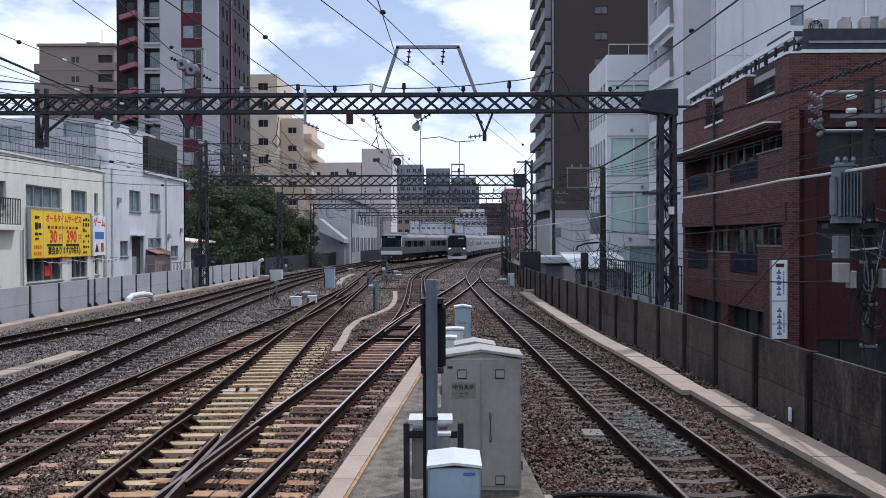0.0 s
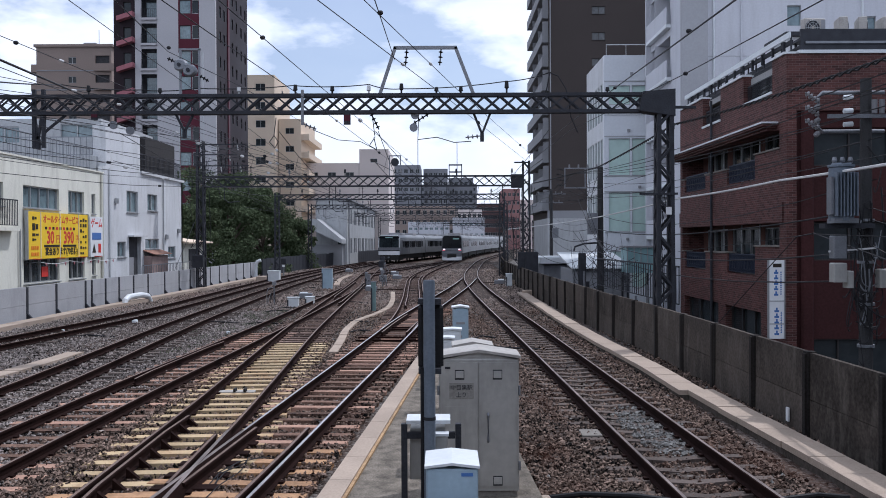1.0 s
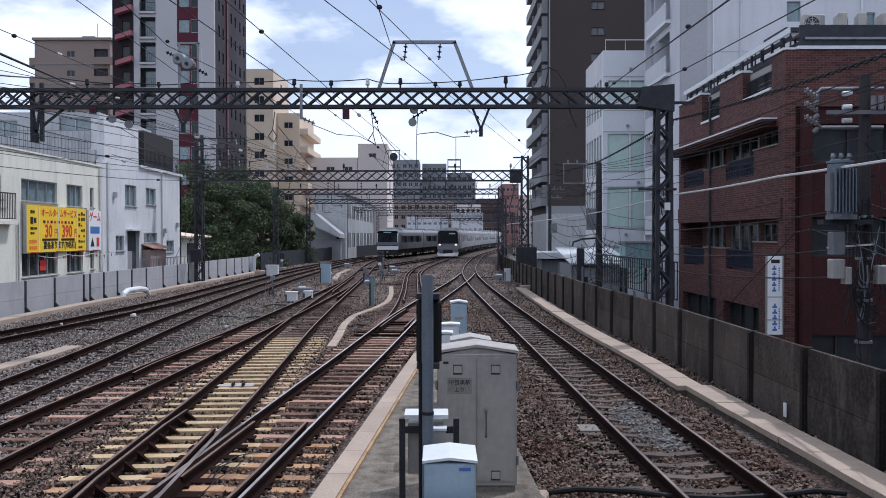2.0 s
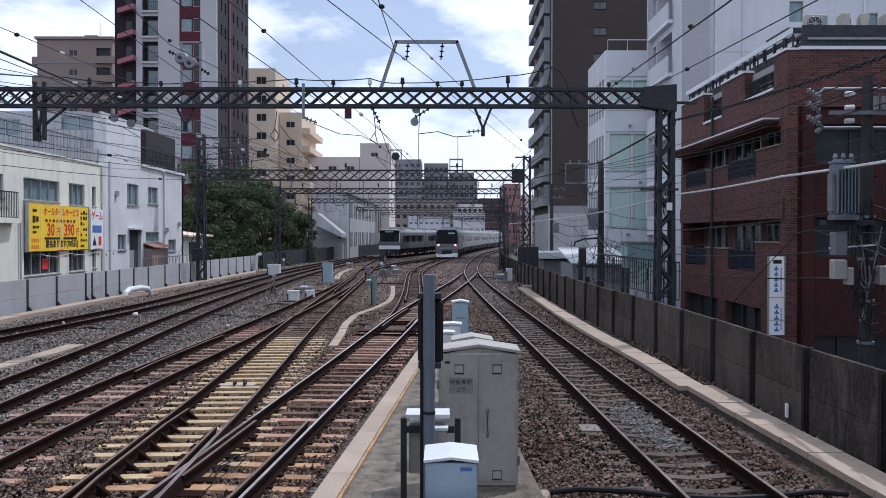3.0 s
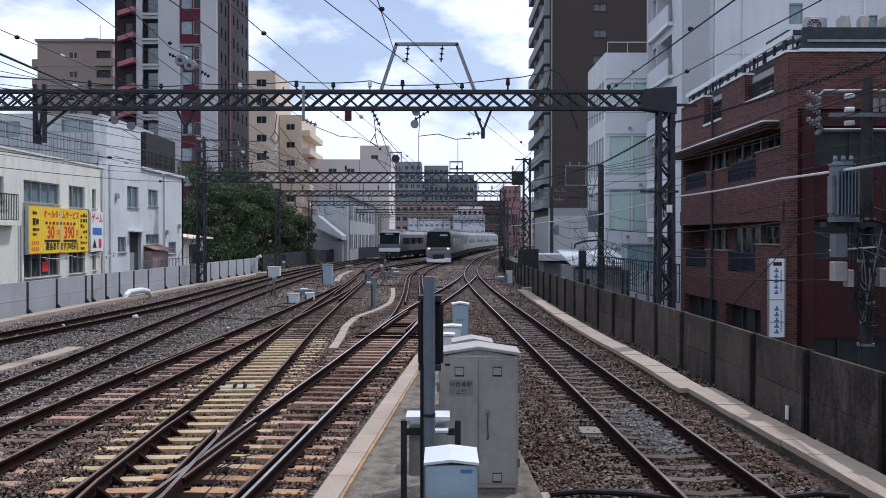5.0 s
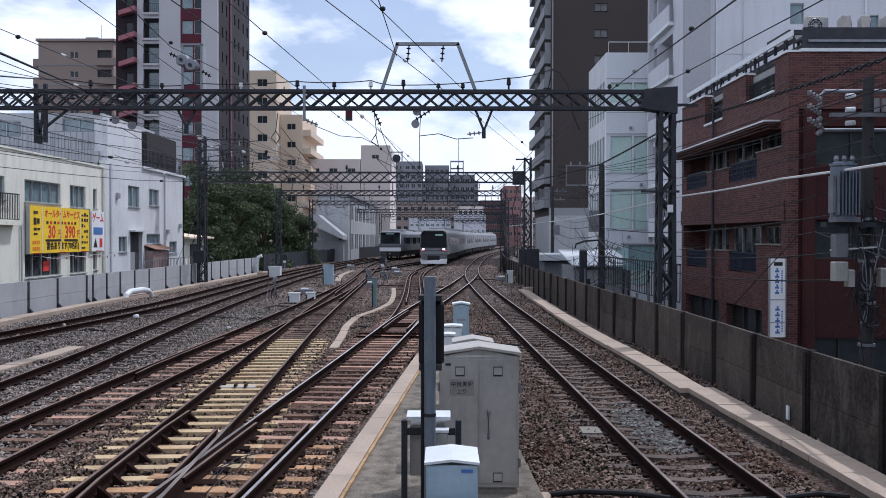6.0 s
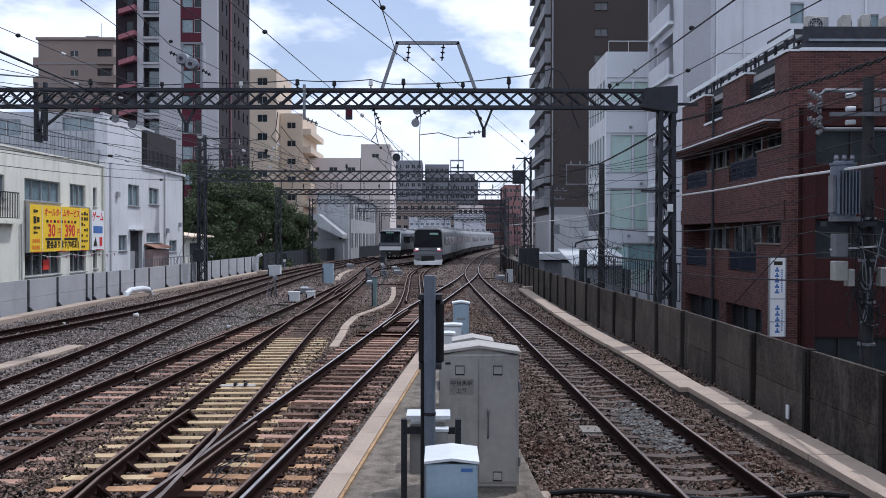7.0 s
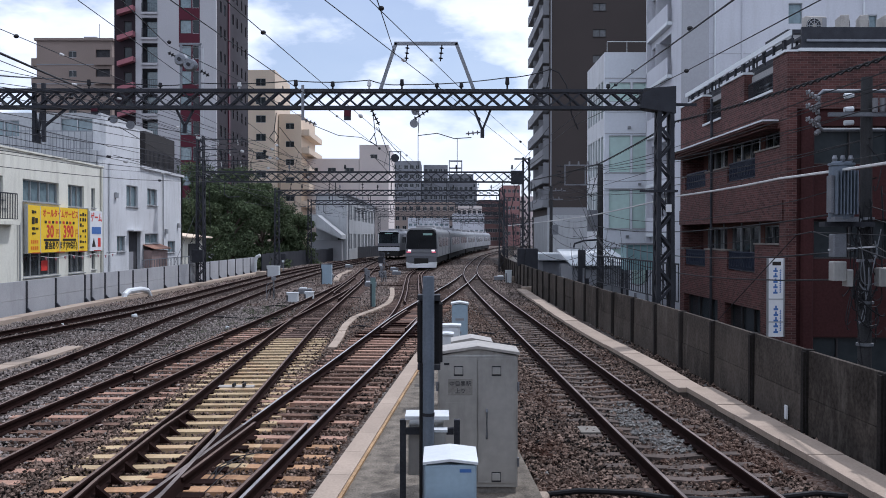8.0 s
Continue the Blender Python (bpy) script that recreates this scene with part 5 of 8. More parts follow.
def left_tower():
    X0, X1, Y0, Y1, Z = -38.6, -26.6, 108.0, 125.5, 64.0
    b = thing("apartment_tower", "tall pale grey and wine-red apartment tower", "apartment tower")
    core(b, X0, X1, Y0, Y1, Z, 1.7)
    zs = [6.5 + 2.98 * i for i in range(19)]
    wall(b, "F", Y0, X0, -36.1, STREET, Z, TOWER_WINE, [(-37.0, z, 0.9, 1.4) for z in zs])
    wall(b, "F", Y0, -36.1, -35.4, STREET, Z, TOWER_LIGHT)
    wall(b, "F", Y0, -35.4, -33.5, STREET, Z, TOWER_LIGHT, [(-34.45, z, 1.86, 2.3) for z in zs])
    wall(b, "F", Y0, -33.5, -31.0, STREET, Z, TOWER_LIGHT)
    wall(b, "F", Y0, -31.0, -28.5, STREET, Z, WINE_PANEL, [(-30.2, z + 0.1, 1.3, 1.6) for z in zs] + [(-29.0, z + 0.1, 0.8, 1.6) for z in zs])
    wall(b, "F", Y0 - 0.15, -28.5, X1, STREET, Z, TOWER_LIGHT, thick=0.45)
    for z in zs:
        add_window(b, "F", Y0, -37.0, z, 0.9, 1.4, 0, FRAME_DARK, GLASS, 0.15)
        part("balcony_front", Shape().solid([(-38.0, Y0 - 0.9, z - 1.7), (-36.12, Y0 - 0.9, z - 1.1), (-36.12, Y0 - 0.9, z - 0.55), (-38.0, Y0 - 0.9, z - 1.15)],
                                            [(-38.0, Y0 - 0.01, z - 1.7), (-36.12, Y0 - 0.01, z - 1.1), (-36.12, Y0 - 0.01, z - 0.55), (-38.0, Y0 - 0.01, z - 1.15)]), PINK_PANEL, b)
        part("balcony_slab", Shape().box(-35.4, -33.5, Y0 - 0.25, Y0 - 0.002, z - 1.45, z - 1.2), TOWER_LIGHT, b)
        railing(b, (-35.35, Y0 - 0.1), (-33.55, Y0 - 0.1), z - 1.2, 1.05, 0.2)
        part("alcove", Shape().box(-35.1, -33.8, Y0 + 1.2, Y0 + 1.25, z - 1.1, z + 0.9), GLASS_BLUE, b)
        add_window(b, "F", Y0, -30.2, z + 0.1, 1.3, 1.6, 0, FRAME_DARK, GLASS_BLUE, 0.12)
        add_window(b, "F", Y0, -29.0, z + 0.1, 0.8, 1.6, 0, WHITE_METAL, GLASS, 0.12)
    glazed_wall(b, "R", X1, Y0 + 0.301, Y1, STREET, Z, TOWER_WINE, grid_windows((110.2, 112.2, 116.6, 118.9, 121.6, 124.0), zs, 0.8, 1.3), 0, FRAME_DARK, GLASS_BLUE)
    part("wine_stripe", Shape().box(X1 + 0.002, X1 + 0.12, 113.8, 114.6, STREET, Z), WINE_PANEL, b)
    wall(b, "L", X0, Y0 + 0.301, Y1, STREET, Z, TOWER_WINE)
    s = thing("rooftop_frame", "pale steel sign frame on the tower's lower roof", "frame", kind="structure")
    part("frame_tube", Shape().tube([(-18.9, 66, 6.0), (-18.9, 66, 16.4), (-17.2, 66, 16.4), (-17.2, 66, 6.0)], 0.05), FRAME_GREY, s)


left_tower()


def block(name, label, x0, x1, y0, y1, z, material, cols, rows, w, h, side="R", glass=None, balcony=False, base=STREET):
    """A far building with windows set out in columns and rows on its front and side."""
    b = thing(name, label, "building")
    core(b, x0, x1, y0, y1, z)
    zs = [z - 2.0 - 3.0 * i for i in range(rows)]
    us = [x0 + (x1 - x0) * (i + 0.5) / cols for i in range(cols)]
    glazed_wall(b, "F", y0, x0, x1, base, z, material, grid_windows(us, zs, w, h), 1, FRAME_GREY, glass or GLASS)
    vs = [y0 + (y1 - y0) * (i + 0.5) / cols for i in range(cols)]
    p = x1 if side == "R" else x0
    glazed_wall(b, side, p, y0 + 0.301, y1, base, z, material, grid_windows(vs, zs, w, h), 1, FRAME_GREY, glass or GLASS)
    other = "L" if side == "R" else "R"
    wall(b, other, x0 if side == "R" else x1, y0 + 0.301, y1, base, z, material)
    if balcony:
        for q in zs:
            part("balcony", Shape().box(x1 + 0.002, x1 + 1.3, y0 + 0.5, y1, q - 1.5, q - 0.5), material, b)
    return b


def brown_apartments():
    X0, X1, Y0, Y1, Z = -63.2, -51.5, 143, 158, 33.2
    b = thing("brown_apartments", "brown tiled apartment block with stacked balconies", "building")
    core(b, X0, X1, Y0, Y1, Z)
    zs = [Z - 2.1 - 3.0 * i for i in range(9)]
    loggias = [(-52.9, z, 2.2, 1.5) for z in zs]
    wall(b, "F", Y0, X0, X1, STREET, Z, BROWN_WALL, loggias + [(-57.6, z, 1.2, 1.0) for z in zs])
    for z in zs:
        add_window(b, "F", Y0, -57.6, z, 1.2, 1.0, 1, FRAME_GREY, GLASS)
        part("balcony_front", Shape().box(-54.1, X1 + 0.9, Y0 - 0.5, Y0 - 0.1, z - 1.7, z - 0.55), BROWN_WALL, b)
        part("balcony_end", Shape().box(X0 - 1.3, X0 - 0.002, Y0 + 1.0, Y0 + 6.0, z - 1.6, z - 0.4), BROWN_WALL, b)
        part("floor_band", Shape().box(X0, -54.2, Y0 - 0.06, Y0 - 0.002, z - 1.65, z - 1.5), MID_GREY, b)
    wall(b, "R", X1, Y0 + 0.301, Y1, STREET, Z, BROWN_WALL, [(150, z, 11.0, 1.5) for z in zs])
    wall(b, "L", X0, Y0 + 0.301, Y1, STREET, Z, BROWN_WALL)
    part("aerial", Shape().tube([(-56, 150, Z + 1), (-56, 150, Z + 4.2)], 0.05, 5), MID_GREY, b)
    return b


b = brown_apartments()
part("roof_edge", Shape().box(-63.5, -51.2, 142.7, 158, 33.2, 33.6), BROWN_WALL, b)
part("roof_box", Shape().box(-57, -55, 146, 150, 33.6, 34.5), MID_GREY, b)
block("beige_apartments", "beige apartment block with rows of windows", -32.0, -27.4, 150, 165, 30.0, BEIGE_WALL, 1, 10, 1.6, 1.2)
block("beige_apartments", "beige apartment block with curved balconies", -27.3, -23.6, 153, 170, 23.2, BEIGE_WALL, 1, 8, 1.4, 1.0, balcony=True)
b = block("peach_building", "pale peach flat-roofed building", -24.0, -14.6, 160, 180, 16.4, PEACH_WALL, 3, 1, 1.4, 0.8)
b = block("peach_building", "pale peach building with a taller roof room", -14.5, -9.4, 160, 180, 18.8, PEACH_WALL, 1, 1, 1.2, 0.7)
def station_building():
    X0, X1, Y0, Y1, Z = -15.6, -11.8, 113, 215, 7.9
    b = thing("station_building", "white two storey railway building with tall windows", "building")
    core(b, X0, X1, Y0, Y1, Z)
    glazed_wall(b, "F", Y0, X0, X1, STREET, Z, DINGY_WALL, [(-12.6, 2.4, 0.7, 1.5)], 0, FRAME_GREY, GLASS)
    us = [116.5 + 6.0 * i for i in range(17)]
    wins = [(u, z, 1.6, h) for z, h in ((5.9, 1.9), (2.2, 2.0)) for u in us] + [(u + 2.2, z, 1.6, h) for z, h in ((5.9, 1.9), (2.2, 2.0)) for u in us]
    glazed_wall(b, "R", X1, Y0 + 0.301, Y1, STREET, Z, DINGY_WALL, wins, 1, FRAME_GREY, GLASS)
    wall(b, "L", X0, Y0 + 0.301, Y1, STREET, Z, DINGY_WALL)
    part("eave", Shape().box(X0 - 0.1, X1 + 0.3, Y0 - 0.2, Y1, Z + 0.003, Z + 0.2), MID_GREY, b)
    part("rain_pipe", Shape().tube([(X1 + 0.08, 114.8, Z), (X1 + 0.08, 114.8, -1)], 0.07), MID_GREY, b)
    return b


b = station_building()
part("stair_roof", Shape().solid([(-16.0, 108, 4.4), (-11.9, 108, 2.5), (-11.9, 108, 3.0), (-14.8, 108, 5.4), (-16.0, 108, 5.4)],
                                 [(-16.0, 112.9, 4.4), (-11.9, 112.9, 2.5), (-11.9, 112.9, 3.0), (-14.8, 112.9, 5.4), (-16.0, 112.9, 5.4)]), DINGY_WALL, b)
part("stair_wall", Shape().box(-16.0, -12.2, 111, 112.9, STREET, 2.4), MID_GREY, b)
block("slate_building", "slate grey office block in the distance", -18.5, -7.2, 300, 320, 27.5, SLATE_WALL, 6, 7, 1.2, 1.3)
block("slate_building", "slate grey office block in the distance", -6.4, 1.8, 310, 330, 27.0, SLATE_WALL, 5, 7, 1.1, 1.3)
block("slate_building", "slate grey office block in the distance", 2.2, 10.8, 320, 340, 24.6, SLATE_WALL, 5, 6, 1.1, 1.3)
block("brown_building", "brown apartment block in the distance", -15, 4, 285, 298, 13.5, BROWN_WALL, 9, 4, 1.2, 1.3)
block("pink_building", "pinkish apartment block in the distance", 4.5, 12.5, 290, 300, 12.5, PEACH_WALL, 5, 4, 1.0, 1.2)
block("white_building", "white block in the distance", -10, 2, 265, 280, 8.2, GREY_WALL, 8, 2, 0.9, 0.7, glass=GLASS_BLUE)
block("slate_building", "dark office tower behind the nearer blocks", -14, 14, 372, 390, 25.5, SLATE_WALL, 11, 7, 1.3, 1.3)
block("red_building", "pale red tiled building in the distance", 21.6, 27.6, 326, 350, 21.0, PALE_RED, 4, 6, 0.9, 1.2)
block("pink_building", "pale peach tiled block in the distance", 27.7, 37.0, 335, 350, 17.5, PEACH_WALL, 6, 5, 0.9, 1.0)
block("red_building", "dark red tiled building in the distance", 13.0, 21.5, 330, 350, 16.0, RED_WALL, 5, 5, 1.6, 1.2)
block("white_building", "white block in the distance", 3, 12, 262, 275, 9.4, GREY_WALL, 6, 3, 0.8, 0.7, glass=GLASS_BLUE)
m = thing("rooftop_mast", "lattice aerial mast on a far roof", "mast", pose(4.6, 322, 24.4))
for x in (-2.2, 2.2):
    for y in (0, 3):
        part("post", Shape().bar((x, y, 0), (x, y, 5.2), 0.3), SLATE_WALL, m)
for z in (2.5, 5.0):
    for y in (0, 3):
        part("ring_bar", Shape().bar((-2.2, y, z), (2.2, y, z), 0.3), SLATE_WALL, m)
part("aerial", Shape().tube([(0.6, 1, 0), (0.6, 1, 13.0)], 0.12), SLATE_WALL, m)


# ---- overhead line gantries ----
def lattice_pole(parent, x, y, z0, z1, w=0.36, name="column", leg=0.065):
    s = Shape()
    h = w / 2
    for dx in (-h, h):
        for dy in (-h, h):
            s.bar((x + dx, y + dy, z0), (x + dx * 0.8, y + dy * 0.8, z1), leg)
    n = max(int((z1 - z0) / (w * 1.15)), 2)
    for i in range(n):
        a, b = z0 + (z1 - z0) * i / n, z0 + (z1 - z0) * (i + 1) / n
        q = 1 if i % 2 else -1
        for d in (-h, h):
            s.bar((x - h * q, y + d, a), (x + h * q, y + d, b), leg * 0.6)
            s.bar((x + d, y - h * q, a), (x + d, y + h * q, b), leg * 0.6)
    s.box(x - h - 0.1, x + h + 0.1, y - h - 0.1, y + h + 0.1, z0 - 0.25, z0 + 0.02)
    return part(name, s, STEEL_DARK, parent)


def truss(parent, x0, x1, y, z0, z1, pitch=0.52, depth=0.42, chord=0.085, name="beam"):
    s = Shape()
    for yy in (y - depth / 2, y + depth / 2):
        s.box(x0, x1, yy - chord / 2, yy + chord / 2, z0, z0 + chord)
        s.box(x0, x1, yy - chord / 2, yy + chord / 2, z1 - chord, z1)
        n = int((x1 - x0) / pitch)
        for i in range(n):
            a, b = x0 + (x1 - x0) * i / n, x0 + (x1 - x0) * (i + 1) / n
            s.bar((a, yy, z0 + chord), (b, yy, z1 - chord), 0.04)
            s.bar((a, yy, z1 - chord), (b, yy, z0 + chord), 0.04)
    n = int((x1 - x0) / (pitch * 2))
    for i in range(n + 1):
        a = x0 + 0.05 + (x1 - x0 - 0.1) * i / n
        for z in (z0 + chord / 2, z1 - chord / 2):
            s.bar((a, y - depth / 2, z), (a, y + depth / 2, z), 0.04)
    return part(name, s, STEEL_DARK, parent)


def insulator_string(p, q, r=0.055, n=3):
    """Porcelain discs on a rod from p to q."""
    s = Shape()
    p, q = Vector(p), Vector(q)
    s.tube([p, q], 0.018, 5)
    for i in range(n):
        a = p.lerp(q, (i + 0.6) / (n + 0.2))
        d = (q - p).normalized()
        s.tube([a - d * 0.02, a, a + d * 0.02], [r * 0.5, r, r * 0.4], 8)
    return s


BEAM_Y = 24.4
gantry = thing("line_gantry", "dark steel lattice gantry over all the tracks", "gantry", group="gantries")
for dy in (-0.1, 0.1):
    for z in (6.215, 6.66):
        part("chord", Shape().box(-16.2, 5.35, BEAM_Y + dy - 0.043, BEAM_Y + dy + 0.043, z, z + 0.088), STEEL_DARK, gantry)
brace = [Shape().bar((-0.205, 0, -0.178 * k), (0.205, 0, 0.178 * k), 0.042).mesh("brace", STEEL_DARK) for k in (1, -1)]
tie = Shape().bar((0, -0.1, 0), (0, 0.1, 0), 0.04).mesh("tie", STEEL_DARK)
for i in range(51):
    x = -16.2 + 21.55 / 51 * (i + 0.5)
    for dy in (-0.1, 0.1):
        for k in (0, 1):
            part("brace", brace[k], None, gantry, at=pose(x, BEAM_Y + dy + 0.012 * (k - 0.5), 6.481))
    if i % 2:
        for z in (6.26, 6.7):
            part("tie", tie, None, gantry, at=pose(x + 0.21, BEAM_Y, z))
lattice_pole(gantry, 5.9, BEAM_Y, -0.3, 6.75, 0.4, leg=0.105)
lattice_pole(gantry, -16.4, BEAM_Y, -0.3, 6.75, 0.38)
part("corner_plate", Shape().solid([(5.2, BEAM_Y - 0.25, 6.25), (6.15, BEAM_Y - 0.25, 6.1), (6.15, BEAM_Y - 0.25, 6.82), (5.3, BEAM_Y - 0.25, 6.75)],
                                   [(5.2, BEAM_Y + 0.25, 6.25), (6.15, BEAM_Y + 0.25, 6.1), (6.15, BEAM_Y + 0.25, 6.82), (5.3, BEAM_Y + 0.25, 6.75)]), STEEL_DARK, gantry)
part("cross_arm", Shape().bar((5.9, BEAM_Y, 6.36), (6.75, BEAM_Y, 6.36), 0.07), STEEL_DARK, gantry)
# tall feeder frame standing on the beam
s = Shape()
s.bar((-1.66, BEAM_Y, 6.72), (-1.24, BEAM_Y, 7.98), 0.085).bar((0.84, BEAM_Y, 6.72), (0.36, BEAM_Y, 7.98), 0.085)
s.bar((-1.28, BEAM_Y, 7.97), (0.4, BEAM_Y, 7.97), 0.085)
part("feeder_frame", s, STEEL_GREY, gantry)
for x in (-0.93, -0.02):
    part("insulator", insulator_string((x, BEAM_Y, 7.93), (x - 0.04, BEAM_Y, 7.5), 0.07, 3), CABLE, gantry)
# drop brackets below the beam
for x, w, d in ((1.06, 0.24, 0.8), (-6.85, 0.25, 0.68), (-10.75, 0.1, 0.95)):
    s = Shape().bar((x - w, BEAM_Y, 6.27), (x, BEAM_Y, 6.27 - d * 0.75), 0.06).bar((x + w, BEAM_Y, 6.27), (x, BEAM_Y, 6.27 - d * 0.75), 0.06)
    s.box(x - 0.05, x + 0.05, BEAM_Y - 0.05, BEAM_Y + 0.05, 6.27 - d, 6.27 - d * 0.72)
    part("drop_bracket", s, STEEL_DARK, gantry)
s = Shape()
for x in (-10.85, -10.6):
    s.box(x - 0.045, x + 0.045, BEAM_Y - 0.05, BEAM_Y + 0.05, 5.35, 6.9)
s.bar((-10.6, BEAM_Y, 5.75), (-9.95, BEAM_Y, 6.27), 0.06).bar((-10.6, BEAM_Y, 5.45), (-10.85, BEAM_Y, 5.45), 0.05)
part("drop_post", s, STEEL_DARK, gantry)
part("drop_post", Shape().box(-3.71, -3.64, BEAM_Y - 0.3, BEAM_Y - 0.24, 5.9, 6.82), STEEL_GREY, gantry)
for x in (-2.5, -9.15):
    part("plate", Shape().box(x - 0.09, x + 0.09, BEAM_Y - 0.28, BEAM_Y - 0.24, 5.9 if x > -5 else 6.05, 6.26), STEEL_DARK, gantry)
    part("plate_band", Shape().box(x - 0.085, x + 0.085, BEAM_Y - 0.286, BEAM_Y - 0.281, 6.0 if x > -5 else 6.12, 6.16 if x > -5 else 6.2), WINE_PANEL, gantry)
for x, h in ((-2.92, 0.24), (-1.95, 0.25), (-1.08, 0.3), (-0.15, 0.2), (0.5, 0.2), (1.72, 0.36), (-3.9, 0.28), (-5.4, 0.22), (-7.5, 0.2), (-9.4, 0.28), (4.4, 0.18), (-12.0, 0.2)):
    part("pin_insulator", Shape().tube([(x, BEAM_Y, 6.72), (x, BEAM_Y, 6.72 + h * 0.4), (x, BEAM_Y, 6.72 + h * 0.5), (x, BEAM_Y, 6.72 + h)], [0.025, 0.025, 0.06, 0.045], 8), PORCELAIN if h in (0.25, 0.22) else CABLE, gantry)
part("clamp", insulator_string((-1.9, BEAM_Y, 6.25), (-1.68, BEAM_Y, 5.8), 0.07, 4), CABLE, gantry)
part("clamp", insulator_string((-0.35, BEAM_Y, 6.22), (-0.78, BEAM_Y, 5.95), 0.07, 4), CABLE, gantry)
part("clamp", insulator_string((1.0, BEAM_Y, 5.62), (0.62, BEAM_Y, 5.58), 0.07, 3), INSULATOR, gantry)
part("clamp", insulator_string((-3.68, BEAM_Y, 5.95), (-3.35, BEAM_Y, 5.82), 0.07, 3), INSULATOR, gantry)
for x, z in ((-0.72, 6.18), (-0.76, 5.85), (-8.3, 5.8), (-8.75, 5.95)):
    part("pulley", Shape().tube([(x, BEAM_Y - 0.03, z), (x, BEAM_Y + 0.03, z)], 0.11, 12), STEEL_GREY, gantry)
# balance weights: two pale drums hung in the wire at the left
for dx, dz in ((0, 0), (0.24, -0.14)):
    x, z = -6.9 + dx, 7.52 + dz
    drum = part("pulley_wheel", Shape().tube([(x - 0.05, BEAM_Y - 0.16, z), (x - 0.05, BEAM_Y - 0.12, z), (x - 0.03, BEAM_Y - 0.08, z), (x, BEAM_Y - 0.02, z), (x, BEAM_Y + 0.06, z)], [0.13, 0.165, 0.12, 0.165, 0.15], 16), STEEL_GREY, gantry)
    part("hub", Shape().tube([(x - 0.05, BEAM_Y - 0.2, z), (x - 0.05, BEAM_Y - 0.161, z)], 0.05, 10), STEEL_DARK, drum)
part("tension_rod", insulator_string((-7.3, BEAM_Y, 7.72), (-7.05, BEAM_Y, 7.6), 0.06, 3), CABLE, gantry)
part("tension_rod", insulator_string((-6.45, BEAM_Y, 7.26), (-6.2, BEAM_Y, 7.1), 0.06, 3), CABLE, gantry)
part("drum_frame", Shape().bar((-6.95, BEAM_Y, 6.72), (-6.95, BEAM_Y, 7.95), 0.06).bar((-6.45, BEAM_Y, 6.72), (-6.45, BEAM_Y, 7.95), 0.05)
     .bar((-7.0, BEAM_Y, 7.95), (-6.4, BEAM_Y, 7.95), 0.05), STEEL_GREY, gantry)

FAR_GANTRIES = ((58.0, -15.3, 5.3, 6.25, 6.95, 0.6), (77.0, -13.9, 5.0, 6.25, 6.75, 0.6), (98.0, -14.2, 6.7, 6.2, 6.7, 0.7),
                (124.0, -12.3, 8.6, 6.1, 6.6, 0.8), (152.0, -10.5, 12.0, 6.1, 6.6, 0.9), (185.0, -5.0, 16.0, 6.1, 6.6, 1.0),
                (212.0, 0.0, 21.0, 6.2, 6.8, 1.1), (240.0, 5.0, 27.0, 6.2, 6.8, 1.2))
for y, x0, x1, z0, z1, p in FAR_GANTRIES:
    g = thing("line_gantry", "distant dark steel lattice gantry over the tracks", "gantry", group="gantries")
    truss(g, x0 + 0.2, x1 - 0.2, y, z0, z1, p)
    lattice_pole(g, x0, y, -0.3, z1 + (0.1 if y > 60 else 2.2), 0.4 if y > 60 else 0.46, leg=0.07 if y > 60 else 0.1)
    lattice_pole(g, x1, y, -0.3, z1 + (0.9 if y < 60 else 0.1), 0.46, leg=0.085)
    for i in range(9):
        x = x0 + 1 + (x1 - x0 - 2) * i / 8 + random.uniform(-0.4, 0.4)
        part("drop_insulator", insulator_string((x, y, z0), (x + random.uniform(-0.2, 0.2), y, z0 - random.uniform(0.5, 0.8)), 0.08, 3), CABLE, g)
    for i in range(6):
        x = x0 + 1.5 + (x1 - x0 - 3) * i / 5
        part("steady_arm", Shape().tube([(x, y, z0), (x, y, z0 - 0.75), (x + 0.25, y, z0 - 0.95), (x + 0.95, y, z0 - 0.9)], 0.03, 5), STEEL_DARK, g)
        part("top_insulator", Shape().tube([(x + 0.6, y, z1), (x + 0.6, y, z1 + 0.15), (x + 0.6, y, z1 + 0.2), (x + 0.6, y, z1 + 0.42)], [0.03, 0.03, 0.08, 0.05], 6), INSULATOR if i % 2 else CABLE, g)
    if y < 60:
        part("top_arm", Shape().bar((x1 - 0.75, y, 7.75), (x1 + 0.25, y, 7.75), 0.09), STEEL_DARK, g)
        part("corner_plate", Shape().box(x1 - 0.95, x1 - 0.2, y - 0.2, y + 0.2, z0 - 0.1, z1 + 0.05), STEEL_DARK, g)
        # round signal plate in a frame on the beam
        part("sign_frame", Shape().bar((-3.35, y, z1), (-3.35, y, z1 + 1.25), 0.07).bar((-2.65, y, z1), (-2.65, y, z1 + 1.25), 0.07)
             .bar((-3.4, y, z1 + 1.25), (-2.6, y, z1 + 1.25), 0.07), STEEL_GREY, g)
        part("round_signal", Shape().tube([(-3.0, y - 0.05, z1 + 0.85), (-3.0, y + 0.05, z1 + 0.85)], 0.26, 14), STEEL_DARK, g)


# ---- wires ----
STRUNG = []


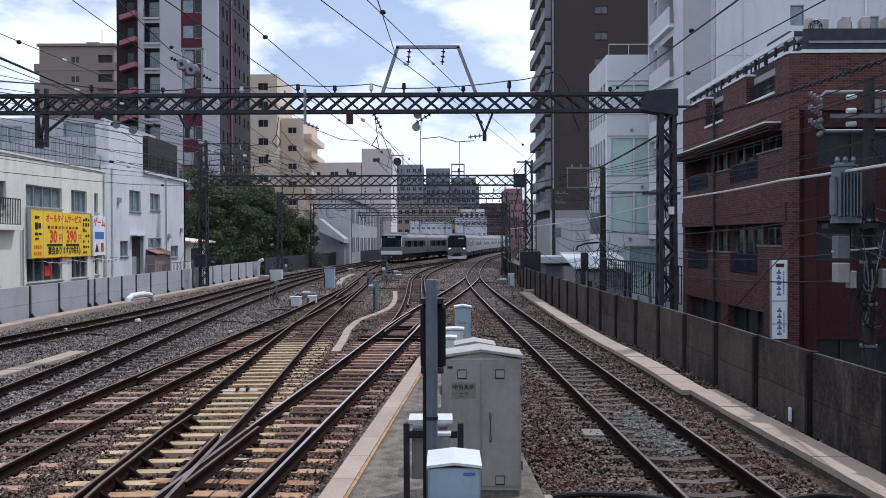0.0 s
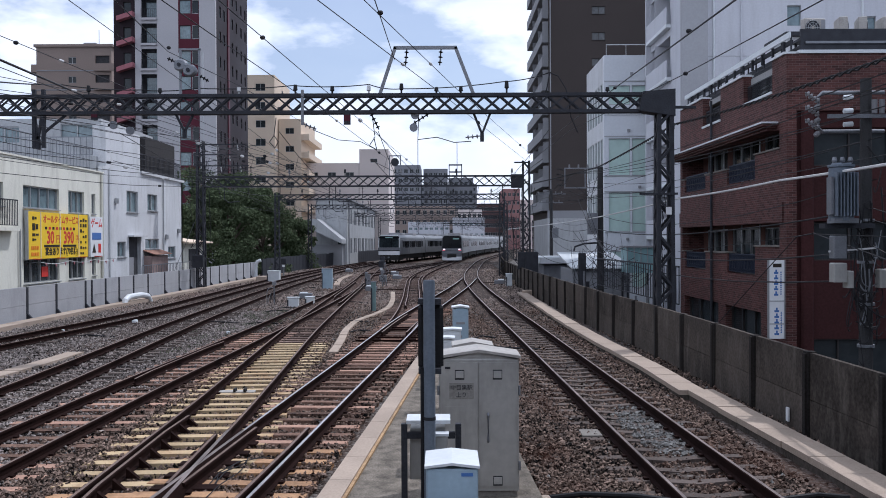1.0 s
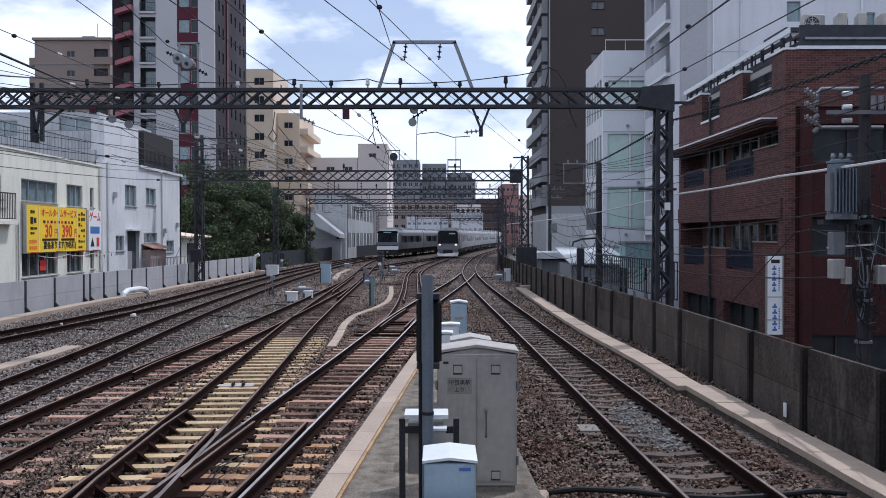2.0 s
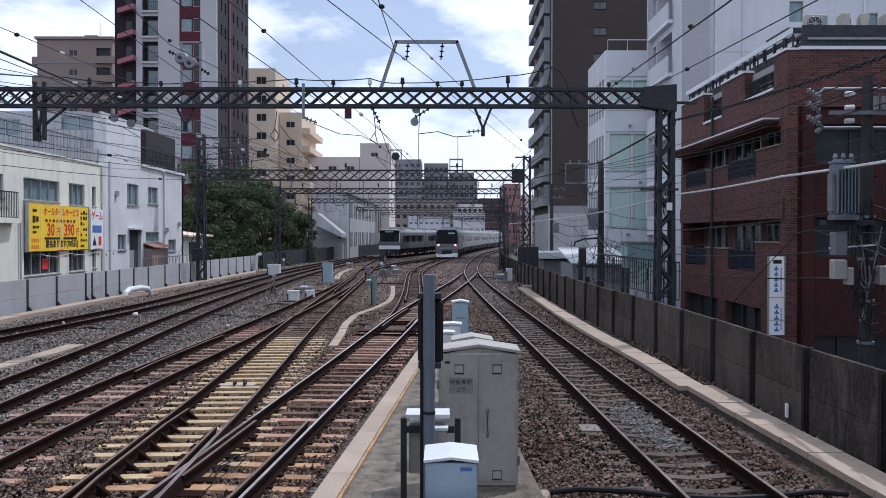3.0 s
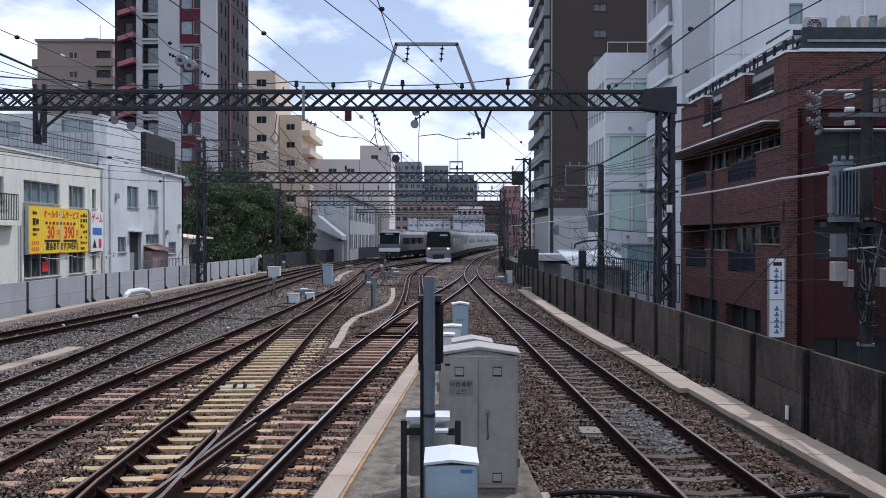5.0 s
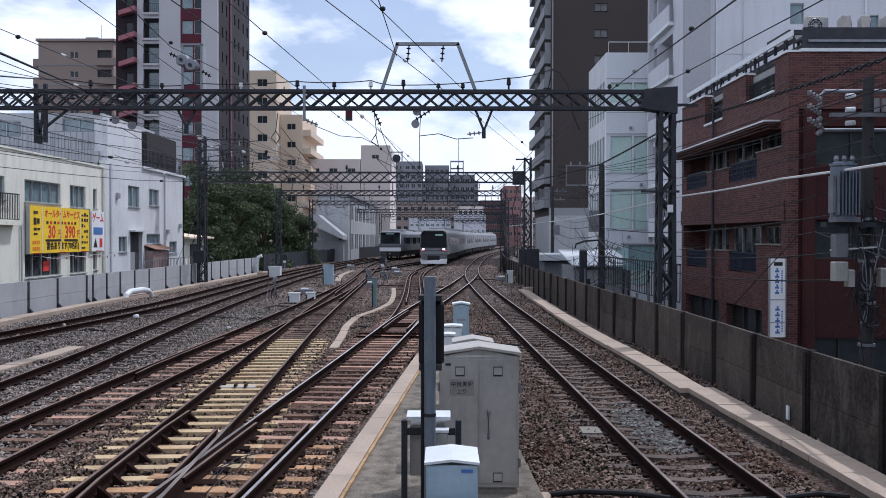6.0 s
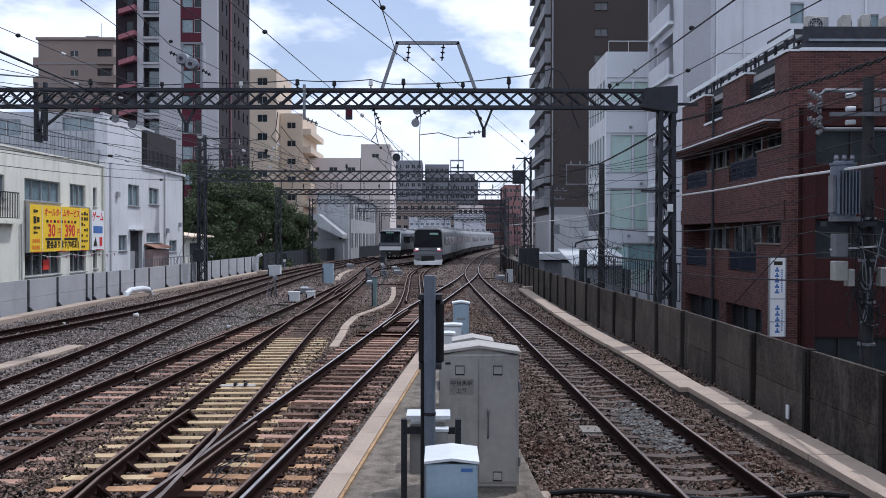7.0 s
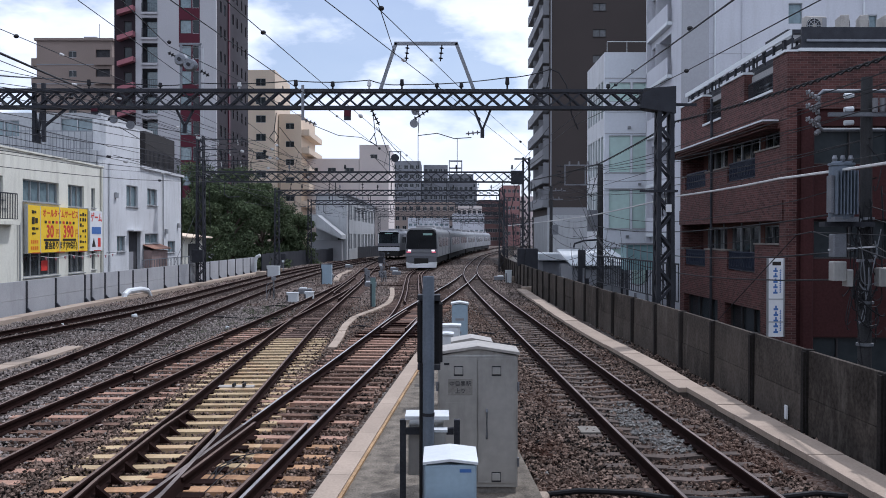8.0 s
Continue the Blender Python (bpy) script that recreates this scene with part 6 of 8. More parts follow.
def wire(points, r=0.012, sag=0.0, material=None, steps=8, label="thin black overhead line wire", name="overhead_wire"):
    pts = []
    for a, b in zip(points, points[1:]):
        a, b = Vector(a), Vector(b)
        for i in range(steps):
            u = i / steps
            p = a.lerp(b, u)
            p.z -= sag * 4 * u * (1 - u)
            pts.append(p)
    pts.append(Vector(points[-1]))
    STRUNG.append(pts)
    return tagged(part(name, Shape().tube(pts, r, 5), material or CABLE), label, "wire", "overhead wires", "structure")


def twisted_cable(points, sag):
    """Two thick strands wound round one another."""
    t = thing("twisted_cable", "thick black twisted service cable", "cable", group="overhead wires", kind="structure")
    for turn in (0, math.pi):
        pts, run = [], 0.0
        for a, b in zip(points, points[1:]):
            a, b = Vector(a), Vector(b)
            long = (b - a).length
            n = int(long / 0.09)
            for i in range(n):
                u = i / n
                p = a.lerp(b, u)
                q = turn + (run + long * u) * math.tau / 0.62
                pts.append(p + Vector((0.022 * math.cos(q), 0, 0.022 * math.sin(q) - sag * 4 * u * (1 - u))))
            run += long
        part("strand", Shape().tube(pts, 0.018, 5), CABLE, t)


SPANS = (-12.0, 24.4, 58.0, 77.0, 98.0, 124.0, 152.0, 185.0)


def catenary(name, y_end, contact=5.0, high=5.75, y_start=-20):
    path = spline(ROUTES[name], 1.0)
    px, py = np.array(path).T
    ys = [y for y in SPANS if y_start <= y <= y_end]

    def x(y):
        return float(np.interp(y, py, px)) + (0 if y > py[0] else (y - py[0]) * (px[1] - px[0]) / (py[1] - py[0]))
    t = thing("catenary", "contact wire and messenger wire above a track", "overhead line", group="overhead lines", kind="structure")
    con, mes, drop = Shape(), Shape(), Shape()
    cp, mp = [], []
    for i, (a, b) in enumerate(zip(ys, ys[1:])):
        for k in range(8):
            u = k / 8
            y = a + (b - a) * u
            xx = x(a) + (x(b) - x(a)) * u
            zz = high - 0.6 * 4 * u * (1 - u)
            cp.append((xx + (0.15 if i % 2 else -0.15) * (1 - 2 * u), y, contact))
            mp.append((xx, y, zz))
            if k:
                drop.tube([(cp[-1][0], y, contact), (xx, y, zz)], 0.005, 4)
    cp.append((x(ys[-1]), ys[-1], contact))
    mp.append((x(ys[-1]), ys[-1], high))
    part("contact_wire", con.tube(cp, 0.009, 5), CABLE, t)
    part("messenger_wire", mes.tube(mp, 0.010, 5), CABLE, t)
    part("droppers", drop, CABLE, t)


catenary("right", 185, y_start=20)
catenary("middle", 58, y_start=20)
catenary("branch", 185, y_start=20)
catenary("yellow", 185, y_start=20)
catenary("left", 58, y_start=20)
catenary("siding", 124, y_start=20)
catenary("far_siding", 124, y_start=50)
wire([(-2.85, 8.1, 6.31), (0.05, 24.4, 6.70), (5.18, 57.5, 7.88)], 0.0085, 0, CABLE)
wire([(-0.85, 8.0, 5.76), (-1.26, 24.4, 7.66)], 0.009, 0, CABLE)
wire([(-2.18, 9.1, 6.60), (0.38, 24.4, 6.88), (5.40, 58.0, 8.43)], 0.008, 0, CABLE)
wire([(-3.53, 8.0, 6.31), (-2.92, 24.4, 6.68), (-1.75, 58.0, 7.53)], 0.0085, 0, CABLE)
wire([(-6.19, 10.0, 7.02), (-6.60, 24.4, 6.88)], 0.008, 0, CABLE)
wire([(-3.76, 8.1, 5.83), (-6.26, 21.0, 7.19), (-5.32, 24.4, 6.95), (-5.52, 40.0, 7.68)], 0.009, 0, CABLE)
wire([(-4.33, 7.2, 6.22), (-2.92, 24.4, 6.13), (-3.36, 58.0, 7.93)], 0.0085, 0, CABLE)
wire([(-8.22, 11.0, 6.54), (-8.17, 24.4, 6.85), (-8.01, 58.0, 7.07)], 0.0085, 0, CABLE)
wire([(-5.22, 8.2, 5.03), (-9.53, 24.4, 6.73)], 0.022, 0, CABLE)
wire([(-6.50, 9.1, 5.41), (-8.40, 24.4, 6.19), (-8.73, 58.0, 7.07)], 0.008, 0, CABLE)
wire([(-6.09, 10.3, 4.78), (-10.13, 24.4, 7.03), (-8.02, 24.4, 6.88), (-6.52, 24.4, 6.92), (-3.97, 24.4, 6.98), (-1.94, 24.4, 7.00), (-1.08, 24.4, 6.88), (1.64, 24.4, 7.06), (2.87, 24.4, 7.30)], 0.014, 0.05, CABLE)
wire([(-10.70, 24.0, 6.66), (-11.22, 50.0, 7.26), (-8.01, 58.0, 6.89)], 0.008, 0, CABLE)
wire([(-10.41, 14.1, 5.42), (-8.39, 30.0, 6.23), (-8.01, 58.0, 7.07)], 0.009, 0, CABLE)
wire([(-10.01, 14.0, 5.34), (-8.95, 32.0, 5.93), (-8.55, 58.0, 6.64)], 0.008, 0, CABLE)
wire([(-9.73, 16.1, 4.59), (-12.45, 34.0, 5.32), (-14.81, 58.0, 6.64)], 0.008, 0, CABLE)
wire([(-8.70, 24.4, 6.19), (-9.47, 40.0, 6.75), (-8.01, 58.0, 6.71)], 0.008, 0, CABLE)
wire([(2.87, 24.4, 7.30), (3.08, 24.3, 7.19), (3.28, 24.3, 6.86), (3.38, 24.3, 6.41), (3.41, 24.3, 6.11), (3.59, 24.3, 5.69)], 0.018, 0, CABLE)
wire([(2.87, 24.4, 7.30), (2.79, 24.4, 6.88), (2.72, 24.4, 6.68)], 0.018, 0, CABLE)
wire([(-8.35, 11.0, 5.08), (-8.04, 24.0, 6.22), (-8.01, 58.0, 7.43)], 0.009, 0, CABLE)
wire([(-10.44, 16.0, 5.47), (-11.20, 40.0, 6.01)], 0.009, 0, CABLE)
wire([(-10.06, 16.0, 5.09), (-12.53, 42.0, 5.85)], 0.009, 0, CABLE)
wire([(-10.88, 24.4, 6.20), (-10.07, 36.0, 6.58), (-8.73, 58.0, 6.89)], 0.009, 0, CABLE)
wire([(-8.93, 24.4, 6.28), (-9.96, 40.0, 6.99), (-8.01, 58.0, 6.53)], 0.009, 0, CABLE)
wire([(-6.60, 24.4, 6.88), (-7.41, 36.0, 7.13), (-8.55, 58.0, 7.07)], 0.009, 0, CABLE)
wire([(-1.86, 24.4, 6.20), (-1.79, 24.4, 5.60), (-1.94, 24.4, 5.38), (-1.74, 24.4, 5.26), (-1.82, 24.4, 5.59)], 0.012, 0, CABLE)
wire([(-4.42, 24.4, 6.13), (-4.48, 24.4, 5.65), (-4.60, 24.4, 5.48), (-4.45, 24.4, 5.33), (-4.36, 24.4, 5.48), (-4.47, 24.4, 5.65)], 0.012, 0, CABLE)
wire([(-0.62, 24.4, 6.13), (-0.65, 24.4, 5.53), (-0.65, 24.4, 4.63)], 0.01, 0, CABLE)
wire([(-0.65, 24.4, 5.53), (-0.14, 24.4, 5.59), (0.32, 24.4, 5.45), (0.77, 24.4, 5.48)], 0.012, 0, CABLE)
wire([(-3.44, 24.4, 5.80), (-2.77, 24.4, 5.53), (-2.40, 27.0, 5.76), (-2.14, 30.0, 5.81)], 0.01, 0, CABLE)
wire([(4.31, 6.1, 5.38), (4.78, 18.0, 6.10), (4.18, 30.0, 6.42), (5.71, 57.5, 7.92)], 0.009, 0, CABLE)
wire([(3.06, 6.1, 5.24), (4.60, 24.4, 6.88), (5.66, 57.0, 8.33)], 0.013, 0, CABLE)
twisted_cable([(6.17, 7.2, 5.22), (6.34, 17.0, 5.55), (6.18, 24.4, 5.90), (6.47, 38.0, 5.85), (5.76, 58.0, 6.43)], 0.03)
wire([(6.02, 7.2, 4.89), (6.45, 17.0, 5.13)], 0.009, 0, CABLE)
wire([(6.19, 8.0, 3.89), (7.35, 20.0, 4.12), (7.44, 29.0, 4.14), (7.11, 45.0, 3.85), (5.37, 75.0, 3.73)], 0.028, 0.03, WHITE_CABLE)
wire([(6.18, 8.0, 4.01), (7.35, 20.0, 4.24), (7.44, 29.0, 4.16)], 0.008, 0, CABLE)
wire([(6.03, 26.0, 4.74), (7.49, 44.0, 5.24), (6.51, 60.0, 5.55)], 0.008, 0, CABLE)
wire([(6.03, 26.0, 4.10), (7.49, 44.0, 4.83), (6.51, 60.0, 5.29)], 0.009, 0, CABLE)
wire([(7.50, 44.0, 2.52), (6.67, 50.0, 1.55), (5.76, 58.0, 2.24)], 0.014, 0.2, CABLE)
wire([(5.58, 58.0, 6.71), (4.69, 58.0, 6.00), (4.33, 58.0, 4.57), (4.51, 58.0, 2.78)], 0.03, 0, CABLE)
wire([(5.49, 8.2, 2.10), (8.10, 20.0, 2.97), (7.73, 20.0, 2.89), (7.24, 24.0, 0.67)], 0.011, 0, CABLE)
wire([(5.48, 8.1, 2.80), (8.10, 20.0, 2.95), (8.99, 35.0, 2.37)], 0.008, 0, CABLE)
wire([(7.50, 44.0, 1.44), (8.30, 40.0, 0.82), (6.27, 27.0, 1.98)], 0.012, 0.3, CABLE)
wire([(-10.18, 13.1, 5.71), (-8.25, 24.4, 5.90), (-8.01, 58.0, 7.61)], 0.008, 0.06, CABLE)
wire([(-10.18, 13.1, 5.67), (-8.25, 24.4, 5.65), (-8.19, 58.0, 7.36)], 0.008, 0.06, CABLE)
wire([(-10.19, 13.1, 5.01), (-8.26, 24.4, 5.20), (-8.44, 58.0, 6.86)], 0.008, 0.06, CABLE)
wire([(-10.19, 13.1, 4.73), (-8.26, 24.4, 4.90), (-8.30, 58.0, 6.75)], 0.008, 0.06, CABLE)
wire([(-10.18, 13.1, 5.64), (-8.25, 24.4, 6.46), (-13.72, 58.0, 9.50)], 0.008, 0.06, CABLE)
wire([(-10.19, 13.1, 4.67), (-8.26, 24.4, 4.69), (-8.37, 58.0, 6.57)], 0.008, 0.06, CABLE)
wire([(-10.19, 13.1, 4.34), (-8.26, 24.4, 4.35), (-8.55, 58.0, 6.28)], 0.008, 0.06, CABLE)
wire([(-10.18, 13.1, 6.04), (-8.25, 24.4, 6.61), (-11.23, 58.0, 8.43)], 0.008, 0.06, CABLE)
wire([(6.47, 44.0, 4.90), (7.10, 41.0, 2.61), (7.17, 36.0, 2.56)], 0.011, 0.2, CABLE)
wire([(6.71, 44.0, 2.25), (7.62, 41.0, 1.42), (7.89, 36.0, 1.61)], 0.011, 0.2, CABLE)
wire([(6.89, 44.0, 4.34), (7.07, 41.0, 2.59), (6.77, 36.0, 2.64)], 0.011, 0.2, CABLE)
wire([(7.45, 44.0, 2.54), (7.97, 41.0, 1.38), (7.90, 36.0, 1.56)], 0.011, 0.2, CABLE)
wire([(6.57, 44.0, 3.20), (7.49, 41.0, 0.81), (7.77, 36.0, 1.48)], 0.011, 0.2, CABLE)
wire([(6.26, 44.0, 3.27), (7.28, 41.0, 1.91), (7.66, 36.0, 2.02)], 0.011, 0.2, CABLE)
wire([(6.80, 44.0, 4.95), (7.80, 41.0, 1.02), (8.13, 36.0, 1.46)], 0.011, 0.2, CABLE)
wire([(6.56, 44.0, 2.28), (7.32, 41.0, 0.78), (7.49, 36.0, 1.43)], 0.011, 0.2, CABLE)
wire([(6.85, 44.0, 3.89), (7.48, 41.0, 2.05), (7.53, 36.0, 2.13)], 0.011, 0.2, CABLE)
wire([(4.10, 62.0, 2.44), (4.55, 60.0, 2.02), (5.55, 57.6, 2.60)], 0.02, 0.2, CABLE)
wire([(4.08, 62.0, 3.08), (4.77, 60.0, 2.25), (5.55, 57.6, 2.07)], 0.02, 0.2, CABLE)
wire([(4.01, 62.0, 3.36), (4.55, 60.0, 2.15), (5.55, 57.6, 3.10)], 0.02, 0.2, CABLE)
wire([(4.14, 62.0, 2.59), (4.74, 60.0, 1.50), (5.55, 57.6, 2.20)], 0.02, 0.2, CABLE)
wire([(3.94, 62.0, 4.16), (4.50, 60.0, 2.76), (5.55, 57.6, 2.61)], 0.02, 0.2, CABLE)
wire([(4.05, 62.0, 3.54), (4.57, 60.0, 2.56), (5.55, 57.6, 3.43)], 0.02, 0.2, CABLE)
wire([(4.40, 62.0, 2.25), (5.35, 60.0, 0.94), (5.55, 57.6, 2.12)], 0.02, 0.2, CABLE)
wire([(10.92, 11.2, 1.50), (7.61, 16.2, 3.38), (7.53, 16.3, 3.41)], 0.008, 0.03, CABLE)
wire([(10.96, 11.2, 1.58), (7.61, 16.2, 3.17), (7.53, 16.3, 3.20)], 0.008, 0.03, CABLE)
wire([(10.70, 11.6, -0.20), (7.61, 16.2, 2.72), (7.54, 16.3, 2.75)], 0.008, 0.03, CABLE)
BEADS = [(-8.12, 17.5, 6.65), (-6.25, 21.0, 7.28), (-3.26, 16.7, 6.55), (-0.99, 14.8, 6.52), (4.04, 15.0, 6.25), (4.78, 18.0, 6.10), (4.60, 24.4, 6.88), (-8.85, 24.4, 5.95)]


def beads(points):
    """Small dark line clamps on the wires."""
    for p in points:
        s = Shape().tube([(-0.045, 0, 0), (-0.02, 0, 0), (0.02, 0, 0), (0.045, 0, 0)], [0.02, 0.04, 0.04, 0.02], 8)
        tagged(part("wire_clamp", s, CABLE, at=Matrix.Translation(p)), "small dark clamp on an overhead wire", "clamp", "wire clamps", "structure")


beads(BEADS)


def strain_insulators():
    """Short strings of porcelain discs let into the long wires."""
    rng = random.Random(23)
    long = [p for p in STRUNG if (p[-1] - p[0]).length > 18 and p[0].x < -2]
    for k in range(34):
        p = long[k % len(long)]
        i = rng.randrange(len(p) // 3, len(p) - 1)
        a = p[i].lerp(p[i + 1], rng.random())
        d = (p[i + 1] - p[i]).normalized()
        size = 0.034 if a.y < 30 else 0.065
        tagged(part("strain_insulator", insulator_string(a - d * size * 3, a + d * size * 3, size, 3), PORCELAIN if k % 3 else CABLE),
               "small ribbed insulator let into an overhead wire", "insulator", "strain insulators", "structure")


strain_insulators()


# ---- platform-end equipment ----
def gable(s, x0, x1, y0, y1, z, rise, over=0.03, thick=0.035):
    """A shallow two-way roof, ridge along y."""
    m = (x0 + x1) / 2
    a = [(x0 - over, z), (m, z + rise), (x1 + over, z), (x1 + over, z + thick), (m, z + rise + thick), (x0 - over, z + thick)]
    return s.solid([(x, y0 - over, zz) for x, zz in a], [(x, y1 + over, zz) for x, zz in a])


def cabinet(name, label, x0, x1, y0, y1, h, body, top, rise=0.07, doors=2, base=-0.02, legend=False):
    t = thing(name, label, "cabinet", pose((x0 + x1) / 2, y0, base))
    w, d = (x1 - x0) / 2, y1 - y0
    part("plinth", Shape().box(-w + 0.02, w - 0.02, 0.02, d - 0.02, -0.1, 0.07), CONCRETE, t)
    part("body", Shape().bevel_box(-w, w, 0, d, 0.07, h, 0.012), body, t)
    g = Shape().solid([(-w + 0.01, 0.012, h - 0.012), (w - 0.01, 0.012, h - 0.012), (0, 0.012, h + rise)], [(-w + 0.01, d - 0.012, h - 0.012), (w - 0.01, d - 0.012, h - 0.012), (0, d - 0.012, h + rise)])
    part("gable", g, body, t)
    part("roof", gable(Shape(), -w, w, 0, d, h + 0.005, rise + 0.0, 0.02, 0.03), top, t, "pale pitched metal roof")
    for i in range(doors):
        a = -w + 0.025 + (2 * w - 0.05) * i / doors
        b = a + (2 * w - 0.05) / doors - 0.008
        ob = part("door", Shape().box(a, b, -0.014, -0.001, 0.12, h - 0.04), body, t)
        if w > 0.3:
            c = (a + b) / 2
            for z in (h - 0.17,) + ((0.19,) if i else ()):
                part("vent_flap", Shape().solid([(c - 0.045, -0.026, z - 0.04), (c + 0.045, -0.026, z - 0.04), (c + 0.045, -0.0145, z - 0.045), (c - 0.045, -0.0145, z - 0.045)],
                                                [(c - 0.045, -0.022, z + 0.035), (c + 0.045, -0.022, z + 0.035), (c + 0.045, -0.0145, z + 0.04), (c - 0.045, -0.0145, z + 0.04)]), CABINET, ob)
                # dark backing plate draws the shaded outline round the vent
                part("vent_frame", Shape().box(c - 0.052, c + 0.052, -0.0175, -0.0142, z - 0.06, z + 0.05), STEEL_DARK, ob)
    if w > 0.3:
        part("handle", Shape().tube([(0.1, -0.02, 0.62), (0.1, -0.05, 0.64), (0.1, -0.05, 0.92), (0.1, -0.02, 0.94)], 0.013), STEEL_GREY, t)
        part("door_patch", Shape().box(-w + 0.06, -w + 0.3, -0.0175, -0.0146, 0.62, 1.02), CABINET, t, "faint repainted patch")
        for z in (0.35, h - 0.35):
            part("hinge", Shape().tube([(w + 0.004, 0.0, z - 0.05), (w + 0.004, 0.0, z + 0.05)], 0.014), STEEL_GREY, t)
            part("hinge", Shape().tube([(-w - 0.004, 0.0, z - 0.05), (-w - 0.004, 0.0, z + 0.05)], 0.014), STEEL_GREY, t)
        part("door_plate", Shape().box(-w + 0.07, -w + 0.13, -0.02, -0.0145, h - 0.11, h - 0.085), STEEL_DARK, t)
    return t


def lettering(body, size, material, at, parent=None, name="lettering", extrude=0.002, offset_=0.0):
    c = bpy.data.curves.new(name, "FONT")
    c.body, c.size, c.extrude, c.align_x, c.align_y = body, size, extrude, "CENTER", "CENTER"
    c.offset = offset_
    c.resolution_u = 2
    c.materials.append(material)
    ob = new(name, c)
    ob.parent = parent
    ob.matrix_basis = at
    return ob


big = cabinet("signal_cabinet", "large grey steel trackside cabinet with two doors", -0.05, 0.845, 10.2, 10.75, 1.545, CABINET, CABINET_TOP)
plate = part("name_plate", Shape().box(-0.33, -0.06, -0.018, -0.0145, 1.1, 1.28), mat("faded_plate", (0.27, 0.26, 0.24), 0.6), big)
lettering("中目黒駅", 0.062, STEEL_DARK, pose(-0.195, -0.0195, 1.225, 90), plate)
lettering("上り", 0.062, STEEL_DARK, pose(-0.195, -0.0195, 1.145, 90), plate)
cabinet("signal_cabinet", "grey steel cabinet behind a larger one", 0.13, 0.62, 11.6, 12.05, 1.5, CABINET, CABINET_TOP, 0.05, 1)
tall = cabinet("relay_cabinet", "slim pale blue trackside cabinet", 0.19, 0.50, 18.0, 18.35, 1.52, BLUE_BOX, WHITE_METAL, 0.03, 1)
for z, w in ((1.24, 0.085), (0.98, 0.03), (0.88, 0.03)):
    part("lettering_bar", Shape().box(-w, w, -0.02, -0.0145, z - 0.025, z + 0.02), MID_GREY, tall)
cabinet("relay_box", "small white trackside box", -0.03, 0.17, 14.6, 14.9, 1.28, WHITE_METAL, WHITE_METAL, 0.01, 1)
cabinet("relay_box", "small white trackside box", 0.0, 0.3, 15.4, 15.7, 1.34, WHITE_METAL, WHITE_METAL, 0.01, 1)


def front_box():
    t = thing("equipment_box", "pale blue steel box with a white pitched lid", "equipment box", pose(0.065, 7.0, -0.02))
    part("post", Shape().box(-0.1, 0.1, 0.1, 0.3, 0, 0.55), STEEL_GREY, t)
    part("body", Shape().bevel_box(-0.2, 0.2, 0, 0.5, 0.55, 1.115, 0.012), BLUE_BOX, t)
    part("lid", gable(Shape(), -0.2, 0.2, 0, 0.5, 1.12, 0.025, 0.012, 0.02), WHITE_METAL, t, "white pitched lid")
    part("blue_label", Shape().box(0.07, 0.16, -0.006, -0.001, 1.06, 1.085), SIGN_BLUE, t)
    part("latch", Shape().box(0.19, 0.212, 0.02, 0.06, 0.72, 0.8), STEEL_GREY, t)
    u = thing("equipment_box", "white topped box beside the pale blue box", "equipment box", pose(0.09, 6.55, -0.02))
    part("body", Shape().bevel_box(-0.19, 0.19, 0, 0.3, 0.0, 0.84, 0.015), BLUE_BOX, u)
    part("lid", Shape().box(-0.2, 0.2, -0.01, 0.31, 0.841, 0.87), WHITE_METAL, u)


front_box()


def frame_box():
    t = thing("junction_frame", "grey junction box held in a dark steel frame", "junction box", pose(-0.12, 8.6, -0.02))
    for x in (-0.25, 0.26):
        part("upright", Shape().box(x - 0.028, x + 0.028, 0, 0.07, 0, 1.14), STEEL_DARK, t)
    part("cross_rail", Shape().box(-0.22, 0.23, 0.01, 0.06, 1.0, 1.06), STEEL_DARK, t)
    part("box", Shape().bevel_box(-0.2, 0.14, 0.075, 0.3, 0.6, 1.08, 0.01), CABINET, t)
    part("lid", Shape().box(-0.23, 0.185, 0.0, 0.32, 1.141, 1.175), WHITE_METAL, t, "white lid")
    part("small_box", Shape().bevel_box(0.04, 0.16, -0.12, -0.005, 0.78, 1.05, 0.01), CABINET, t)
    part("small_lid", Shape().box(0.03, 0.17, -0.13, 0.0, 1.051, 1.075), WHITE_METAL, t)
    part("conduit", Shape().tube([(-0.06, 0.0, 0), (-0.06, -0.02, 0.5), (0.02, -0.06, 0.78)], 0.025, 8), BLACK, t)


frame_box()


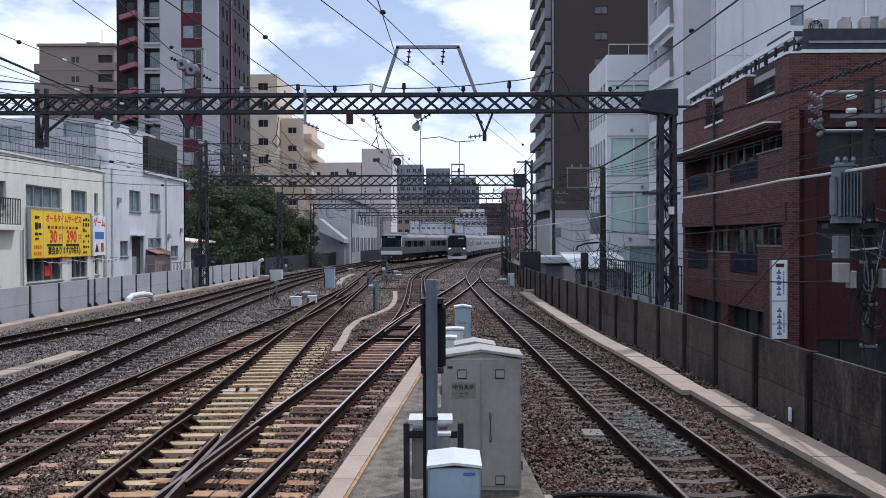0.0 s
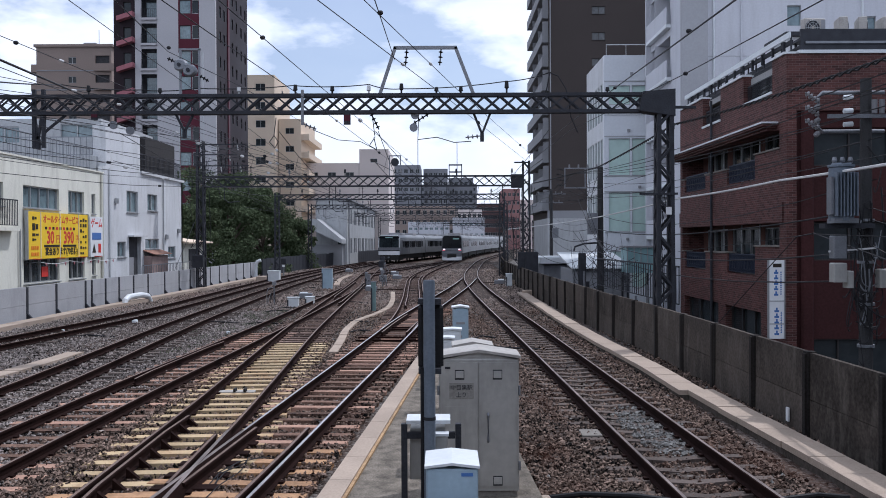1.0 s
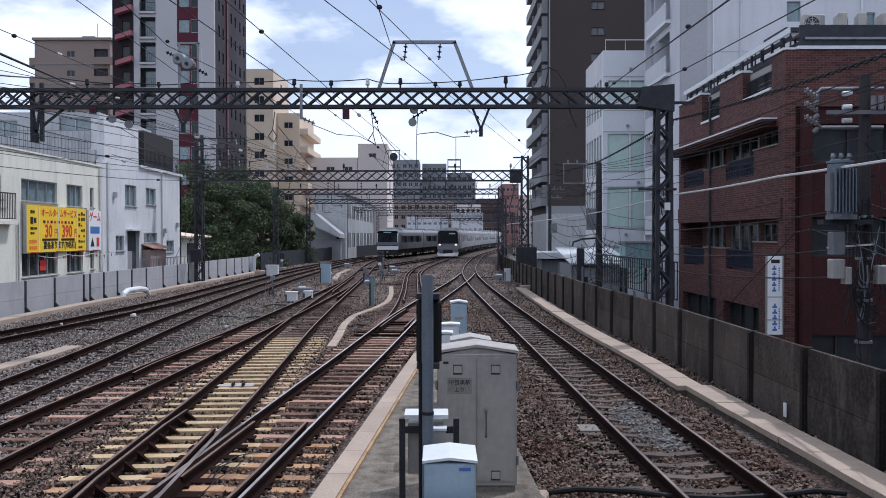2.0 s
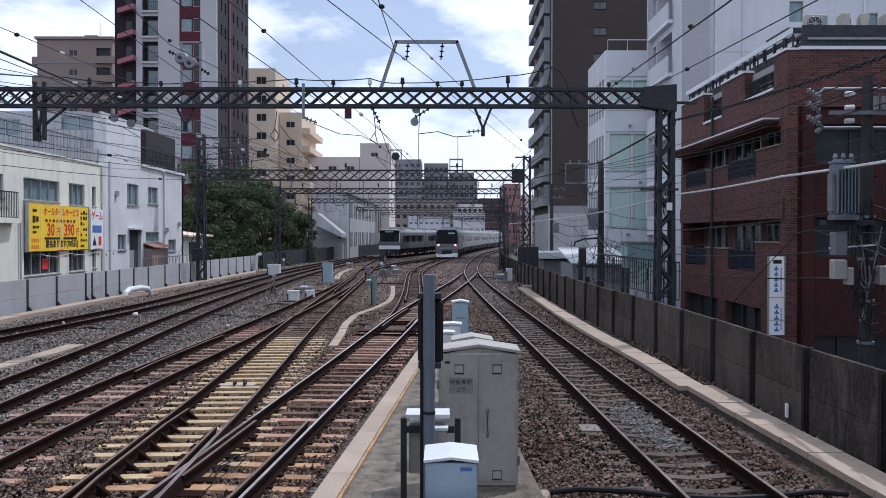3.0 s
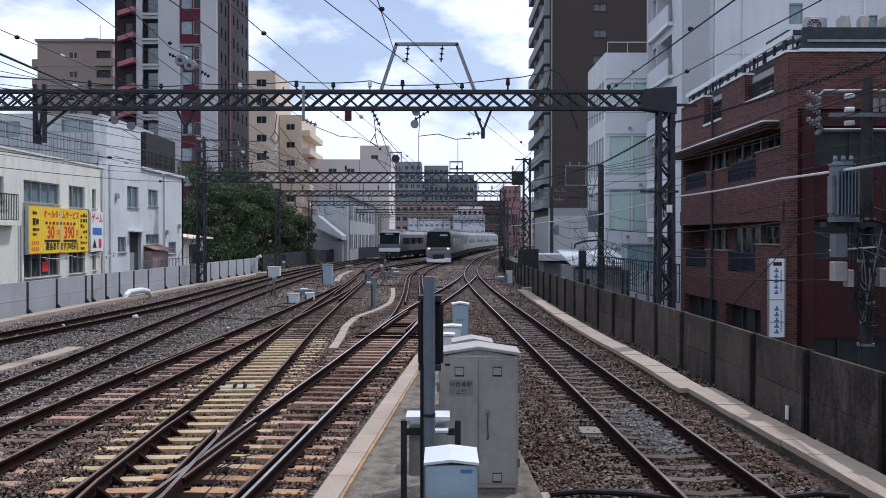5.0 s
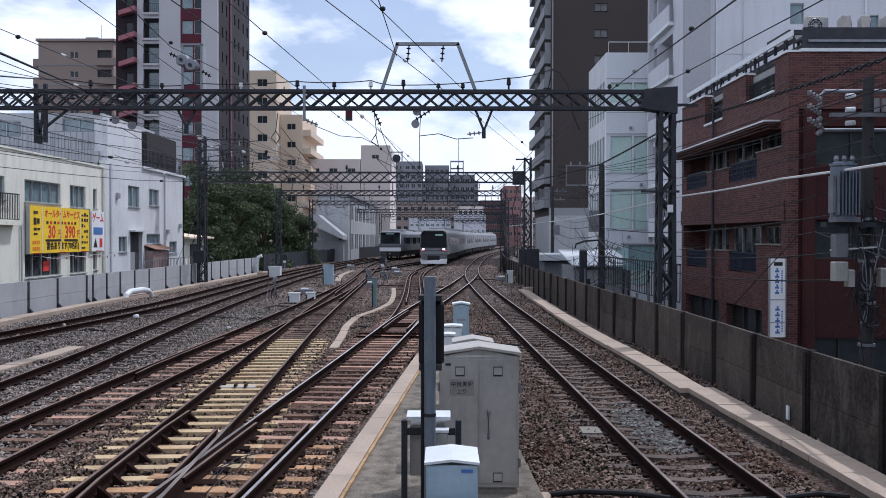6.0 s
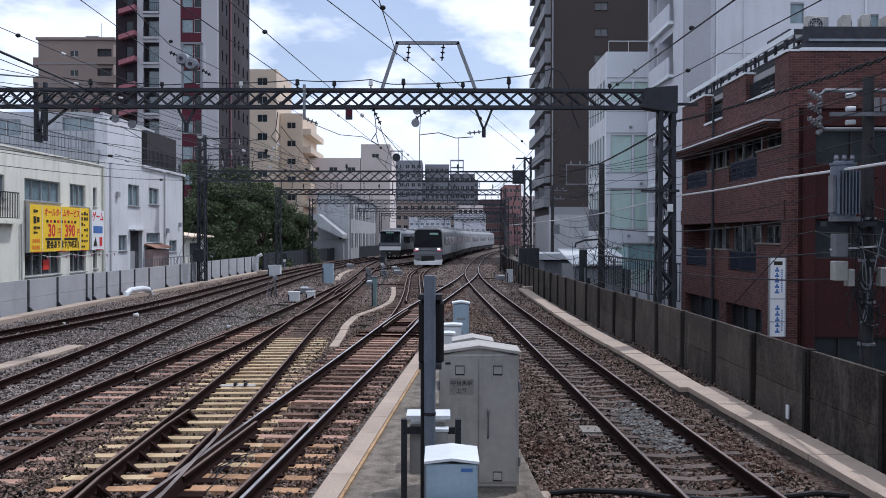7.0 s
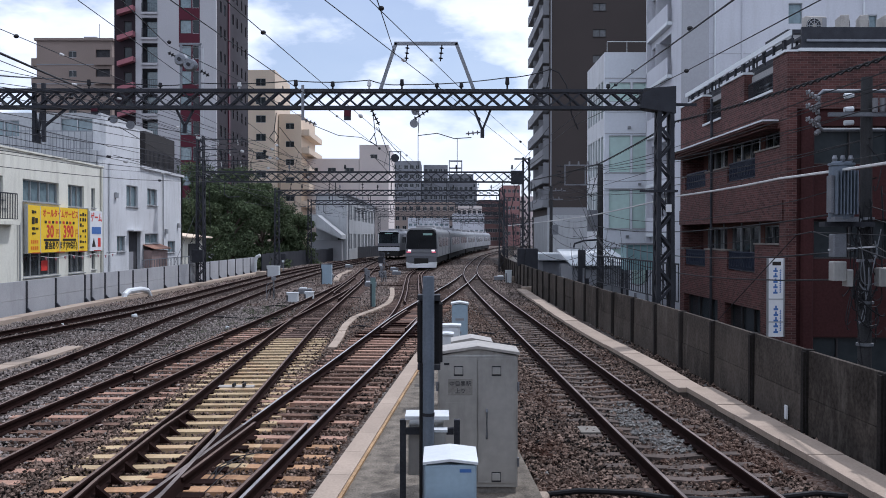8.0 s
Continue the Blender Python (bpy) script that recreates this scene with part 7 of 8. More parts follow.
def signal_post():
    t = thing("signal_post", "blue-grey steel post with a black shunting signal", "signal", pose(-0.127, 8.4, -0.02))
    part("pole", Shape().tube([(0, 0, 0), (0, 0, 2.49)], 0.054, 16), POLE_BLUE, t, smooth=False)
    part("cap", Shape().tube([(0, 0, 2.49), (0, 0, 2.505)], 0.05, 16), POLE_BLUE, t)
    for z in (1.22, 0.82):
        part("clamp_band", Shape().tube([(0, 0, z), (0, 0, z + 0.03)], 0.058, 16), STEEL_DARK, t)
    h = part("signal_head", Shape().bevel_box(-0.105, 0.13, 0.07, 0.25, 1.7, 2.27, 0.03), BLACK, t)
    for z in (1.86, 2.1):
        part("hood", Shape().tube([(0.01, 0.25, z), (0.01, 0.42, z + 0.01)], 0.075, 12), BLACK, h)
    for z in (1.64, 2.28):
        part("bracket", Shape().box(-0.1, 0.11, 0.0, 0.2, z, z + 0.05), STEEL_DARK, t)
    part("conduit", Shape().tube([(-0.065, 0.0, 0), (-0.065, 0.0, 1.7)], 0.018, 6), BLACK, t)


signal_post()


def lineside(x, y, w, h, d, material, label, lid=True):
    t = thing("lineside_box", label, "equipment box", pose(x, y, -0.2), group="lineside boxes")
    part("body", Shape().bevel_box(-w / 2, w / 2, 0, d, 0, h, 0.02), material, t)
    if lid:
        part("lid", Shape().box(-w / 2 - 0.02, w / 2 + 0.02, -0.02, d + 0.02, h + 0.001, h + 0.04), WHITE_METAL if material is WHITE_METAL else STEEL_GREY, t)
    part("leg", Shape().box(-w / 2, -w / 2 + 0.06, -0.04, -0.001, 0, h * 0.8), STEEL_DARK, t)
    return t


lineside(-7.35, 58.0, 0.65, 1.25, 0.5, BLUE_BOX, "pale blue-grey lineside cabinet between tracks")
lineside(-3.0, 39.5, 0.21, 1.25, 0.2, GREEN_BOX, "tall grey-green switch machine post")
lineside(-6.9, 42.0, 0.5, 0.42, 0.4, WHITE_METAL, "low white point motor box in the ballast")
lineside(-6.35, 43.5, 0.4, 0.36, 0.4, WHITE_METAL, "low white point motor box in the ballast")
lineside(-4.4, 67.0, 0.5, 0.45, 0.5, STEEL_GREY, "grey point machine beside the rails")
lineside(-5.1, 62.0, 0.35, 0.7, 0.3, STEEL_GREY, "grey lineside box beside the rails")
lineside(-12.6, 68.0, 0.9, 0.8, 0.6, WHITE_METAL, "white lineside box near the barrier wall")
lineside(5.55, 57.0, 0.8, 2.3, 0.6, STEEL_DARK, "dark steel box on the fence line", False)
lineside(4.35, 60.0, 0.4, 0.8, 0.4, WHITE_METAL, "small pale lineside box beside a rail")


def point_motor(x, y, turn, label="grey point machine with rods to the switch rails"):
    t = thing("point_machine", label, "point machine", pose(x, y, -0.2, 0, 0, turn), group="point machines")
    part("case", Shape().bevel_box(-0.35, 0.35, -0.2, 0.2, 0.04, 0.3, 0.03), STEEL_GREY, t)
    part("lid", Shape().bevel_box(-0.3, 0.1, -0.18, 0.18, 0.301, 0.36, 0.03), WHITE_METAL, t)
    part("base", Shape().box(-0.42, 0.42, -0.3, 0.3, -0.02, 0.039), RAIL_SIDE, t)
    for dy in (-0.12, 0.12):
        part("rod", Shape().tube([(0.35, dy, 0.12), (1.9, dy, 0.1)], 0.02, 6), RAIL_SIDE, t)
    part("cable", Shape().tube([(-0.35, 0, 0.15), (-0.55, 0.1, 0.2), (-0.75, 0.3, 0.0), (-0.9, 0.6, -0.02)], 0.025, 6), BLACK, t)


for x, y, turn in ((-7.2, 48.0, 5), (-4.3, 55.0, 0), (-3.6, 72.0, 0), (-8.2, 66.0, 180), (3.9, 63.0, 180), (-4.2, 80.0, 10), (-9.0, 88.0, 0)):
    point_motor(x, y, turn)


def cable_cluster(x, y, n, seed, label="pale and black hoses looping up to a junction post"):
    """A short post with hoses that loop down into the ballast."""
    rng = random.Random(seed)
    t = thing("hose_cluster", label, "cable cluster", pose(x, y, -0.2), group="hose clusters")
    part("post", Shape().tube([(0, 0, 0), (0, 0, 0.95)], 0.035, 8), STEEL_GREY, t)
    part("head", Shape().bevel_box(-0.1, 0.1, -0.08, 0.08, 0.9, 1.08, 0.02), STEEL_GREY, t)
    for i in range(n):
        a, h = rng.uniform(-0.4, 0.4), rng.uniform(0.35, 0.85)
        pts = [(a * math.sin(u * math.pi / 2) + 0.06 * math.sin(u * 5 + i), -0.06 - 0.1 * u, h * (1 - u * u) + 0.25 * u * (1 - u)) for u in [k / 8 for k in range(9)]]
        part("hose", Shape().tube(pts, 0.016, 6), (STEEL_GREY, BLACK, BLACK)[i % 3], t)


for x, y, n, seed in ((-4.75, 57.0, 8, 1), (-4.0, 60.5, 6, 2), (-8.2, 44.5, 5, 3), (-5.2, 82.0, 5, 4)):
    cable_cluster(x, y, n, seed)


def lineside_signal(x, y, h, label):
    t = thing("dwarf_signal", label, "signal", pose(x, y, -0.2), group="dwarf signals")
    part("post", Shape().tube([(0, 0, 0), (0, 0, h)], 0.05, 8), STEEL_GREY, t)
    part("head", Shape().bevel_box(-0.2, 0.2, -0.12, 0.1, h - 0.1, h + 0.4, 0.04), STEEL_DARK, t)
    part("number_plate", Shape().box(-0.1, 0.1, -0.13, -0.121, h - 0.32, h - 0.14), SIGN_WHITE, t)


lineside_signal(-4.7, 70.0, 1.1, "dark dwarf signal on a grey post between tracks")
lineside_signal(-5.0, 76.0, 1.3, "dark dwarf signal on a grey post between tracks")
lineside_signal(-13.2, 76.0, 1.2, "dark dwarf signal beside the far sidings")
rng_w = random.Random(14)
for i in range(4):
    x, y = rng_w.uniform(-2.95, -2.55), rng_w.uniform(10.2, 11.4)
    tagged(part("bond_wire", Shape().tube([(x, y, -0.17), (x + rng_w.uniform(-0.1, 0.15), y + 0.5, -0.09), (x + rng_w.uniform(0, 0.3), y + 1.1, -0.1), (x + rng_w.uniform(0.1, 0.4), y + 1.7, -0.17)], 0.007, 5), CABLE),
           "thin dark bond wire lying beside the crossing", "wire", "bond wires")
rng_c = random.Random(31)
for i in range(16):
    x, y = rng_c.uniform(-12, 1.0), rng_c.uniform(24, 70)
    d = rng_c.uniform(0.8, 2.2)
    tagged(part("ground_cable", Shape().tube([(x, y, -0.2), (x + d * 0.3, y + 0.2, -0.14), (x + d * 0.7, y - 0.1, -0.15), (x + d, y + 0.15, -0.2)], 0.03, 6), BLACK),
           "black cable lying loose in the ballast", "cable", "ground cables")


def weeds():
    """Thin green tufts in the ballast between tracks."""
    rng = np.random.default_rng(12)
    s = Shape()
    for _ in range(90):
        x, y = rng.normal(-6.9, 0.5), rng.uniform(24, 40)
        for _ in range(9):
            q = Vector((x + rng.normal() * 0.07, y + rng.normal() * 0.07, -0.21))
            tip = q + Vector((rng.normal() * 0.06, rng.normal() * 0.06, 0.06 + 0.12 * rng.random()))
            s.face([q + Vector((-0.008, 0, 0)), q + Vector((0.008, 0, 0)), tip])
    tagged(part("weeds", s, LEAF), "thin green weeds growing in the ballast", "weeds", kind="stuff")


weeds()


def trough(name, pts, w, label, z=-0.13):
    t = thing(name, label, "cable trough", kind="structure")
    path = spline(pts, 0.9)
    for a, b in zip(path, path[1:]):
        q = [(a[0] - w / 2, a[1]), (a[0] + w / 2, a[1]), (b[0] + w / 2, b[1] - 0.01), (b[0] - w / 2, b[1] - 0.01)]
        h = z + random.uniform(-0.01, 0.01)
        part("trough_lid", Shape().solid([(x, y, h - 0.15) for x, y in q], [(x, y, h) for x, y in q]), KERB, t)


trough("cable_trough", [(-2.95, 24.5), (-3.05, 27), (-3.25, 31), (-3.2, 34.5), (-2.75, 37.5), (-2.45, 41), (-2.5, 45), (-2.9, 53)], 0.24, "pale concrete cable trough winding between tracks")
trough("cable_trough", [(-10.25, 18.5), (-10.0, 21.5), (-9.95, 24.6)], 0.44, "pale concrete cable trough beside a siding")
trough("cable_trough", [(-7.2, 62), (-7.9, 70), (-8.1, 80)], 0.4, "pale concrete walkway strip between tracks")
tagged(part("pipe_elbow", Shape().tube([(-15.1, 43.4, -0.2), (-15.1, 43.5, 0.05), (-15.05, 43.9, 0.2), (-15, 45.5, 0.2), (-14.9, 46.2, 0.1), (-14.9, 46.6, -0.2)], 0.14, 10), WHITE_METAL),
       "white plastic cable pipe bent over the kerb", "pipe")
tagged(part("pipe_riser", Shape().tube([(-15.2, 74.5, -0.3), (-15.2, 74.5, 0.9), (-15.1, 74.5, 1.15), (-14.8, 74.5, 1.3)], 0.14, 10), WHITE_METAL),
       "white pipe riser at the end of the barrier wall", "pipe")
tagged(part("track_cable", Shape().tube([(1.2, 10.6, -0.15), (1.6, 10.55, -0.09), (2.2, 10.5, -0.1), (2.6, 10.4, -0.13), (3.2, 10.3, -0.13), (3.7, 10.35, -0.12), (4.3, 10.5, -0.1), (4.7, 10.6, -0.16)], 0.035, 8), BLACK),
       "thick black cable lying across the track", "cable")
coil = thing("track_coil", "pale plate with two dark lugs on a turnout sleeper", "track coil")
part("plate", Shape().bevel_box(-4.45, -3.74, 18.06, 18.28, -0.16, -0.125, 0.012), CABINET_TOP, coil)
for x in (-4.12, -3.92):
    part("lug", Shape().bevel_box(x - 0.02, x + 0.02, 18.0, 18.2, -0.124, -0.06, 0.01), BLACK, coil)
tagged(part("loose_slab", Shape().box(2.12, 2.42, 13.9, 14.35, -0.2, -0.13), CONCRETE), "flat concrete slab lying in the ballast", "slab")
for x, y, w, turn in ((0.98, 10.05, 0.2, 12), (1.12, 10.3, 0.16, -20), (1.0, 10.5, 0.22, 5)):
    tagged(part("concrete_lump", Shape().bevel_box(-w / 2, w / 2, -0.12, 0.12, -0.1, 0.07, 0.035), KERB, at=pose(x, y, -0.13, 6, -5, turn)), "broken pale concrete lump beside the cabinet", "concrete lump", "concrete lumps")
rng_b = random.Random(5)
for x, y, w in ((4.75, 50.2, 0.75), (4.6, 62.0, 0.5), (-13.9, 70.0, 0.7), (-13.6, 73.0, 0.6), (-13.8, 79.0, 0.8)):
    at = pose(x, y, -0.24, 0, 0, rng_b.uniform(-30, 30))
    tagged(part("concrete_block", Shape().bevel_box(-w / 2, w / 2, -0.2, 0.25, 0, rng_b.uniform(0.15, 0.4), 0.03), KERB, at=at), "rough pale concrete block lying beside the track", "concrete block", "concrete blocks")
for x, y, w in ((-11.5, 34.2, 0.24), (-12.1, 34.8, 0.1), (-7.1, 30.2, 0.14), (-9.0, 27.5, 0.09), (-2.0, 17.2, 0.07), (1.7, 23.0, 0.1), (-12.9, 31.0, 0.16)):
    at = pose(x, y, -0.2, 8, 5, 40 * x)
    tagged(part("pale_lump", Shape().bevel_box(-w / 2, w / 2, -w / 3, w / 3, 0, w * 0.55, w * 0.16), WHITE_METAL, at=at), "small white lump of rubble in the ballast", "rubble", "rubble lumps")
tagged(part("fence_mark", Shape().box(5.52, 5.545, 14.64, 14.74, -0.08, 0.14), SIGN_WHITE), "small white distance mark on the fence", "marker")


# ---- signs ----
def yellow_sign():
    X = -17.45
    t = thing("shop_sign", "large yellow sign board with red and black lettering", "sign")
    part("board", Shape().box(X - 0.1, X, 38.55, 45.05, 2.12, 4.15), SIGN_YELLOW, t)
    for u in (39.75, 41.75, 43.9):
        part("seam", Shape().box(X + 0.001, X + 0.02, u, u + 0.035, 2.12, 4.15), SIGN_WHITE, t)
    for u in (38.45, 45.06):
        part("frame_post", Shape().box(X - 0.1, X + 0.03, u, u + 0.09, 2.1, 4.2), FRAME_GREY, t)

    def bar(u0, u1, z0, z1, m):
        part("lettering_bar", Shape().box(X + 0.003, X + 0.015, u0, u1, z0, z1), m, t)
    r = random.Random(8)
    lettering("オールタイムサービス", 0.39, SIGN_RED, pose(X + 0.006, 41.95, 3.83, 90, 0, 90), t, offset_=0.01)
    for i in range(9):
        bar(40.2 + i * 0.38, 40.4 + i * 0.38, 3.4, 3.52, SIGN_RED if i % 2 else SIGN_BLACK)
    lettering("宴会あります(70名様)", 0.37, SIGN_BLACK, pose(X + 0.006, 42.0, 2.4, 90, 0, 90), t, offset_=0.013)
    bar(40.1, 41.7, 2.62, 2.72, SIGN_BLACK)
    bar(42.1, 43.6, 2.62, 2.72, SIGN_BLACK)
    for i in range(7):
        for k in range(3):
            if r.random() < 0.85:
                bar(44.1 + k * 0.3, 44.1 + k * 0.3 + r.uniform(0.12, 0.24), 2.25 + i * 0.26, 2.25 + i * 0.26 + r.uniform(0.08, 0.17), SIGN_BLACK)
    for z, h, w in ((3.8, 0.14, 0.4), (3.35, 0.3, 0.55), (3.1, 0.12, 0.6), (2.9, 0.1, 0.35)):
        bar(38.95, 38.95 + w * 0.45, z, z + h, SIGN_BLACK)
        bar(38.95 + w * 0.58, 38.95 + w, z + h * 0.15, z + h * 0.9, SIGN_BLACK)
    for z in (2.25, 2.52):
        for k in range(4):
            bar(38.85 + k * 0.19, 38.97 + k * 0.19, z, z + 0.15, SIGN_ORANGE)
    lettering("30", 0.78, SIGN_RED, pose(X + 0.006, 40.75, 3.02, 90, 0, 90), t, offset_=0.022)
    lettering("円", 0.42, SIGN_RED, pose(X + 0.006, 41.55, 2.95, 90, 0, 90), t)
    lettering("390", 0.78, SIGN_RED, pose(X + 0.006, 42.75, 3.02, 90, 0, 90), t, offset_=0.022)
    lettering("円", 0.42, SIGN_RED, pose(X + 0.006, 43.75, 2.95, 90, 0, 90), t)
    u = thing("shop_sign", "white sign board with red letters and blue shapes", "sign")
    part("board", Shape().box(X - 0.1, X, 45.4, 47.0, 2.1, 4.1), SIGN_WHITE, u)
    lettering("ゲーム", 0.5, SIGN_RED, pose(X + 0.006, 46.2, 3.75, 90, 0, 90), u, offset_=0.012)
    part("blue_shape", Shape().box(X + 0.002, X + 0.012, 45.6, 46.8, 2.95, 3.3), SIGN_BLUE, u)
    part("red_shape", Shape().box(X + 0.002, X + 0.012, 46.4, 46.75, 2.3, 2.75), SIGN_RED, u)
    part("black_shape", Shape().solid([(X + 0.002, 45.6, 2.3), (X + 0.002, 46.1, 2.3), (X + 0.002, 45.85, 2.75)], [(X + 0.012, 45.6, 2.3), (X + 0.012, 46.1, 2.3), (X + 0.012, 45.85, 2.75)]), SIGN_BLACK, u)


yellow_sign()


def pennant_string():
    """Small faded red pennants on a sagging cord under the sign."""
    t = thing("pennant_string", "faded red pennants on a cord under the sign", "pennants")
    X = -17.1
    cord = [(X, 39.0 + 9.0 * i / 18, 1.98 - 0.1 * abs(math.sin(i * math.pi / 6))) for i in range(19)]
    part("cord", Shape().tube(cord, 0.012, 5), WHITE_CABLE, t)
    for i in range(1, 18, 2):
        x, y, z = cord[i]
        part("pennant", Shape().solid([(x - 0.01, y - 0.1, z), (x - 0.01, y + 0.1, z), (x - 0.01, y + 0.03, z - 0.15)],
                                      [(x + 0.01, y - 0.1, z), (x + 0.01, y + 0.1, z), (x + 0.01, y + 0.03, z - 0.15)]), PINK_PANEL, t)
    for u in (39.0, 48.0):
        part("hook", Shape().bar((X - 0.75, u, 1.98), (X, u, 1.98), 0.02), STEEL_GREY, t)


pennant_string()


def blade_sign():
    t = thing("blade_sign", "tall narrow white sign with blue writing", "sign", pose(11.69, 32.0, 0))
    part("board", Shape().box(-0.27, 0.24, 0, 0.12, -0.65, 2.1), SIGN_WHITE, t)
    for x in (-0.31, 0.245):
        part("edge", Shape().box(x, x + 0.035, -0.01, 0.13, -0.65, 2.1), FRAME_GREY, t)
    for z0, n, step, x, w in ((0.86, 5, 0.19, -0.04, 0.075), (0.9, 11, 0.075, 0.13, 0.028), (-0.52, 5, 0.2, -0.02, 0.08), (-0.45, 9, 0.085, 0.14, 0.025)):
        for i in range(n):
            z = z0 + i * step
            part("lettering_bar", Shape().box(x - w, x + w, -0.006, -0.001, z, z + step * 0.36), SIGN_BLUE, t)
            part("lettering_bar", Shape().box(x - w * 0.35, x + w * 0.45, -0.006, -0.001, z + step * 0.362, z + step * 0.8), SIGN_BLUE, t)
    part("lettering_bar", Shape().box(-0.15, 0.15, -0.006, -0.001, 1.85, 1.98), SIGN_BLACK, t)
    for z in (0.6, -0.2):
        part("divider", Shape().box(-0.27, 0.24, -0.008, -0.001, z + 0.05, z + 0.09), FRAME_GREY, t)


blade_sign()


# ---- street poles ----
def utility_pole(x, y, top, label, arms=(), boxes=(), transformer=None, r=0.15):
    t = thing("utility_pole", label, "utility pole", pose(x, y, STREET))
    part("shaft", Shape().tube([(0, 0, 0), (0, 0, top - STREET)], [r * 1.15, r * 0.8], 12), mat("pole_concrete", (0.05, 0.05, 0.052), 0.8), t)
    for z, a, b in arms:
        ob = part("cross_arm", Shape().bar((a, 0.14, z - STREET), (b, 0.14, z - STREET), 0.075), STEEL_GREY, t)
        n = max(int(abs(b - a) / 0.45), 2)
        for i in range(n):
            u = a + (b - a) * (i + 0.3) / n
            part("insulator", Shape().tube([(u, 0.14, z - STREET + 0.04), (u, 0.14, z - STREET + 0.1), (u, 0.14, z - STREET + 0.14), (u, 0.14, z - STREET + 0.22)], [0.03, 0.07, 0.04, 0.05], 8), INSULATOR, ob)
    for bx, bz, w, h in boxes:
        part("box", Shape().bevel_box(bx - w / 2, bx + w / 2, -0.35, -0.13, bz - STREET, bz - STREET + h, 0.02), CABINET if h < 0.38 else STEEL_GREY, t)
    if transformer:
        bx, bz = transformer
        z = bz - STREET
        tr = part("transformer", Shape().tube([(bx, -0.32, z), (bx, -0.32, z + 0.05), (bx, -0.32, z + 0.95), (bx, -0.32, z + 1.05)], [0.18, 0.21, 0.21, 0.16], 14), POLE_BLUE, t)
        for i in range(7):
            part("fin", Shape().box(bx - 0.19 + i * 0.058, bx - 0.17 + i * 0.058, -0.6, -0.46, z + 0.12, z + 0.88), POLE_BLUE, tr)
        for dx in (-0.12, 0.02, 0.16):
            part("bushing", Shape().tube([(bx + dx, -0.32, z + 1.05), (bx + dx, -0.32, z + 1.1), (bx + dx, -0.32, z + 1.16)], [0.035, 0.05, 0.03], 8), STEEL_GREY, tr)
        part("top_rim", Shape().tube([(bx, -0.32, z + 0.98), (bx, -0.32, z + 1.02)], 0.225, 14), POLE_BLUE, tr)
        part("side_plate", Shape().box(bx - 0.25, bx - 0.2, -0.5, -0.3, z + 0.15, z + 0.8), STEEL_GREY, tr)
        part("foot_band", Shape().box(bx - 0.2, bx + 0.22, -0.52, -0.2, z - 0.004, z + 0.08), STEEL_GREY, tr)
        part("bracket", Shape().box(bx - 0.3, 0.0, -0.36, -0.1, z - 0.09, z - 0.005), STEEL_DARK, t)
    return t


near_pole = utility_pole(7.58, 16.4, 5.7, "concrete utility pole with crossarms and a grey transformer",
             boxes=((-0.6, 2.08, 0.24, 0.34), (-0.42, 1.98, 0.12, 0.3), (0.22, 1.98, 0.26, 0.33), (-0.6, 2.5, 0.24, 0.4)), transformer=(-0.58, 3.12), r=0.12)
zz = 4.78 - STREET
part("arm_frame", Shape().tube([(0.4, 0.15, zz + 0.7), (-0.72, 0.15, zz + 0.7), (-0.79, 0.15, zz + 0.63), (-0.79, 0.15, zz + 0.07), (-0.72, 0.15, zz), (0.4, 0.15, zz)], 0.035, 8), STEEL_GREY, near_pole)
part("cross_arm", Shape().box(-0.75, 0.5, -0.2, -0.13, zz + 0.2, zz + 0.27), STEEL_GREY, near_pole, "galvanised crossarm")
for i in range(3):
    z = zz + 0.58 - 0.24 * i
    part("insulator", insulator_string((-0.8, 0.1, z - 0.05), (-1.08, 0.0, z + 0.1), 0.055, 4), INSULATOR, near_pole)
    part("insulator", insulator_string((-0.8, 0.1, z - 0.12), (-0.95, -0.1, z - 0.2), 0.05, 2), INSULATOR, near_pole)
    part("fuse", Shape().tube([(-0.42, -0.05, z), (-0.26, -0.05, z + 0.01)], 0.045, 8), WHITE_METAL, near_pole)
    part("fuse", Shape().tube([(0.06 + 0.13 * i, -0.2, zz + 0.28), (0.06 + 0.13 * i, -0.2, zz + 0.52)], 0.05, 8), INSULATOR, near_pole)


def cable_tangle(parent, x, y, z0, z1, n, seed, wide=0.35, material=None):
    """Loose service cables looping down a pole."""
    rng = random.Random(seed)
    for i in range(n):
        a, b = rng.uniform(z0, z1), rng.uniform(z0, z1)
        px, qx = x + rng.uniform(-wide, wide), x + rng.uniform(-wide, wide)
        m = Vector(((px + qx) / 2 + rng.uniform(-wide, wide), y - 0.2, min(a, b) - rng.uniform(0.05, 0.4)))
        p, q = Vector((px, y - 0.15, a)), Vector((qx, y - 0.15, b))
        pts = [(p * (1 - u) ** 2 + m * 2 * u * (1 - u) + q * u * u) for u in [k / 7 for k in range(8)]]
        part("loose_cable", Shape().tube(pts, rng.uniform(0.007, 0.015), 5), material or CABLE, parent)


part("clip_bar", Shape().bar((-0.75, -0.2, 2.62 - STREET), (0.1, -0.2, 2.68 - STREET), 0.03), WHITE_CABLE, near_pole)
for i in range(4):
    part("pole_band", Shape().tube([(0, 0, (0.9 + 0.75 * i) - STREET), (0, 0, (0.95 + 0.75 * i) - STREET)], 0.15, 12), STEEL_GREY, near_pole)
cable_tangle(near_pole, -0.1, 0, 1.6 - STREET, 4.6 - STREET, 18, 3, 0.4)
cable_tangle(near_pole, -0.12, -0.16, 1.2 - STREET, 2.6 - STREET, 14, 11, 0.34)
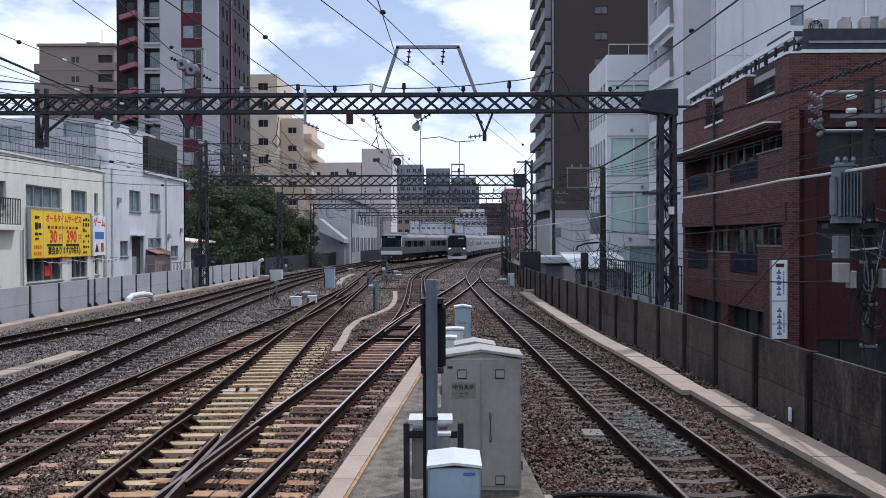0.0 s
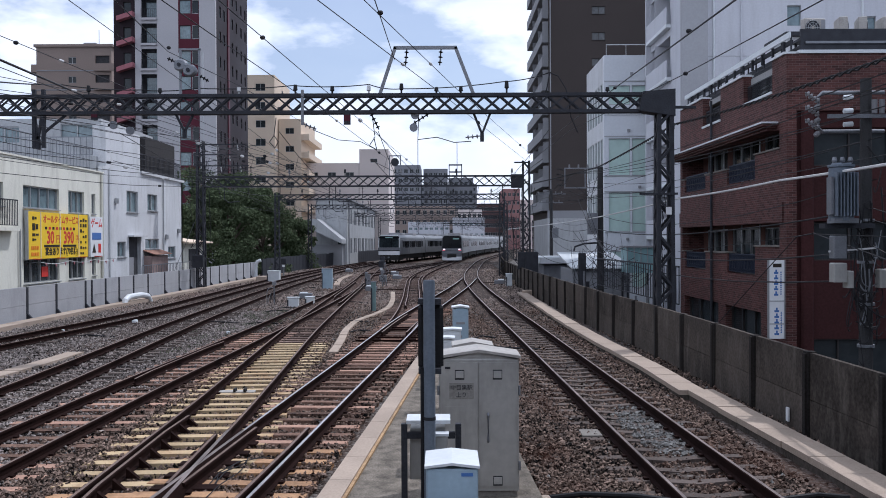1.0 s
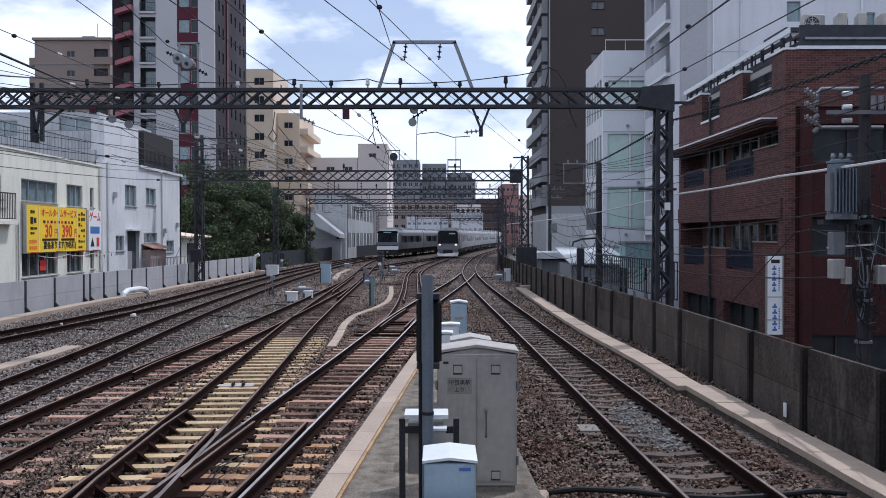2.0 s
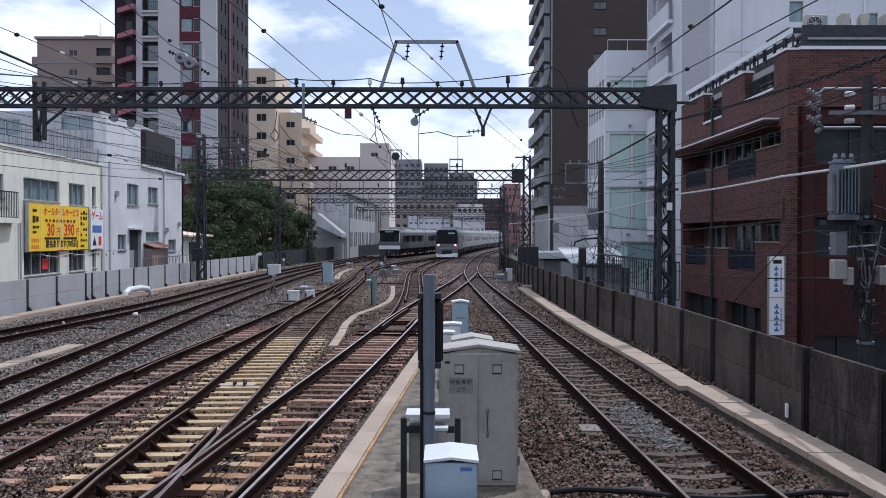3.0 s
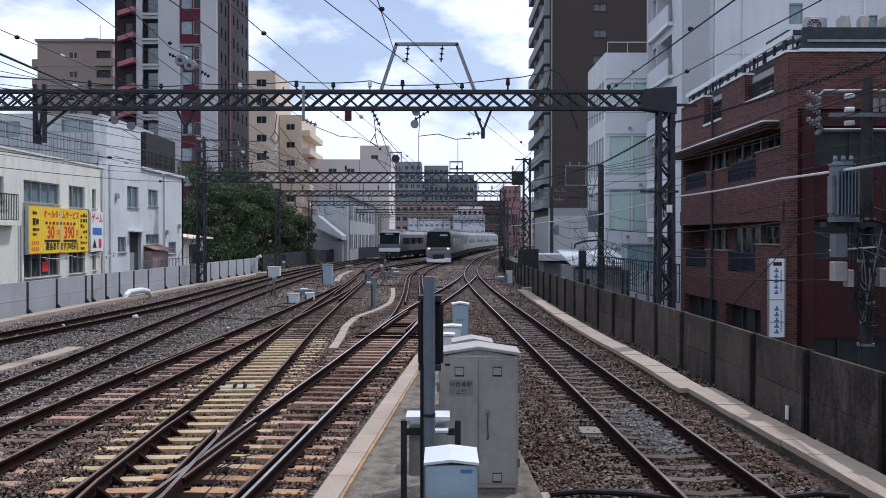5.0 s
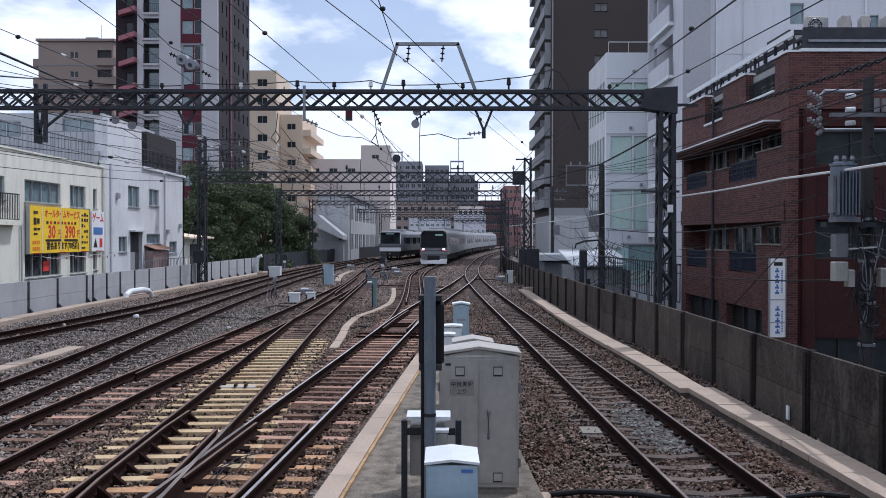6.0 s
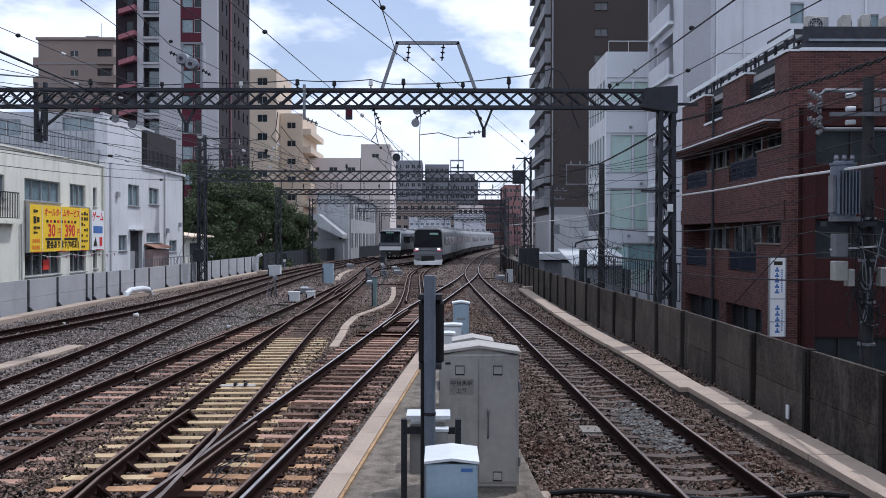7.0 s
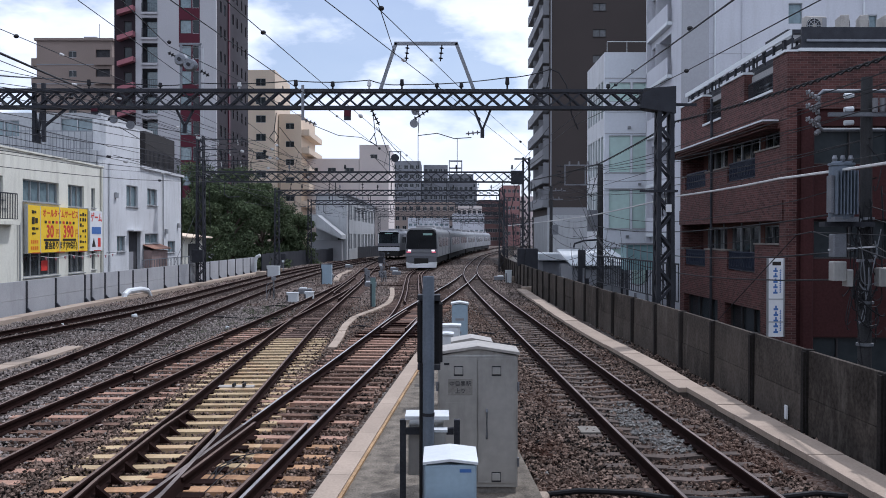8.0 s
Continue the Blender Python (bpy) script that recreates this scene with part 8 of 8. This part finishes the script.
cable_tangle(near_pole, 0.0, -0.1, 1.0 - STREET, 3.2 - STREET, 7, 12, 0.25, STEEL_GREY)
cable_tangle(near_pole, -0.1, 0, 0.3 - STREET, 2.3 - STREET, 8, 6, 0.25)
mid_pole = utility_pole(7.75, 45.0, 6.4, "dark utility pole with crossarms among loose wires",
             boxes=((-0.42, 3.1, 0.5, 1.05),), r=0.17)
for z in (5.4, 6.36):
    part("cross_arm", Shape().bar((0.1, 0.12, z - STREET), (-1.75, 0.12, z - STREET), 0.06), STEEL_GREY, mid_pole)
part("arm_frame", Shape().bar((-1.72, 0.12, 5.4 - STREET), (-1.72, 0.12, 6.36 - STREET), 0.05).bar((-0.72, 0.12, 5.4 - STREET), (-0.72, 0.12, 6.36 - STREET), 0.05), STEEL_GREY, mid_pole)
for i in range(4):
    z = 5.5 + 0.26 * i - STREET
    part("insulator", insulator_string((-1.75, 0.1, z), (-2.15, 0.0, z + 0.05), 0.06, 3), CABLE, mid_pole)
    part("insulator", Shape().tube([(-1.5 + 0.45 * i, 0.12, 6.4 - STREET), (-1.5 + 0.45 * i, 0.12, 6.55 - STREET)], [0.05, 0.035], 6), INSULATOR, mid_pole)
cable_tangle(mid_pole, -0.9, 0, 4.6 - STREET, 6.3 - STREET, 10, 41, 1.0)
cable_tangle(mid_pole, -0.2, 0, 0.2 - STREET, 3.2 - STREET, 26, 9, 1.3)
part("box", Shape().bevel_box(-1.1, -0.75, -0.3, 0.0, 0.2 - STREET, 2.2 - STREET, 0.03), STEEL_DARK, mid_pole)
part("bent_arm", Shape().tube([(0, 0, 2.7 - STREET), (-0.8, 0, 2.65 - STREET), (-1.25, 0, 2.5 - STREET), (-1.3, 0, 2.3 - STREET)], 0.05, 6), STEEL_DARK, mid_pole)
gantries = [o for o in bpy.data.objects if o.name.startswith("line_gantry")]
left_col = gantries[1]
cable_tangle(left_col, -15.3, 58, 0.5, 8.5, 26, 4, 0.7)
cable_tangle(left_col, 5.3, 58, 0.5, 6.8, 22, 12, 0.6)
part("column_box", Shape().bevel_box(-15.7, -15.0, 57.3, 57.6, 1.2, 2.0, 0.04), STEEL_DARK, left_col)
part("column_box", Shape().bevel_box(4.7, 5.6, 57.2, 57.6, 1.0, 2.1, 0.04), STEEL_DARK, left_col)
part("guy_wire", Shape().tube([(-15.3, 58, 5.0), (-17.0, 58, 1.0)], 0.015, 5), STEEL_GREY, left_col)
for z, x1 in ((8.95, -12.4), (8.3, -12.9), (7.6, -12.2)):
    part("feeder_arm", Shape().bar((-15.7, 57.8, z), (x1, 57.8, z), 0.07), STEEL_DARK, left_col)
    part("arm_stay", Shape().bar((-15.3, 57.8, z - 0.5), (x1 + 0.9, 57.8, z - 0.03), 0.04), STEEL_DARK, left_col)
    for i in range(4):
        x = x1 + 0.1 - 0.62 * i
        part("arm_insulator", insulator_string((x, 57.8, z - 0.03), (x + 0.05, 57.8, z - 0.4), 0.07, 3), PORCELAIN if i % 2 else CABLE, left_col)
cable_tangle(left_col, -14.2, 58, 6.2, 8.8, 14, 51, 1.0)
cable_tangle(gantries[2], 5.0, 77, 0.5, 6.0, 14, 14, 0.5)
cable_tangle(gantry, 5.9, 24.4, 0.3, 4.5, 8, 15, 0.25)
part("side_arm", Shape().bar((5.2, BEAM_Y - 0.25, 4.05), (6.2, BEAM_Y - 0.25, 4.05), 0.06), STEEL_DARK, gantry)
part("warning_plate", Shape().box(5.88, 6.03, BEAM_Y - 0.3, BEAM_Y - 0.28, 3.5, 3.7), SIGN_WHITE, gantry)
for dx, z, q, sg in ((-0.3, 2.6, 2.9, 0.5), (-0.35, 3.3, 3.4, 0.35), (0.1, 3.9, 4.0, 0.6), (-0.2, 2.1, 2.3, 0.5), (0.0, 4.6, 5.1, 0.3), (0.2, 4.65, 5.6, 0.3)):
    wire([(7.58 + dx, 16.2, z), (7.75 + dx, 45.0, q), (8.9 + dx * 0.5, 75.0, q + 0.8)], 0.016 if z < 3.5 else 0.011, sg, label="black service cable strung between street poles")
for dx, z in ((-0.8, 5.4), (-0.85, 5.15), (-0.8, 4.9), (0.3, 5.2)):
    wire([(7.58 + dx * 1.3, -4.0, z + 0.6), (7.58 + dx, 16.4, z), (7.75 + dx * 1.6, 45.0, 6.1), (8.9 + dx, 75.0, 6.7)], 0.010, 0.25, label="thin black street power wire")
rng_p = random.Random(77)
for i in range(9):
    x, y = rng_p.uniform(6.2, 9.2), rng_p.uniform(30, 56)
    pp = thing("conduit_post", "thin grey pipe post among street clutter", "post", pose(x, y, STREET), group="conduit posts")
    part("pipe", Shape().tube([(0, 0, 0), (0, 0, rng_p.uniform(4.2, 5.6))], rng_p.uniform(0.03, 0.06), 8), STEEL_GREY, pp)
    if i % 2:
        part("meter_box", Shape().bevel_box(-0.2, 0.2, -0.2, -0.07, 4.0 - 0.4, 4.0 + 0.25, 0.02), CABINET if i % 4 == 1 else STEEL_DARK, pp)
utility_pole(8.9, 75.0, 7.0, "distant utility pole with crossarms", arms=((6.6, -1.2, 1.2), (5.9, -1.0, 1.0)), boxes=((0.3, 3.0, 0.5, 0.8),))

# clutter behind the fence on the right: low roofs, blue-green shed, tangled wires
shed = thing("street_shed", "low shed with a white tarpaulin roof", "shed")
part("wall", Shape().box(7.2, 10.2, 50, 56, STREET, 1.2), MID_GREY, shed)
part("roof", Shape().solid([(7.0, 49.7, 1.25), (10.4, 49.7, 1.25), (10.4, 56.3, 2.0), (7.0, 56.3, 2.0)], [(7.0, 49.7, 1.33), (10.4, 49.7, 1.33), (10.4, 56.3, 2.08), (7.0, 56.3, 2.08)]), WHITE_METAL, shed)
shed = thing("street_shed", "blue-green translucent panel shed", "shed")
part("wall", Shape().box(9.55, 11.0, 47.5, 49.0, 1.12, 2.42), mat("blue_green_panel", (0.25, 0.4, 0.42), 0.4, vary=0.1), shed)
part("roof", Shape().box(9.48, 11.08, 47.4, 49.1, 2.424, 2.52), MID_GREY, shed)
for x, y in ((9.6, 47.55), (10.95, 47.55), (9.6, 48.95), (10.95, 48.95)):
    part("leg", Shape().box(x - 0.05, x + 0.05, y - 0.05, y + 0.05, STREET, 1.116), STEEL_DARK, shed)
for i in range(5):
    part("batten", Shape().box(9.56 + i * 0.348, 9.6 + i * 0.348, 47.45, 47.498, 1.12, 2.42), FRAME_GREY, shed)
fence = thing("mesh_fence", "thin dark railing behind the concrete fence", "fence", kind="structure")
railing(fence, (6.4, 24.8), (6.1, 36), 1.0, 1.1, 0.3, STEEL_DARK)
shed = thing("street_shed", "low dark shop with a white canopy", "shed")
part("wall", Shape().box(6.6, 9.2, 60, 66, STREET, 1.2), SLATE_WALL, shed)
part("canopy", Shape().box(6.3, 9.4, 59.5, 66, 1.3, 1.7), WHITE_METAL, shed)


def shrub(x, y, z, r, seed, label):
    rng = np.random.default_rng(seed)
    s = Shape()
    for _ in range(260):
        d = rng.normal(size=3)
        d /= np.linalg.norm(d)
        p = Vector((x, y, z)) + Vector(d) * r * (0.5 + 0.5 * rng.random())
        a, b = Vector(rng.normal(size=3)) * 0.07, Vector(rng.normal(size=3)) * 0.07
        s.face([p - a, p + b, p + a, p - b])
    t = thing("shrub", label, "shrub")
    part("stem", Shape().tube([(x, y, STREET), (x, y, z)], 0.05), BARK, t)
    part("foliage", s, LEAF, t)


shrub(10.7, 28.5, -1.05, 0.5, 5, "small dark green shrub below the brick wall")


# ---- trees ----
def tree(x, y, height, spread, seed, leaves=24000, label="broad dark green leafy tree behind the barrier wall"):
    rng = np.random.default_rng(seed)
    t = thing("tree", label, "tree", pose(x, y, STREET), group="trees by the line")
    h = height - STREET
    trunk = Shape().tube([(0, 0, 0), (0.1, 0, h * 0.25), (0.0, 0.1, h * 0.5), (0.2, 0, h * 0.8)], [0.32, 0.25, 0.18, 0.06], 8)
    tips = []
    for i in range(9):
        a = math.tau * i / 9 + rng.random()
        z0 = h * (0.3 + 0.45 * rng.random())
        q = Vector((math.cos(a) * spread * 0.7, math.sin(a) * spread * 0.7, min(z0 + h * 0.2, h * 0.92)))
        trunk.tube([(0, 0, z0), q * 0.55 + Vector((0, 0, z0 * 0.45)), q], [0.12, 0.08, 0.03], 5)
        tips.append(q)
    part("trunk", trunk, BARK, t)
    lumps = []
    for i in range(70):
        u = rng.random()
        zz = h * (0.28 + 0.70 * u)
        wide = spread * (0.55 + 0.55 * math.sin(math.pi * min(u * 0.9 + 0.12, 1)))
        a = math.tau * rng.random()
        rr = wide * math.sqrt(rng.random())
        lumps.append(((math.cos(a) * rr, math.sin(a) * rr, zz), 0.35 + 0.65 * rng.random()))
    v, f = [], []
    for i in range(leaves):
        (cx, cy, cz), r = lumps[int(rng.integers(len(lumps)))]
        d = rng.normal(size=3)
        d /= np.linalg.norm(d)
        p = np.array([cx, cy, cz]) + d * r * (0.55 + 0.5 * rng.random()) * np.array([1.15, 1.15, 0.75])
        a, b = rng.normal(size=3) * 0.055, rng.normal(size=3) * 0.055
        n = len(v)
        v += [tuple(p - a), tuple(p + b), tuple(p + a), tuple(p - b)]
        f.append((n, n + 1, n + 2, n + 3))
    me = bpy.data.meshes.new("crown")
    me.from_pydata(v, [], f)
    me.materials.append(LEAF)
    part("crown", me, None, t)


for i, (x, y, h, sp) in enumerate(((-19.5, 73, 5.6, 2.6), (-18.6, 80, 7.2, 3.0), (-21.5, 82, 9.3, 3.4), (-17.2, 87, 8.0, 2.8), (-17.8, 96, 6.5, 2.6), (-20.5, 90, 9.6, 3.2), (-24.0, 76, 6.0, 2.8), (-15.9, 100, 5.0, 2.2))):
    tree(x, y, h, sp, 20 + i)


# ---- trains ----
def hull(s, y0, y1, z0=1.05, side=1.4, top=3.62, nose=0.0):
    """A carriage body with rounded roof shoulders."""
    ring = [(-side, z0), (-side - 0.01, 1.9), (-side + 0.04, 2.9), (-side + 0.12, 3.25), (-side + 0.32, 3.48), (-0.6, top - 0.03), (0, top),
            (0.6, top - 0.03), (side - 0.32, 3.48), (side - 0.12, 3.25), (side - 0.04, 2.9), (side + 0.01, 1.9), (side, z0)]
    low = [(x, y0 + nose * max(0, (z - 1.6)) / 2.0, z) for x, z in ring]
    high = [(x, y1, z) for x, z in ring]
    return s.solid(low, high)


def car(front, label, style):
    """A carriage 19.4 m long; its front end is at the origin and it reaches back along +y."""
    t = thing("train_car", label, "train carriage", group="carriages")
    part("body", hull(Shape(), 0.35 if front else 0.1, 19.3, nose=0.12 if front else 0), TRAIN_SKIN, t)
    part("underframe", Shape().box(-1.15, 1.15, 0.8, 19.0, 0.45, 1.049), UNDERFRAME, t)
    part("roof_unit", Shape().bevel_box(-0.85, 0.85, 4.0, 6.6, 3.58, 3.85, 0.06).bevel_box(-0.85, 0.85, 12.5, 15.1, 3.58, 3.85, 0.06), TRAIN_ROOF, t)
    for y in (2.6, 16.6):
        bogie = part("bogie", Shape().box(-1.1, 1.1, y - 1.4, y + 1.4, 0.3, 0.7), UNDERFRAME, t)
        for dy in (-1.0, 1.0):
            for x in (-0.6, 0.6):
                part("wheel", Shape().tube([(x - 0.06, y + dy, 0.43), (x + 0.06, y + dy, 0.43)], 0.43, 16), UNDERFRAME, bogie)
    doors = (2.6, 7.3, 12.0, 16.7)
    for sx in (-1, 1):
        for k, y in enumerate(doors):
            a, b = sorted((sx * 1.412, sx * 1.428))
            d = part("door", Shape().box(a, b, y - 0.65, y + 0.65, 1.12, 2.95), TRAIN_SKIN, t)
            a, b = sorted((sx * 1.428, sx * 1.436))
            for o in (-0.32, 0.32):
                part("door_pane", Shape().box(a, b, y + o - 0.22, y + o + 0.22, 1.95, 2.75), TRAIN_BLACK, d)
        for y0, y1 in ((3.6, 6.3), (8.3, 11.0), (13.0, 15.7)):
            a, b = sorted((sx * 1.395, sx * 1.425))
            part("side_window", Shape().box(a, b, y0, y1, 1.9, 2.75), TRAIN_BLACK, t)
        a, b = sorted((sx * 1.405, sx * 1.422))
        part("side_band", Shape().box(a, b, 0.5, 19.2, 3.0, 3.1), TRAIN_GREY, t)
    if front:
        w = 1.36
        if style == "new":
            part("front_mask", Shape().solid([(-w, 0.06, 1.1), (w, 0.06, 1.1), (w, 0.34, 1.1), (-w, 0.34, 1.1)],
                                                 [(-w + 0.04, 0.16, 1.75), (w - 0.04, 0.16, 1.75), (w - 0.04, 0.4, 1.75), (-w + 0.04, 0.4, 1.75)]), TRAIN_GREY, t)
            ws = [(-w + 0.03, 0.10, 1.76), (w - 0.03, 0.10, 1.76), (w - 0.1, 0.22, 3.15), (w - 0.35, 0.26, 3.42), (-w + 0.35, 0.26, 3.42), (-w + 0.1, 0.22, 3.15)]
            part("windscreen", Shape().solid(ws, [(x, 0.5, z) for x, y, z in ws]), TRAIN_BLACK, t)
            part("destination_panel", Shape().box(0.15, 0.95, 0.155, 0.2, 2.95, 3.12), LAMP_DIM, t)
            part("brow", Shape().solid([(-1.3, 0.2, 3.3), (-1.0, 0.2, 3.43), (1.0, 0.2, 3.43), (1.3, 0.2, 3.3), (1.22, 0.2, 3.44), (0.9, 0.2, 3.57), (-0.9, 0.2, 3.57), (-1.22, 0.2, 3.44)],
                                        [(-1.3, 0.62, 3.3), (-1.0, 0.62, 3.43), (1.0, 0.62, 3.43), (1.3, 0.62, 3.3), (1.22, 0.62, 3.5), (0.9, 0.62, 3.61), (-0.9, 0.62, 3.61), (-1.22, 0.62, 3.5)]), TRAIN_ROOF, t)
            for sx in (-1, 1):
                part("lamp_recess", Shape().box(sx * 1.08 - 0.25, sx * 1.08 + 0.25, 0.045, 0.1, 1.38, 1.71), TRAIN_GREY, t)
            for sx in (-1, 1):
                part("head_lamp", Shape().box(sx * 1.03 - 0.13, sx * 1.03 + 0.13, 0.03, 0.1, 1.55, 1.68), LAMP_WHITE, t)
                part("tail_lamp", Shape().box(sx * 1.1 - 0.18, sx * 1.1 + 0.18, 0.035, 0.1, 1.43, 1.53), LAMP_PINK, t)
            part("silver_band", Shape().box(-0.88, 0.88, 0.035, 0.1, 1.5, 1.62), TRAIN_SKIN, t)
            part("lower_panel", Shape().box(-1.3, 1.3, 0.1, 0.4, 0.62, 1.098), TRAIN_GREY, t)
            part("coupler_recess", Shape().box(-0.62, 0.62, 0.06, 0.3, 0.42, 0.95), UNDERFRAME, t)
            part("skirt", Shape().solid([(-1.28, 0.12, 0.12), (-0.6, -0.05, 0.12), (0.6, -0.05, 0.12), (1.28, 0.12, 0.12), (1.28, 0.6, 0.12), (-1.28, 0.6, 0.12)],
                                        [(-1.36, 0.14, 0.62), (-0.7, 0.0, 0.41), (0.7, 0.0, 0.41), (1.36, 0.14, 0.62), (1.36, 0.6, 0.62), (-1.36, 0.6, 0.62)]), TRAIN_WHITE, t)
            part("wiper", Shape().bar((-0.3, 0.08, 1.8), (-0.15, 0.14, 2.5), 0.03), BLACK, t)
        else:
            part("front_mask", Shape().box(-w, w, 0.1, 0.4, 1.0, 1.95), TRAIN_WHITE, t)
            ws = [(-w + 0.03, 0.11, 1.96), (w - 0.03, 0.11, 1.96), (w - 0.06, 0.2, 3.25), (w - 0.3, 0.22, 3.4), (-w + 0.3, 0.22, 3.4), (-w + 0.06, 0.2, 3.25)]
            part("windscreen", Shape().solid(ws, [(x, 0.5, z) for x, y, z in ws]), TRAIN_GLASS, t, "grey tinted windscreen")
            part("windscreen_frame", Shape().box(-w + 0.03, w - 0.03, 0.1, 0.2, 3.12, 3.3), TRAIN_BLACK, t)
            part("destination_panel", Shape().box(-0.5, 0.5, 0.09, 0.098, 3.15, 3.27), LAMP_DIM, t)
            for sx in (-1, 1):
                part("corner_pillar", Shape().bar((sx * (w - 0.03), 0.1, 1.96), (sx * (w - 0.05), 0.2, 3.3), 0.1), TRAIN_WHITE, t)
            part("dark_band", Shape().box(-w - 0.008, w + 0.008, 0.08, 0.3, 1.5, 1.598), TRAIN_BLACK, t)
            part("windscreen_pillar", Shape().bar((0.35, 0.1, 1.97), (0.35, 0.19, 3.2), 0.08), TRAIN_BLACK, t)
            part("grey_band", Shape().box(-w - 0.005, w + 0.005, 0.085, 0.3, 1.6, 1.95), TRAIN_GREY, t)
            part("brow", Shape().box(-1.1, 1.1, 0.12, 0.6, 3.41, 3.58), TRAIN_WHITE, t)
            part("coupler_recess", Shape().box(-1.2, 1.2, 0.15, 0.8, 0.35, 0.99), UNDERFRAME, t)
            part("coupler", Shape().tube([(0, 0.15, 0.7), (0, -0.25, 0.7)], 0.1, 8), STEEL_GREY, t)
    else:
        part("gangway", Shape().box(-0.6, 0.6, -0.05, 0.1, 1.05, 3.1), BLACK, t)
    return t


def car_pose(route, y):
    """The pose of a carriage whose front stands at y on a route."""
    px, py = route
    a, b = y + 2.6, y + 16.5
    xa, xb = float(np.interp(a, py, px)), float(np.interp(b, py, px))
    turn = -math.degrees(math.atan2(xb - xa, b - a))
    d = Vector((xb - xa, b - a, 0)).normalized()
    return pose(xa - d.x * 2.6, a - d.y * 2.6, 0, 0, 0, turn)


def route_of(name):
    p = np.array(spline(ROUTES[name], 1.0))
    return p[:, 0], p[:, 1]


lead = car(True, "silver commuter train front car with black windscreen and lit lamps", "new")
trailing = car(False, "silver commuter train carriage with dark windows", "new")
TRAIN = [lead, trailing] + [copy_thing(trailing, pose(0, 0, 0)) for _ in range(4)]
parked = car(True, "parked silver train front car with a dark windscreen", "old")
parked.matrix_basis = car_pose(route_of("yellow"), 116.0)
for k in range(1, 5):
    copy_thing(trailing, car_pose(route_of("yellow"), 116.0 + 19.5 * k))


def move_train():
    """The commuter train rolls in along the branch at an even pace."""
    route = route_of("branch")
    for k, c in enumerate(TRAIN):
        walk(c, [(t / 2, car_pose(route, 130.3 - 6.25 * t / 2 - 0.012 * (t / 2) ** 2 + 19.45 * k)) for t in range(17)])


def motions():
    move_train()


motions()
